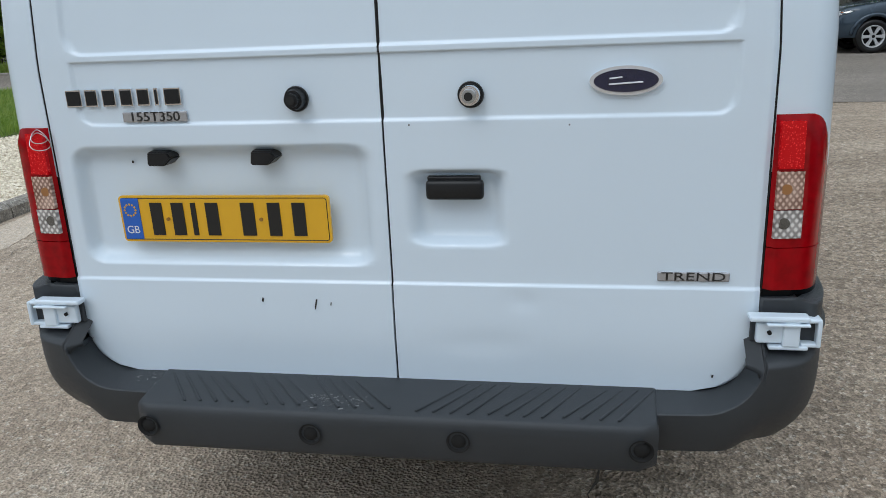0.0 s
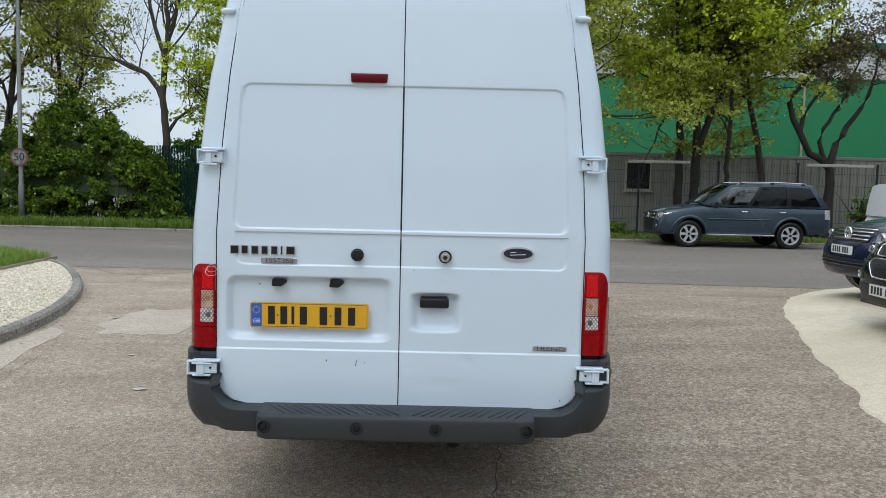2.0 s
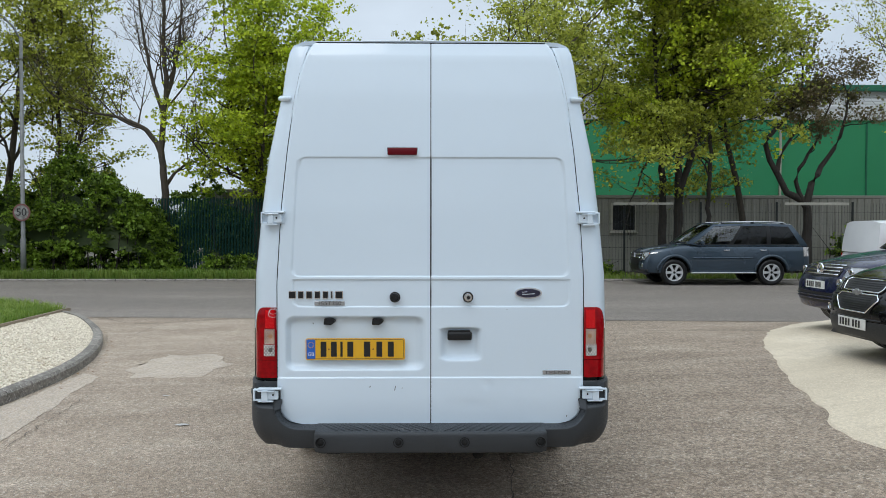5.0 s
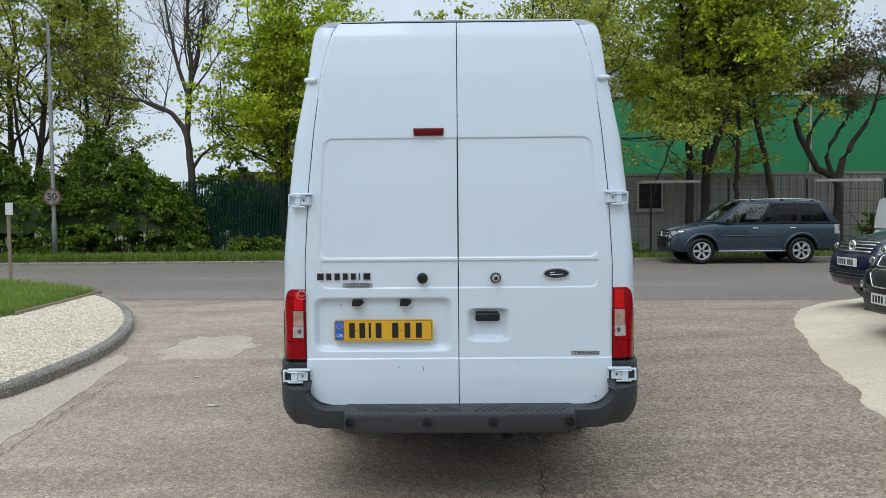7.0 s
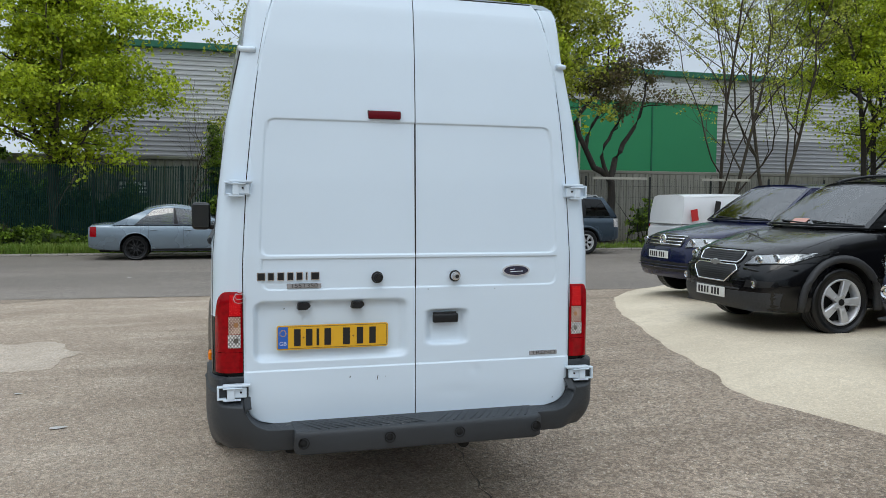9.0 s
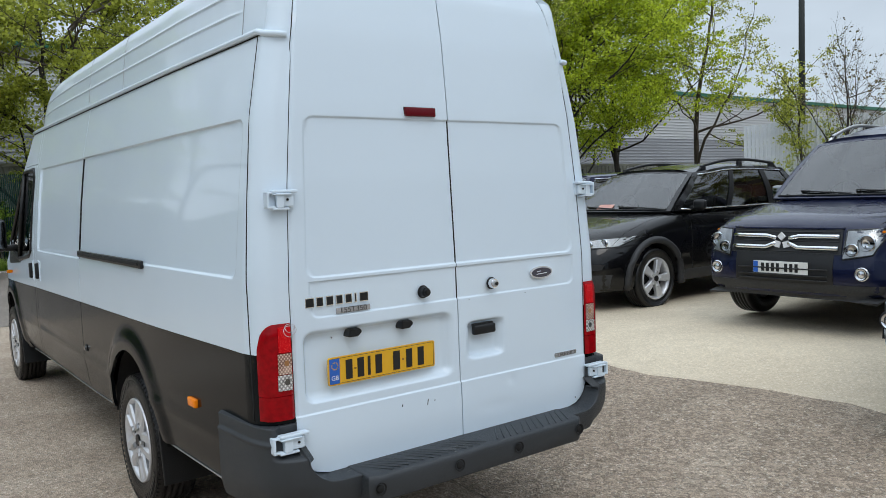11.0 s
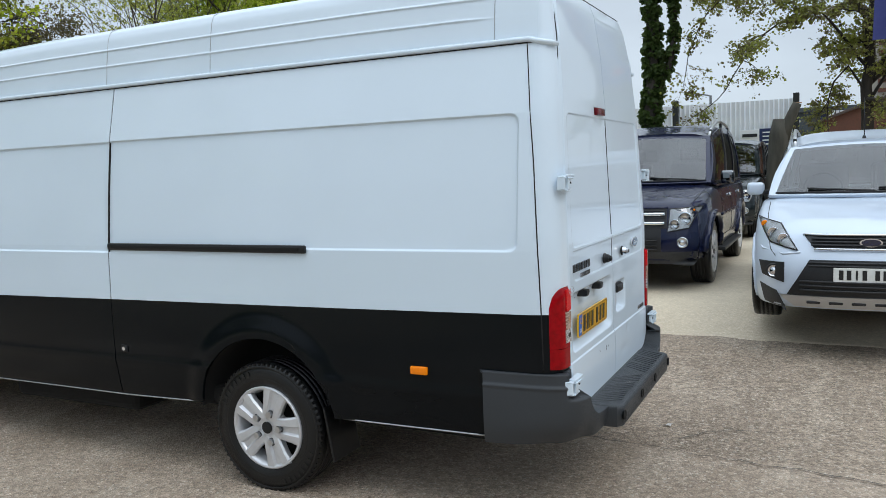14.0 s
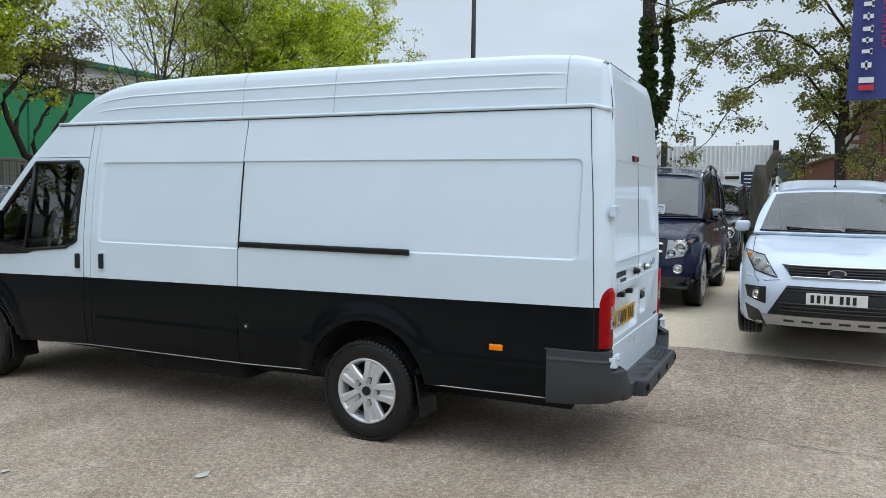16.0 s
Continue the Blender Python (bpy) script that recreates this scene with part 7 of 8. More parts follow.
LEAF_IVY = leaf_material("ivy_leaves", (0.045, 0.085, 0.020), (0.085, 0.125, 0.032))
LEAF_PALE = leaf_material("pale_cherry_leaves", (0.33, 0.37, 0.070), (0.14, 0.11, 0.065))


def leaf_cloud(centres, count, spread, size, seed, droop=0.3, clump=22, flat=0.22):
    """Points and faces of many small pointed leaves in flat, slightly tilted sprays round places."""
    g = np.random.default_rng(seed)
    c = np.asarray(centres, float)
    n = max(1, count // clump)
    mid = c[g.integers(0, len(c), n)] + g.normal(0, spread * 0.55, (n, 3)) * (1, 1, 0.6)
    up = g.normal(0, 0.38, (n, 3)) + (0, 0, 1)
    up /= np.linalg.norm(up, axis=1)[:, None]
    reach = spread * g.uniform(0.5, 1.25, n)
    k = g.integers(0, n, count)
    d = g.normal(0, 1, (count, 3))
    out = (d * up[k]).sum(1)[:, None]
    p = mid[k] + (d - out * (1 - flat) * up[k]) * reach[k][:, None] * 0.62
    p[:, 2] -= droop * 0.18 * ((p - mid[k])[:, :2] ** 2).sum(1) / np.maximum(reach[k], 0.02)
    nrm = up[k] * 0.8 + g.normal(0, 0.8, (count, 3))
    nrm /= np.linalg.norm(nrm, axis=1)[:, None]
    a = np.cross(nrm, g.normal(0, 1, (count, 3)))
    a /= np.linalg.norm(a, axis=1)[:, None] + 1e-9
    a[:, 2] -= droop * 0.5
    b = np.cross(nrm, a)
    s = (size * g.uniform(0.6, 1.35, count))[:, None]
    w = 0.42 * g.uniform(0.7, 1.3, count)[:, None]
    v = np.stack([p, p + a * s * 0.5 + b * s * w, p + a * s, p + a * s * 0.5 - b * s * w], 1).reshape(-1, 3)
    f = np.arange(count * 4).reshape(-1, 4)
    return v, f


def mesh_np(name, v, f, mat, parent=None, label="", smooth=False):
    me = bpy.data.meshes.new(name)
    me.vertices.add(len(v))
    me.vertices.foreach_set("co", np.asarray(v, np.float32).ravel())
    me.loops.add(f.size)
    me.loops.foreach_set("vertex_index", np.asarray(f, np.int32).ravel())
    me.polygons.add(len(f))
    me.polygons.foreach_set("loop_start", np.arange(0, f.size, f.shape[1], dtype=np.int32))
    me.update(calc_edges=True)
    me.materials.append(mat)
    ob = new(name, me)
    ob.parent = parent
    if label:
        ob["label"] = label
    return ob


def tree(label, at, seed, height=9.0, trunk=0.16, stems=1, leaves=14000, leaf=0.13, mat=None, bark=None, clear=2.0, spread=1.0, twist=0.25, up=0.35, spray=0.30, levels=4, lean=0.0, category="tree", fan=4, base=0.0, clump=22, limbs=None, per_m=2.2, reach=2.2, foot=0.0):
    """A branching trunk with limbs and twigs, and leaves in clumps at the twigs. limbs: main limbs as (bends, first and last radius, height from which they branch)."""
    r = random.Random(seed)
    verts, faces, tips = [], [], []

    def branch(p, d, length, rad, level):
        tw = twist * (0.35 if level == 0 else 1)
        n = 6 if level < 2 else 4
        pts, rads = [p], [rad]
        end = rad * (0.45 if level < levels - 1 else 0.25)
        for k in range(n):
            d = (d + Vector((r.gauss(0, tw), r.gauss(0, tw), r.gauss(0, tw * 0.6) + up * 0.22 * (1 if level else 0.5)))).normalized()
            p = p + d * (length / n)
            pts.append(p)
            rads.append(rad + (end - rad) * (k + 1) / n)
        k0 = len(verts)
        v, f = tube(pts, rads, 9 if level == 0 else 6 if level == 1 else 4, caps=False)
        verts.extend(v)
        faces.extend(tuple(i + k0 for i in q) for q in f)
        if level >= levels - 2:
            tips.extend(q for q in (pts[2:] if level == levels - 2 else pts[1:]) if q.z > foot)
        if level == levels - 1:
            return
        kids = fan + (2 if level == 0 else 0)
        for i in range(kids):
            t = (clear / length if level == 0 else 0.25) + (1 - (clear / length if level == 0 else 0.25)) * (i + r.uniform(0.1, 0.9)) / kids
            t = min(0.98, t)
            q = t * n
            a = int(min(q, n - 1))
            start = pts[a].lerp(pts[a + 1], q - a)
            ax = Vector((r.gauss(0, 1), r.gauss(0, 1), r.gauss(0.15, 0.4))).normalized()
            nd = (d * (0.55 if level else 0.65) + ax * spread).normalized()
            branch(start, nd, length * r.uniform(0.45, 0.68) * (1.15 - 0.45 * t if level == 0 else 1), rads[a] * r.uniform(0.45, 0.62), level + 1)
        branch(pts[-1], d, length * 0.5, end, level + 1)

    for bends, r0, r1, low in limbs or ():
        line = [q + Vector((r.gauss(0, 0.012), r.gauss(0, 0.03), 0)) for q in spline([Vector(b) for b in bends], 0.3)]
        rads = [r0 + (r1 - r0) * (i / (len(line) - 1)) ** 0.8 for i in range(len(line))]
        k0 = len(verts)
        v, f = tube(line, rads, 9, caps=False)
        verts.extend(v)
        faces.extend(tuple(i + k0 for i in q) for q in f)
        for i in range(1, len(line)):
            if line[i].z < low:
                continue
            d = (line[i] - line[i - 1]).normalized()
            if r.random() < per_m * 0.3:
                ax = Vector((r.gauss(0, 1), r.gauss(0, 1), r.gauss(0.1, 0.35))).normalized()
                branch(line[i], (d * 0.4 + ax * spread).normalized(), reach * r.uniform(0.5, 1.1) * (1.1 - 0.5 * i / len(line)), max(0.012, rads[i] * 0.45), max(1, levels - 3))
        branch(line[-1], (line[-1] - line[-2]).normalized(), reach * 0.9, r1, max(1, levels - 3))
    for s in range(0 if limbs else stems):
        a = 6.28 * s / max(1, stems) + r.random()
        off = Vector((math.cos(a), math.sin(a), 0)) * (0.25 if stems > 1 else 0)
        d = Vector((math.cos(a) * 0.14 * (stems > 1) + lean, math.sin(a) * 0.14 * (stems > 1), 1)).normalized()
        branch(off + Vector((0, 0, base - 0.1)), d, height * r.uniform(0.62, 0.72), trunk * (1 if stems == 1 else 0.75), 0)
    root = thing("tree", label, category, pose(*at))
    link("trunk", verts, faces, bark or BARK, root, "branching trunk and limbs")
    if leaves:
        v, f = leaf_cloud([tuple(p) for p in tips], leaves, spray, leaf, seed + 100, clump=clump)
        mesh_np("crown", v, f, mat or LEAF_MAPLE, root, "crown of small leaves")
    return root


tree("tall tree with loose olive spring leaves behind the hedge", (-15.8, 24.2, 0), 21, 12.5, 0.20, 2, 25000, 0.110, LEAF_OLIVE, clear=1.6, spray=0.34)
tree("slender tree with light spring leaves behind the hedge", (-13.3, 24.3, 0), 22, 11.5, 0.12, 1, 23000, 0.10, LEAF_OLIVE, clear=1.2, spray=0.32, limbs=(
    (((0, 0, -0.1), (0.05, 0, 3.0), (-0.05, 0, 6.0), (0.1, 0, 9.0), (0.05, 0, 11.0)), 0.13, 0.03, 2.0), (((0, 0, 3.0), (0.5, 0, 4.2), (1.0, 0, 6.0), (1.2, 0, 8.5)), 0.08, 0.02, 3.5)), per_m=3.4, reach=2.3)
tree("nearly bare forked tree with a few young leaves", (-9.05, 22.9, 0), 23, 12.5, 0.16, 1, 4200, 0.06, LEAF_RUST, clear=3.2, spray=0.07, twist=0.13, up=0.9, spread=0.7, levels=5, fan=4, clump=4, limbs=(
    (((0, 0, -0.1), (-0.02, 0, 2.8), (-0.14, 0, 4.3), (-0.06, 0.05, 5.4), (0.04, 0, 6.6), (-0.05, 0, 8.1), (0.1, 0, 10.5)), 0.17, 0.04, 5.6),
    (((-0.14, 0, 4.2), (-0.3, 0, 4.55), (-0.62, -0.1, 5.0), (-1.5, -0.2, 5.40), (-2.5, -0.3, 5.55)), 0.11, 0.025, 4.7), (((0.0, 0, 3.1), (0.32, 0, 3.55), (0.75, 0, 3.9), (0.95, 0.1, 4.7)), 0.07, 0.015, 3.5),
    (((0.04, 0, 6.3), (0.28, 0.1, 7.0), (0.5, 0.1, 8.5), (0.6, 0, 10.0)), 0.08, 0.025, 6.8), (((-0.06, 0, 5.5), (-0.5, 0.1, 6.9), (-0.8, 0.1, 8.5), (-0.9, 0, 10.0)), 0.08, 0.025, 6.2)), per_m=3.4, reach=2.4)
tree("bright green maple in full spring leaf", (-6.0, 23.2, 0), 24, 9.8, 0.20, 1, 60000, 0.105, LEAF_MAPLE, clear=0.8, spray=0.34, spread=1.15, fan=4, clump=26, up=0.12, foot=2.5, limbs=(
    (((0, 0, -0.1), (0.05, 0, 2.4), (0.1, 0, 4.5), (0.0, 0, 7.0), (0.1, 0, 9.4)), 0.20, 0.05, 2.7), (((0.06, 0, 2.4), (0.9, -0.2, 3.6), (1.7, -0.3, 5.0), (2.2, -0.3, 7.0)), 0.10, 0.03, 3.1),
    (((0.06, 0, 2.8), (-0.5, -0.3, 4.0), (-0.8, -0.3, 5.6), (-0.9, -0.2, 7.6)), 0.10, 0.03, 3.0), (((0.1, 0, 3.4), (0.4, -0.9, 4.4), (0.6, -1.2, 6.0)), 0.09, 0.03, 3.4)), per_m=3.0, reach=2.3)
tree("full olive-green tree hanging low behind the verge", (3.1, 24.4, 0), 38, 9.2, 0.17, 1, 42000, 0.085, LEAF_OLIVE, BARK_DARK, clear=1.0, spray=0.30, spread=0.80, up=0.15, fan=4, clump=20, foot=1.2)
tree("tall tree with yellow-green spring leaves", (4.2, 24.0, 0), 25, 11.0, 0.18, 2, 22000, 0.105, LEAF_OLIVE, clear=4.0, spray=0.32)
tree("straight dark-stemmed tree with olive-green spring leaves", (8.12, 23.0, 0), 26, 11.0, 0.17, 1, 29000, 0.115, LEAF_OLIVE, spray=0.40, spread=1.25, clump=28, up=0.08, foot=2.9, limbs=(
    (((0, 0, -0.1), (-0.01, 0, 2.9), (-0.05, 0, 4.6), (-0.15, 0, 5.8), (-0.3, 0, 8.0), (-0.4, 0.1, 10.5)), 0.17, 0.05, 3.7),), per_m=4.2, reach=3.9, bark=BARK_DARK)
tree("forked dark-stemmed tree with yellow-green leaves", (8.68, 23.1, 0), 27, 10.5, 0.17, 1, 33000, 0.115, LEAF_MAPLE, spray=0.40, spread=1.25, clump=28, up=0.08, foot=2.9, limbs=(
    (((0, 0, -0.1), (0, 0, 2.86), (0.03, 0, 4.6), (0.0, 0, 6.5), (-0.2, 0, 9.5)), 0.17, 0.05, 4.6), (((0.03, 0, 1.7), (0.10, 0, 3.05), (0.42, 0, 3.95), (0.75, 0, 5.14), (1.0, 0, 6.23), (1.05, 0, 8.3), (1.0, 0, 10.3)), 0.15, 0.04, 5.0)), per_m=3.8, reach=4.0, bark=BARK_DARK)
tree("thin dark-stemmed tree with olive-green leaves", (9.8, 23.0, 0), 36, 9.0, 0.09, 1, 16000, 0.110, LEAF_OLIVE, spray=0.36, spread=1.3, clump=26, up=0.0, foot=2.4, limbs=(
    (((0, 0, -0.1), (-0.08, 0, 2.6), (0.03, 0, 4.25), (-0.03, 0, 5.25), (0.2, 0, 7.5), (0.3, 0, 9.5)), 0.10, 0.035, 2.7),), per_m=4.2, reach=3.4, bark=BARK_DARK)
tree("tall tree with thin yellow-green spring leaves", (11.8, 24.6, 0), 37, 11.5, 0.14, 1, 13000, 0.105, LEAF_OLIVE, clear=5.0, spray=0.36, spread=1.1, foot=4.6, clump=24)
tree("gnarled dark tree with young rust-coloured leaves", (13.2, 23.0, 0), 28, 8.2, 0.20, 1, 9000, 0.085, LEAF_RUST, BARK_DARK, spray=0.26, twist=0.32, spread=0.9, clump=10, up=0.3, limbs=(
    (((0, 0, -0.1), (0.03, 0, 1.9), (-0.1, 0, 2.62), (-0.7, 0, 2.9), (-1.1, -0.1, 3.58), (-1.37, -0.1, 4.02), (-1.5, 0, 4.56), (-1.16, 0, 5.1), (-0.6, 0, 5.75), (-0.2, 0, 6.6)), 0.21, 0.04, 4.6),
    (((-0.05, 0, 2.4), (0.17, 0, 3.23), (0.7, 0, 4.1), (1.12, 0, 4.85), (1.4, 0, 6.0)), 0.14, 0.035, 4.4), (((-0.12, 0, 2.55), (-0.4, 0, 3.3), (-0.25, 0.1, 3.75), (0.47, 0.1, 4.86), (0.8, 0.1, 6.0)), 0.09, 0.025, 4.2),
    (((-1.12, -0.05, 3.6), (-0.83, 0, 4.45), (-0.3, 0, 5.2), (0.1, 0, 6.2)), 0.08, 0.02, 4.3)), per_m=2.4, reach=1.6)
tree("slender tree, only lightly in leaf", (18.4, 23.3, 0), 29, 13.5, 0.11, 2, 14000, 0.08, LEAF_OLIVE, clear=1.5, spray=0.22, spread=0.7, up=0.7, clump=10)
tree("slender tree, only lightly in leaf", (20.9, 23.6, 0), 30, 14.0, 0.12, 2, 16000, 0.08, LEAF_OLIVE, clear=2.0, spray=0.22, spread=0.7, up=0.7, clump=10)
tree("leafy green tree behind the parked cars", (25.6, 23.4, 0), 31, 13.0, 0.19, 2, 62000, 0.112, LEAF_MAPLE, clear=1.5, spray=0.38, bark=BARK_DARK)
tree("leafy green tree behind the parked cars", (29.6, 24.0, 0), 32, 14.5, 0.20, 2, 62000, 0.112, LEAF_MAPLE, clear=1.8, spray=0.38, bark=BARK_DARK)
tree("tall tree with thin spring leaves", (36.0, 24.0, 0), 33, 14.0, 0.18, 1, 26000, 0.09, LEAF_OLIVE, clear=2.0, spray=0.30)
tree("tall leafy tree at the end of the verge", (-21.5, 24.0, 0), 34, 12.0, 0.20, 2, 46000, 0.11, LEAF_OLIVE, clear=2.0, spray=0.36)
tree("bare thin sapling before the grey shed", (-2.1, 22.7, 0), 35, 4.6, 0.03, 1, 300, 0.06, LEAF_OLIVE, clear=1.0, spray=0.15, up=0.8, spread=0.5)


def hedge(name, label, seed, x0, x1, y0, y1, height, leaves, mat, leaf=0.10):
    """A mass of leaves over a ragged profile, with stems and a dark core sheet for the shade inside."""
    g = np.random.default_rng(seed)
    root = thing(name, label, "hedge")
    c = []
    n = int((x1 - x0) * 26)
    for _ in range(n):
        x, y = g.uniform(x0, x1), g.uniform(y0, y1)
        edge = min(1, (x - x0) / 0.6 + 0.25, (x1 - x) / 0.6 + 0.25)
        bulge = 0.55 + 0.45 * math.sin(math.pi * (y - y0) / (y1 - y0))
        h = height(x) * edge * bulge * (0.82 + 0.36 * noise.noise(Vector((x * 0.8, y, seed))))
        c += [(x, y, z * h) for z in (1.0, 0.93, g.uniform(0.1, 0.9), g.uniform(0.1, 0.9))]
    v, f = leaf_cloud(c, leaves, 0.16, leaf, seed)
    v[:, 2] = np.maximum(v[:, 2], 0.1)
    mesh_np("foliage", v, f, mat, root, "dense small leaves")
    sv, sf = [], []
    for k in range(int((x1 - x0) * 5)):
        x, y = g.uniform(x0, x1), g.uniform(y0 + 0.2, y1)
        h = height(x) * 0.8
        q = len(sv)
        a, b = tube([(x, y, 0), (x + g.normal(0, 0.15), y + g.normal(0, 0.1), h * 0.5), (x + g.normal(0, 0.3), y + g.normal(0, 0.2), h)], (0.025, 0.016, 0.006), 5, caps=False)
        sv += a
        sf += [tuple(i + q for i in t) for t in b]
    link("stem", sv, sf, BARK_DARK, root, "thin dark stems")
    # dark sheet standing in for the shade deep among the leaves
    core = sheet("shade_core", np.linspace(x0 + 0.4, x1 - 0.4, int((x1 - x0) * 4)), np.linspace(0, 1, 7),
                 lambda x, t: (x, y0 + 0.45 + (y1 - y0 - 0.6) * t, 0.05 + height(x) * 0.72 * math.sin(math.pi * (0.12 + 0.76 * t)) * (0.9 + 0.3 * noise.noise(Vector((x, t * 2, 3))))), LEAF_IVY, root, "dark sheet standing in for the shade inside the hedge")
    return root


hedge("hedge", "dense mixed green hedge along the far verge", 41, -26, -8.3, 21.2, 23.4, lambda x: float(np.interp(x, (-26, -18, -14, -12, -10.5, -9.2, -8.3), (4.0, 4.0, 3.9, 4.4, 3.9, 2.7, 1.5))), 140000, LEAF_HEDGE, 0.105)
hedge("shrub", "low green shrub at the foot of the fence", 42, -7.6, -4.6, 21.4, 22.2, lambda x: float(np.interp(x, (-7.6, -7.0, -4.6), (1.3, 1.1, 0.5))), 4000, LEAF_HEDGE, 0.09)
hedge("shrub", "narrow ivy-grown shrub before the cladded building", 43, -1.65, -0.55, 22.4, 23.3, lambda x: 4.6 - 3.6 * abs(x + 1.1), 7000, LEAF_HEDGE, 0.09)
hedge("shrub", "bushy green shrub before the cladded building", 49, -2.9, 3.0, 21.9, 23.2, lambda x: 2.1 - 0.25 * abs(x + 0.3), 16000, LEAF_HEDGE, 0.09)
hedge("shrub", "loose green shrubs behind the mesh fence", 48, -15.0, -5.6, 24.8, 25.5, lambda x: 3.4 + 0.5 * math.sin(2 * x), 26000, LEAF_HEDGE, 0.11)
# dark shrubs added in place of the tree shade on the shed wall
hedge("shrub", "added dark shrubs standing in for tree shade on the shed", 50, -7.8, -3.2, 23.4, 24.8, lambda x: 2.2 + 0.4 * math.sin(3 * x), 12000, LEAF_IVY, 0.10)
hedge("shrub", "low weeds and brambles by the fence", 44, 4.6, 6.2, 21.2, 21.9, lambda x: 0.7, 1500, LEAF_HEDGE, 0.08)
hedge("shrub", "brambles behind the parked cars", 45, 14.0, 34.0, 22.3, 23.6, lambda x: 1.6 + 0.5 * math.sin(x), 14000, LEAF_HEDGE, 0.12)

# ---- fences, sheds and the large building beyond the road ----
MESH_GREEN = material("dark_green_fence_paint", (0.007, 0.036, 0.030), 0.8, spec=0.1, grain=40)
POST_DARK = material("dark_fence_post", (0.012, 0.016, 0.015), 0.6, grain=40)
SHED = material("grey_buff_cladding", (0.30, 0.29, 0.25), 0.7, grain=3, grain_amount=0.6, color2=(0.21, 0.205, 0.175), stain=0.5, stretch=(1, 1, 0.3))
GREY_CLAD = material("grey_metal_cladding", (0.56, 0.565, 0.565), 0.5, metal=0.2, stain=0.12, color2=(0.48, 0.485, 0.485), stretch=(1, 1, 2))
GREY_CLAD_LOW = material("dark_grey_metal_cladding", (0.36, 0.365, 0.38), 0.5, metal=0.2, stain=0.12, color2=(0.24, 0.245, 0.26))
GREEN_CLAD = material("green_wall_cladding", (0.028, 0.27, 0.115), 0.6, stain=0.15, color2=(0.022, 0.22, 0.095))
GREEN_TRIM = material("green_eaves_trim", (0.010, 0.13, 0.07), 0.5, grain=3)
TIMBER_RAIL = material("pale_rail_paint", (0.42, 0.40, 0.34), 0.7, grain=12)


def wire_fence(name, label, x0, x1, y, height, mat, pitch, post_every, thick=0.006):
    """Upright wires between posts, with rails."""
    root = thing(name, label, "fence", kind="structure")
    v, f = [], []
    for x in np.arange(x0, x1, pitch):
        k = len(v)
        h = thick / 2
        v += [(x - h, y - h, 0.1), (x + h, y - h, 0.1), (x + h, y + h, 0.1), (x - h, y + h, 0.1), (x - h, y - h, height), (x + h, y - h, height), (x + h, y + h, height), (x - h, y + h, height)]
        f += [tuple(k + i for i in q) for q in ((0, 1, 5, 4), (1, 2, 6, 5), (2, 3, 7, 6), (3, 0, 4, 7))]
    for z in np.arange(0.2, height, 0.4):
        k = len(v)
        v += [(x0, y - 0.004, z - 0.004), (x1, y - 0.004, z - 0.004), (x1, y - 0.004, z + 0.004), (x0, y - 0.004, z + 0.004)]
        f += [(k, k + 1, k + 2, k + 3)]
    tagged(link("wires", v, f, mat, root, smooth=False), kind="stuff")
    base = None
    for x in np.arange(x0, x1 + 0.1, post_every):
        if base is None:
            base = part("post", box(0.06, 0.06, height, (0, 0, height / 2), 0.006, seg=1), POST_DARK, root, m=pose(x, y + 0.04, 0.05))
        else:
            o = base.copy()
            scene.collection.objects.link(o)
            o.matrix_basis = pose(x, y + 0.04, 0.05)
    return root


wire_fence("mesh_fence", "dark green wire mesh fence behind the verge", -9.9, 3.0, 22.4, 2.65, MESH_GREEN, 0.05, 2.6, 0.022)
wire_fence("post_fence", "wire fence with dark posts behind the verge", 4.0, 42.0, 22.2, 2.5, POST_DARK, 0.10, 2.6, 0.005)
for x0, x1 in ((6.2, 8.2), (12.0, 14.2), (16.5, 18.6)):
    tagged(part("fence_rail", box(x1 - x0, 0.05, 0.09, ((x0 + x1) / 2, 22.1, 2.48), 0.008), TIMBER_RAIL), "pale rail fixed along the top of the fence", "rail", "pale rails")


def ribbed(name, x0, x1, y, z0, z1, pitch, mat, parent, upright=False, deep=0.03, label="", toward=-1):
    """A sheet wall with pressed ribs, lying or upright."""
    prof = []
    a, b = (x0, x1) if upright else (z0, z1)
    t = a
    while t < b - 1e-6:
        prof += [(t, 0.0), (min(b, t + pitch * 0.55), 0.0), (min(b, t + pitch * 0.65), deep), (min(b, t + pitch * 0.90), deep)]
        t += pitch
    prof.append((b, 0.0))
    v, f = [], []
    for p, d in prof:
        yy = y + toward * d
        v += [(p, yy, z0), (p, yy, z1)] if upright else [(x0, yy, p), (x1, yy, p)]
    f = [(2 * i, 2 * i + 1, 2 * i + 3, 2 * i + 2) for i in range(len(prof) - 1)]
    return link(name, v, f, mat, parent, label, smooth=False)


shed = thing("storage_shed", "long low shed of upright ribbed buff-grey cladding", "shed")
ribbed("wall", 4.2, 40.0, 24.6, 0.05, 2.75, 0.28, SHED, shed, True, 0.035)
part("shed_roof", box(36.0, 3.0, 0.12, (22.1, 26.1, 2.82), 0.02), SHED, shed)
wn_ = new("window")
wn_.parent = shed
part("frame", box(0.95, 0.06, 1.05, (7.15, 24.55, 2.05), 0.01), TIMBER_RAIL, wn_)
part("pane", box(0.80, 0.03, 0.90, (7.15, 24.52, 2.05)), material("dim_pane", (0.012, 0.014, 0.015), 0.1), wn_, "dark window pane")
part("sill", box(1.05, 0.10, 0.05, (7.15, 24.50, 1.50), 0.008), TIMBER_RAIL, wn_)
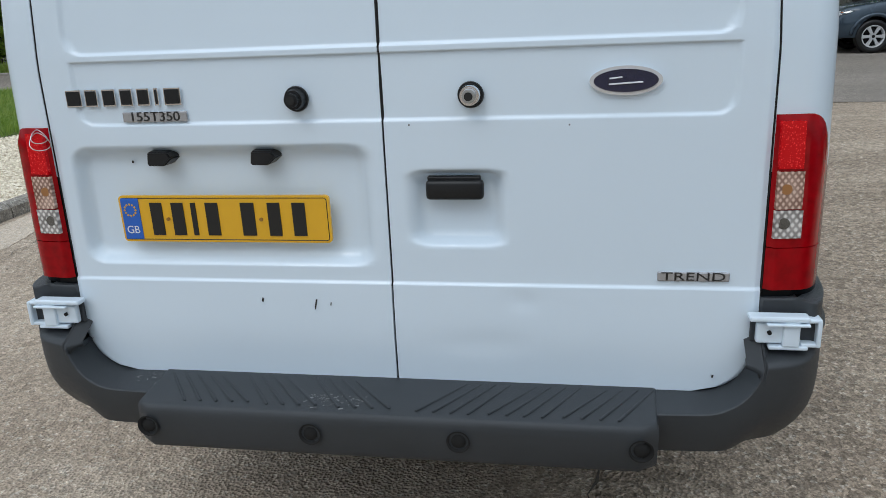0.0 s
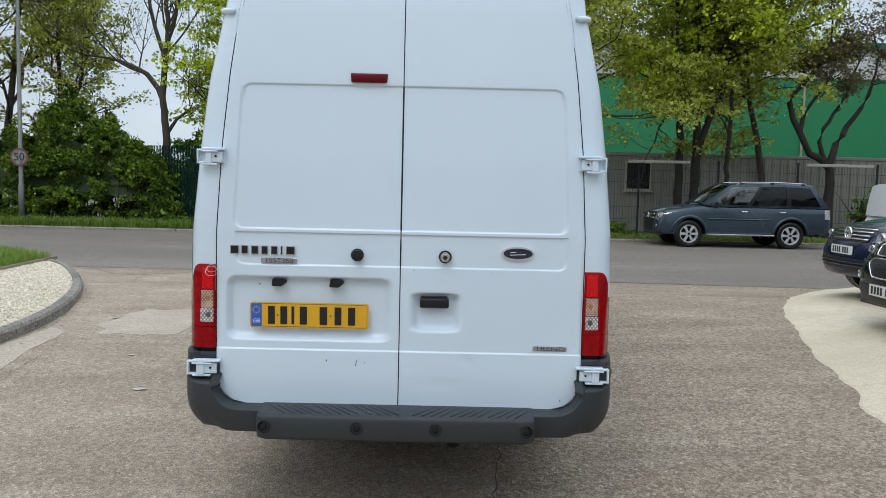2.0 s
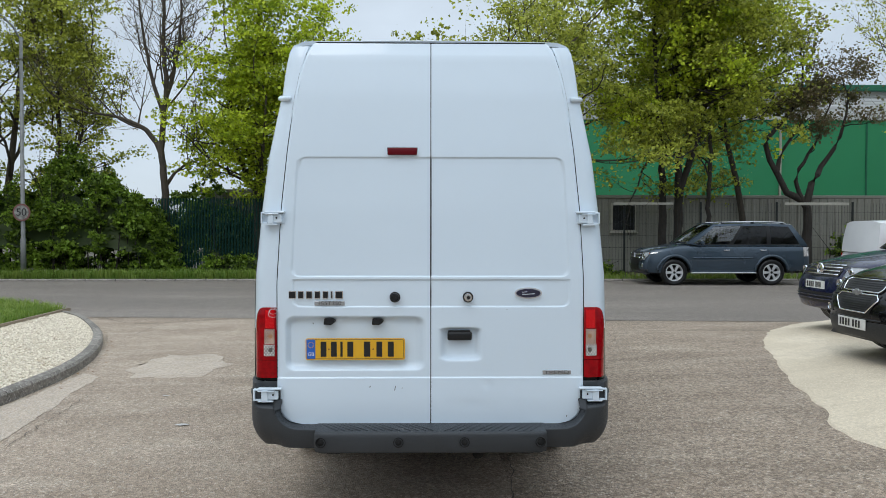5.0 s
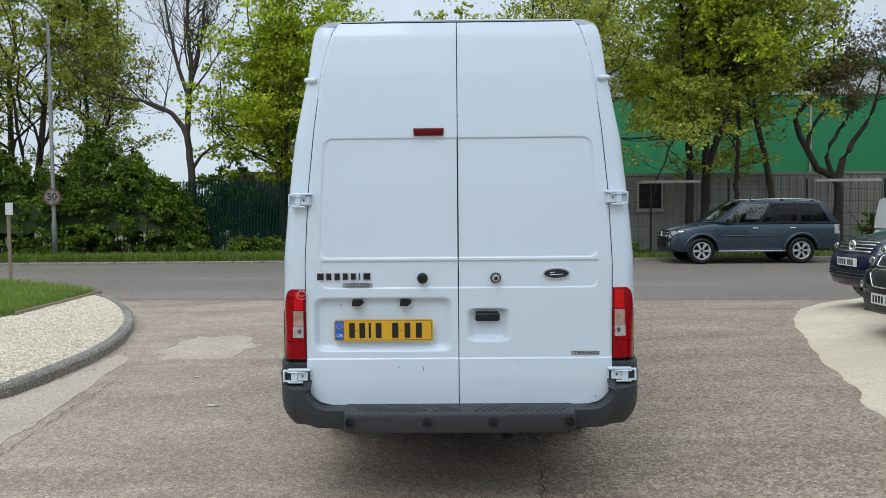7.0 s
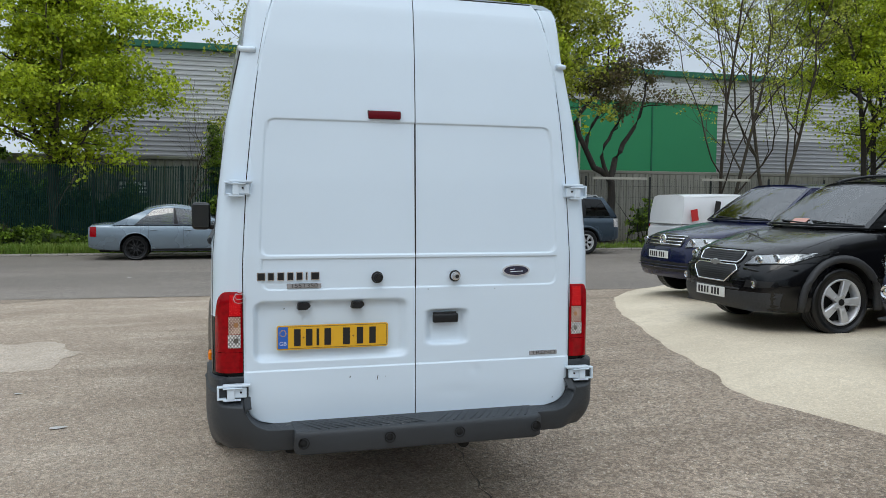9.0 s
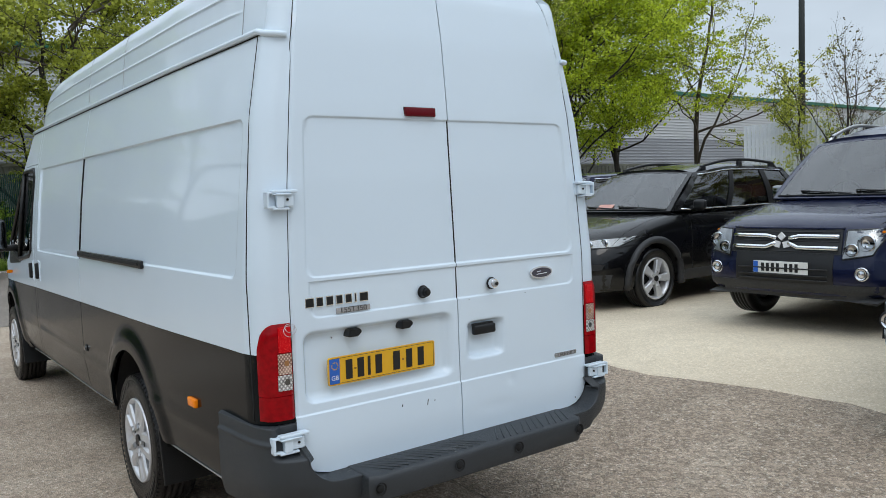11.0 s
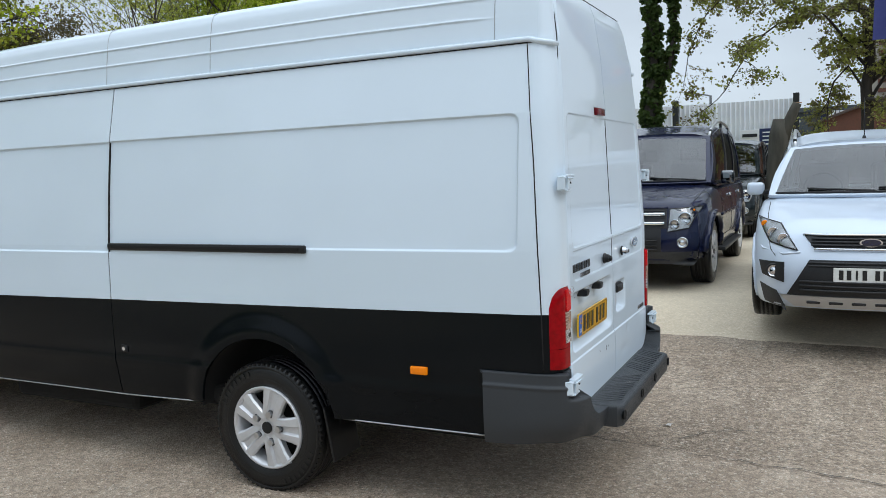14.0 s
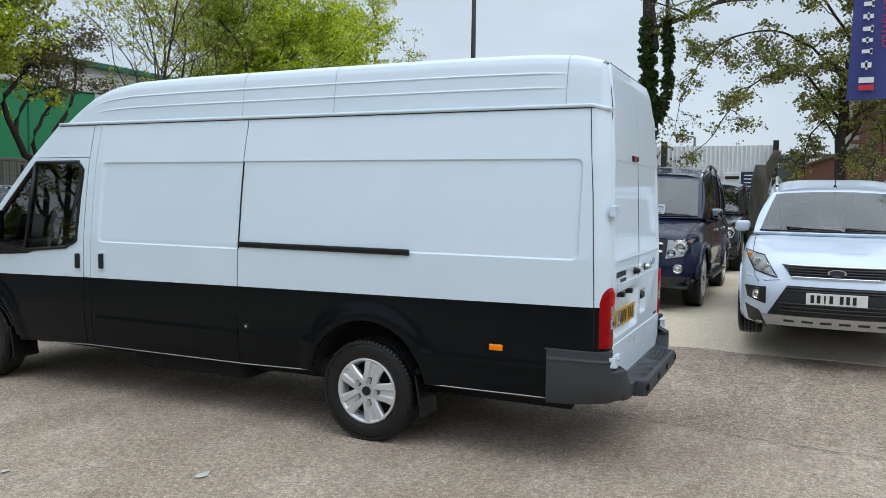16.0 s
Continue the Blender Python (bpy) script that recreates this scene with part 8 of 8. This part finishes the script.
shed2 = thing("storage_shed", "low grey shed behind the mesh fence", "shed")
ribbed("wall", -8.6, 4.0, 25.6, 0.05, 3.0, 0.28, SHED, shed2, True, 0.035)
part("shed_roof", box(12.8, 3.0, 0.12, (-2.3, 27.0, 3.06), 0.02), SHED, shed2)
# a sign board on the shed: rows of plain pale bars
sg = thing("sign_board", "grey board with rows of pale bars on the shed", "sign")
part("board", box(1.15, 0.03, 0.55, (-3.88, 25.50, 1.98), 0.004), material("sign_grey", (0.10, 0.11, 0.11), 0.6, grain=10), sg)
for z, n, h in ((2.14, 6, 0.13), (1.98, 9, 0.055), (1.86, 10, 0.055)):
    for k in range(n):
        part("bar", box(0.9 / n * 0.7, 0.01, h, (-4.32 + 0.9 * (k + 0.5) / n, 25.48, z)), WHITE_MARK, sg)

hall = thing("industrial_hall", "large ribbed grey industrial hall with a green block and eaves", "building")
ribbed("wall", -7.0, 95.0, 40.0, 0.0, 9.45, 0.25, GREY_CLAD, hall, False, 0.05, "ribbed grey wall")
ribbed("lower_wall", -7.0, 95.0, 39.9, 0.0, 5.7, 0.25, GREY_CLAD_LOW, hall, False, 0.05, "darker ribbed lower wall")
part("fascia", box(102.4, 0.5, 0.36, (44.0, 39.85, 9.62), 0.04), GREEN_TRIM, hall, "green eaves trim")
part("gable", box(0.3, 30.0, 9.4, (-7.0, 55.0, 4.7)), GREY_CLAD, hall)
part("hall_roof", box(102.0, 30.0, 0.2, (44.0, 55.0, 9.9), 0.0, turn=pose(0, 0, 0, 4, 0, 0)), GREY_CLAD, hall)
part("green_block", box(19.5, 3.0, 7.4, (17.6, 38.2, 3.7), 0.03), GREEN_CLAD, hall, "flat green wall of the front block")
for x in (13.5, 18.4, 23.0):
    part("green_joint", box(0.09, 0.03, 7.2, (x, 36.68, 3.7)), GREEN_TRIM, hall)
part("downpipe", rod(0.06, 0.06, 7.4, (18.4, 36.6, 3.7), "Z", 10), TIMBER_RAIL, hall)
part("block_fascia", box(19.8, 3.2, 0.25, (17.6, 38.2, 7.5), 0.03), GREY_CLAD, hall)
for k in range(5):
    part("roof_rib", box(19.7, 0.35, 0.16, (17.6, 37.0 + 0.5 * k, 7.75 + 0.26 * k), 0.02), GREY_CLAD, hall)

# ---- street furniture ----
GALV = material("galvanised_steel", (0.24, 0.245, 0.24), 0.6, metal=0.3, grain=9, color2=(0.16, 0.165, 0.16))
lp = thing("street_lamp", "tall grey street lamp with a speed sign on it", "street lamp", pose(-12.95, 21.0, 0.08))
v, f = tube([(0, 0, 0), (0, 0, 1.2), (0, 0, 1.25), (0, 0, 7.6)], (0.085, 0.085, 0.068, 0.050), 14)
link("column", v, f, GALV, lp)
v, f = tube([(0, 0, 7.5), (-0.25, 0, 7.95), (-0.6, 0, 8.28), (-0.9, 0, 8.34)], 0.032, 10)
link("arm", v, f, GALV, lp)
part("lamp_head", box(0.62, 0.24, 0.13, (-1.05, 0, 8.36), 0.05, seg=3), GALV, lp, smooth=True)
sp = new("speed_sign")
sp.parent, sp["label"] = lp, "round weathered speed sign reading 50"
part("disc", rod(0.28, 0.28, 0.015, (0, -0.08, 2.05), "Y", 36), material("sign_red", (0.16, 0.06, 0.05), 0.5, grain=12, color2=(0.22, 0.10, 0.09)), sp)
part("face", rod(0.225, 0.225, 0.008, (0, -0.09, 2.05), "Y", 36), material("sign_white", (0.30, 0.30, 0.28), 0.6, grain=9, grain_amount=0.9, color2=(0.10, 0.10, 0.085)), sp)
writing("50", 0.34, INK, sp, pose(0, -0.096, 2.05, 90, 0, 0), 0.002)
mp_ = thing("marker_post", "weathered wooden post with a small white board", "post", pose(-9.55, 12.5, 0.1))
part("post", box(0.06, 0.06, 1.62, (0, 0, 0.81), 0.008), bpy.data.materials["weathered_timber"], mp_)
part("board", box(0.16, 0.02, 0.26, (0.05, -0.055, 1.60), 0.004), WHITE_MARK, mp_)

# ---- the far side of the row of cars ----
yard = KERB_RISE
PALE_FENCE = material("pale_galvanised_palisade", (0.70, 0.73, 0.76), 0.5, grain=3, color2=(0.56, 0.60, 0.66))
pf = thing("palisade_fence", "tall pale galvanised palisade fence with dark posts", "fence", kind="structure")
pale = None
for k in range(88):
    y = 11.0 - 0.128 * k
    if pale is None:
        bm = bmesh.new()
        ring = [(-0.060, 0.0), (-0.030, 0.022), (0.030, 0.022), (0.060, 0.0)]
        lo = [bm.verts.new((d, a, 0.05)) for a, d in ring]
        hi = [bm.verts.new((d, a, 3.12)) for a, d in ring]
        tip = [bm.verts.new((d, a * 0.85, 3.15)) for a, d in ring]
        for i in range(3):
            bm.faces.new((lo[i], lo[i + 1], hi[i + 1], hi[i]))
            bm.faces.new((hi[i], hi[i + 1], tip[i + 1], tip[i]))
        pale = part("pale", bm, PALE_FENCE, pf, m=pose(20.0, y, yard))
    else:
        o = pale.copy()
        scene.collection.objects.link(o)
        o.matrix_basis = pose(20.0, y, yard)
for z in (0.6, 2.5):
    part("rail", box(0.05, 11.3, 0.06, (20.06, 5.4, yard + z), 0.005), PALE_FENCE, pf)
for y in (6.38, 3.10, -0.15, -2.68):
    part("post", box(0.16, 0.16, 3.28, (19.8, y, yard + 1.64), 0.01), POST_DARK, pf, "dark fence post")

ivy = tree("ivy-covered forked tree trunk behind the cars", (14.0, 2.45, yard), 51, 6.5, 0.11, 1, 9000, 0.060, LEAF_PALE, BARK_DARK, clear=0.2, spray=0.10, spread=1.1, twist=0.22, up=0.2, base=5.2, levels=4, clump=7)
MAIN, SIDE, STUB = ((-0.1, 1.5, 2.6, 3.4, 4.1, 5.1, 6.4), (0.10, 0.16, 0.19, 0.14, 0.14, 0.17, 0.24)), ((3.0, 3.34, 3.70, 4.27, 5.06, 6.4), (0.06, -0.07, -0.24, -0.33, -0.33, -0.26)), ((4.05, 4.35, 4.60), (0.10, 0.0, -0.07))
c = []
g = np.random.default_rng(3)
for nm_, (zs_, ys_), r0, r1, many in (("stem", MAIN, 0.20, 0.09, 7), ("limb", SIDE, 0.075, 0.045, 3), ("stub", STUB, 0.035, 0.025, 2)):
    zz = np.arange(zs_[0], zs_[-1] + 0.01, 0.10)
    v, f = tube([(0.01 * math.sin(9 * z), float(np.interp(z, zs_, ys_)), z) for z in zz], [r0 + (r1 - r0) * (z - zz[0]) / (zz[-1] - zz[0]) for z in zz], 10)
    link(nm_, v, f, BARK_DARK, ivy)
    for z in np.arange(max(0.0, zs_[0]), min(zs_[-1], 5.9), 0.03):
        wave = 1.0 + 0.22 * math.sin(5.1 * z + 2 * r0) + 0.12 * math.sin(13 * z)
        for _ in range(many):
            a = g.uniform(0, 6.28)
            rr = (r0 + (r1 - r0) * (z - zz[0]) / (zz[-1] - zz[0])) * wave + 0.012
            c.append((rr * math.cos(a), rr * math.sin(a) + float(np.interp(z, zs_, ys_)), z))
v, f = leaf_cloud(c, 24000, 0.038, 0.080, 5, droop=0.8)
mesh_np("ivy", v, f, LEAF_IVY, ivy, "dark ivy over the trunk")

STUMP = material("grey_weathered_bark", (0.075, 0.070, 0.055), 0.9, grain=9, grain_amount=0.8, color2=(0.035, 0.034, 0.026), bump=0.7, bump_scale=22, stretch=(1, 1, 0.25))
st = thing("cut_trunk", "cut grey tree trunk with a pale sawn end", "tree stump", pose(12.0, -0.10, yard))
v, f = tube([(0, 0.04, -0.1), (0, 0.02, 0.6), (0, -0.02, 1.3), (0, -0.06, 1.9), (0, -0.07, 2.22)], (0.27, 0.20, 0.17, 0.18, 0.12), 14)
link("trunk", v, f, STUMP, st)
v, f = tube([(0, -0.10, 1.75), (0, -0.20, 2.1), (0, -0.30, 2.34), (0, -0.37, 2.50)], (0.12, 0.105, 0.09, 0.08), 12)
link("limb", v, f, STUMP, st)
part("sawn_end", rod(0.075, 0.075, 0.02, (0, -0.373, 2.505), "Z", 16), material("sawn_wood", (0.30, 0.20, 0.13), 0.8, grain=30), st, "pale sawn end")

tree("cherry tree with hanging sparse bronze-green leaves", (14.0, -1.72, yard), 52, 10.0, 0.11, 1, 34000, 0.062, LEAF_PALE, BARK_DARK, spray=0.13, spread=0.8, twist=0.2, up=-0.30, levels=5, fan=3, clump=7, limbs=(
    (((0, 0, -0.1), (0, 0.02, 2.2), (0, 0.03, 4.0), (0, -0.17, 5.0), (0, -0.4, 7.5)), 0.16, 0.05, 2.3), (((0, 0, 3.2), (-0.1, 0.9, 4.4), (-0.1, 1.7, 4.3), (-0.1, 2.4, 3.6), (-0.1, 2.75, 3.0)), 0.036, 0.010, 3.4),
    (((0, 0, 4.2), (0.2, 1.2, 5.3), (0.2, 2.4, 5.3), (0.1, 3.3, 4.5), (0.1, 3.5, 4.0)), 0.036, 0.010, 4.3), (((0, -0.1, 5.0), (-0.2, 0.8, 6.3), (-0.2, 2.0, 6.9), (-0.2, 3.0, 6.2)), 0.036, 0.010, 5.0),
    (((0, 0, 2.6), (0.1, -0.8, 3.8), (0.1, -1.6, 3.7), (0.1, -2.2, 2.8)), 0.036, 0.010, 2.8),
    (((0, 0.02, 2.7), (-0.1, 0.35, 3.3), (-0.1, 0.65, 3.0), (-0.1, 0.75, 2.2)), 0.030, 0.010, 2.2), (((0, 0.02, 2.9), (-0.1, -0.35, 3.5), (-0.1, -0.7, 3.1), (-0.1, -0.85, 2.2)), 0.030, 0.010, 2.2)), per_m=3.0, reach=1.0)
tree("cherry tree with hanging sparse bronze-green leaves", (10.5, -5.6, yard), 53, 8.0, 0.14, 1, 24000, 0.060, LEAF_PALE, BARK_DARK, clear=2.4, spray=0.13, spread=1.3, twist=0.26, up=-0.15, levels=5, fan=3, clump=6)
hedge("shrub", "pale spring shrub before the palisade", 46, 18.6, 19.6, 1.3, 2.7, lambda x: 2.9, 5500, LEAF_OLIVE, 0.09)
tree("sparse twiggy tree with few leaves at the end of the palisade", (18.3, 7.3, yard), 61, 4.6, 0.06, 1, 1300, 0.05, LEAF_RUST, BARK_DARK, clear=1.6, spray=0.07, spread=0.75, twist=0.16, up=0.55, levels=5, fan=4, clump=4)
tree("thin olive-leaved tree at the end of the palisade", (18.8, 8.6, yard), 62, 4.7, 0.06, 1, 5000, 0.06, LEAF_OLIVE, BARK_DARK, clear=1.0, spray=0.12, spread=0.7, up=0.5, levels=4, fan=4, clump=7)
hedge("shrub", "low green scrub at the end of the palisade", 63, 18.0, 18.8, 6.1, 9.6, lambda x: 2.7, 6500, LEAF_HEDGE, 0.08)
hedge("shrub", "green shrub inside the palisade", 47, 18.3, 19.3, 0.4, 1.4, lambda x: 2.4, 4200, LEAF_HEDGE, 0.08)

BRICK = material("red_brick", (0.15, 0.062, 0.040), 0.85, grain=20, grain_amount=0.7, color2=(0.11, 0.052, 0.036), stain=1.5, bump=0.3, bump_scale=60)
MORTAR = material("mortar", (0.32, 0.29, 0.25), 0.9, grain=50)
TILE = material("dark_roof_tiles", (0.09, 0.065, 0.055), 0.8, grain=12)
hb = thing("brick_building", "red brick gabled building beyond the fence", "building")
part("wall", box(8.0, 3.6, 6.4, (27.0, -4.05, 3.2), 0.0), MORTAR, hb)
bricks = part("brick", box(0.02, 0.42, 0.125, (0, 0, 0), 0.004, seg=1), BRICK, hb, m=pose(22.99, -2.5, 0.3))
for row in range(44):
    for k in range(7):
        o = bricks.copy()
        scene.collection.objects.link(o)
        o.matrix_basis = pose(22.99, -2.48 - 0.45 * k - (0.22 if row % 2 else 0), 0.30 + 0.14 * row)
bm = bmesh.new()
for q in (((22.8, -2.1, 6.3), (31.2, -2.1, 6.3), (31.2, -4.05, 8.2), (22.8, -4.05, 8.2)), ((22.8, -6.0, 6.3), (22.8, -4.05, 8.2), (31.2, -4.05, 8.2), (31.2, -6.0, 6.3))):
    bm.faces.new([bm.verts.new(p) for p in q])
bm.faces.new([bm.verts.new(p) for p in ((22.98, -2.25, 6.4), (22.98, -4.05, 8.1), (22.98, -5.85, 6.4))])
part("roof", bm, TILE, hb, "dark tiled roof")
SHOP = material("dark_grey_shop_cladding", (0.07, 0.085, 0.095), 0.6, grain=4, color2=(0.05, 0.06, 0.07))
SIGN_BLUE = material("sign_blue", (0.010, 0.025, 0.10), 0.5, grain=5)
shop = thing("shop_building", "dark grey flat-roofed shop beyond the fence", "building")
part("wall", box(3.0, 2.4, 3.05, (23.0, -1.3, 1.525)), SHOP, shop)
part("roof", box(3.2, 2.6, 0.14, (23.0, -1.3, 3.12), 0.02), SHOP, shop)
sb = new("shop_sign")
sb.parent, sb["label"] = shop, "dark blue fascia board with pale bars"
part("board", box(0.06, 0.85, 0.40, (21.45, -1.15, 2.98), 0.01), SIGN_BLUE, sb)
for k in range(6):
    part("bar", box(0.02, 0.085, 0.15, (21.41, -0.98 - 0.105 * k, 2.98)), WHITE_MARK, sb)
low = thing("brick_annexe", "low brick outbuilding with a sloping roof", "building")
bm = bmesh.new()
wall = [(-0.76, 0.0), (-0.76, 2.74), (-2.30, 3.26), (-3.9, 2.74), (-3.9, 0.0)]
ends = [[bm.verts.new((x, y, z)) for y, z in wall] for x in (20.7, 21.3)]
bm.faces.new(ends[0])
bm.faces.new(ends[1][::-1])
for i in range(5):
    j = (i + 1) % 5
    bm.faces.new((ends[0][i], ends[1][i], ends[1][j], ends[0][j]))
bmesh.ops.recalc_face_normals(bm, faces=bm.faces)
part("wall", bm, BRICK, low)
for y0, z0, y1, z1 in ((-0.66, 2.72, -2.30, 3.29), (-2.30, 3.29, -4.0, 2.72)):
    a_, b_ = Vector((21.0, y0, z0)), Vector((21.0, y1, z1))
    part("roof", box(0.8, (b_ - a_).length, 0.07, (a_ + b_) / 2, 0.01, turn=pose(0, 0, 0, math.degrees(math.atan2(z1 - z0, y1 - y0)) + (180 if y1 < y0 else 0), 0, 0)), TILE, low)
s2 = thing("notice_board", "small blue and white notice boards on the fence", "sign")
part("board", box(0.04, 0.52, 0.62, (19.93, 0.55, 2.28), 0.01), SIGN_BLUE, s2)
part("panel", box(0.04, 0.52, 0.34, (19.93, 1.06, 2.40), 0.01), WHITE_MARK, s2)
part("bar", box(0.02, 0.40, 0.09, (19.90, 1.06, 2.41)), INK, s2)
for k in range(4):
    part("bar", box(0.02, 0.34, 0.035, (19.90, 0.55, 2.48 - 0.11 * k)), WHITE_MARK, s2)

fl = thing("feather_flag", "tall navy advertising flag with pale and red bars", "flag", pose(9.0, -1.90, yard))
v, f = tube([(0, -0.34, 0), (0, -0.34, 3.0), (0, -0.33, 5.4), (0, -0.25, 5.9), (0, 0.0, 6.05), (0, 0.22, 6.0)], 0.018, 8)
link("pole", v, f, GALV, fl)
sheet("banner", np.linspace(-0.32, 0.30, 9), np.linspace(3.15, 5.9, 24), lambda y, z: (0.03 * math.sin(z * 2.4 + y * 3) + 0.02 * math.sin(y * 7), y + (0.03 * (4 - z)), z), material("flag_navy", (0.040, 0.050, 0.20), 0.7, grain=20, color2=(0.055, 0.065, 0.24)), fl, "navy cloth")
for k, (z, h) in enumerate(((3.70, 0.20), (3.92, 0.14), (4.10, 0.14), (4.28, 0.16), (4.48, 0.16), (4.68, 0.16), (4.88, 0.16), (5.08, 0.16), (5.26, 0.12))):
    part("bar", box(0.008, 0.15, h * 0.42, (-0.06, 0.06, z)), WHITE_MARK, fl)
    part("bar", box(0.008, 0.035, h * 0.72, (-0.06, 0.06 - 0.06 * (k % 2), z)), WHITE_MARK, fl)
part("bar", box(0.008, 0.22, 0.09, (-0.06, 0.05, 3.46)), WHITE_MARK, fl)
part("bar", box(0.008, 0.22, 0.09, (-0.06, 0.05, 3.34)), material("flag_red", (0.55, 0.03, 0.04), 0.6), fl, "red bar")
writing("HIGHLY RATED", 0.17, bpy.data.materials["flag_red"], fl, pose(-0.075, -0.20, 4.55, 90, 0, -90) @ pose(0, 0, 0, 0, 0, -90), 0.002)

l2 = thing("street_lamp", "distant grey street lamp", "street lamp", pose(34.0, 4.0, 0))
LAMP_GREY = material("weathered_lamp_grey", (0.10, 0.11, 0.115), 0.5, grain=15)
v, f = tube([(0, 0, 0), (0, 0, 4.74)], (0.08, 0.055), 10)
link("column", v, f, LAMP_GREY, l2)
v, f = tube([(0, 0, 4.70), (0, 0.12, 4.76), (0, 0.55, 4.84)], 0.03, 8)
link("arm", v, f, LAMP_GREY, l2)
part("lamp_head", box(0.2, 0.55, 0.07, (0, 0.78, 4.87), 0.03), LAMP_GREY, l2)
l3 = thing("lamp_column", "tall dark lamp column beyond the yard", "street lamp", pose(25.0, 11.9, 0))
v, f = tube([(0, 0, 0), (0, 0, 12.5)], (0.13, 0.08), 12)
link("column", v, f, POST_DARK, l3)

# unseen walls added to close the place and darken reflections, behind and beside the camera
PLAIN = material("plain_wall", (0.20, 0.19, 0.175), 0.9, grain=2, stain=0.3, color2=(0.15, 0.145, 0.13))
for nm_, sx, sy, at in (("unseen_wall_south", 60, 0.3, (0, -24, 2.2)), ("unseen_wall_west", 0.3, 36, (-28, -6, 2.2))):
    tagged(part(nm_, box(sx, sy, 4.4, at), PLAIN), "unseen plain wall added for the van's reflections", "wall", kind="structure")
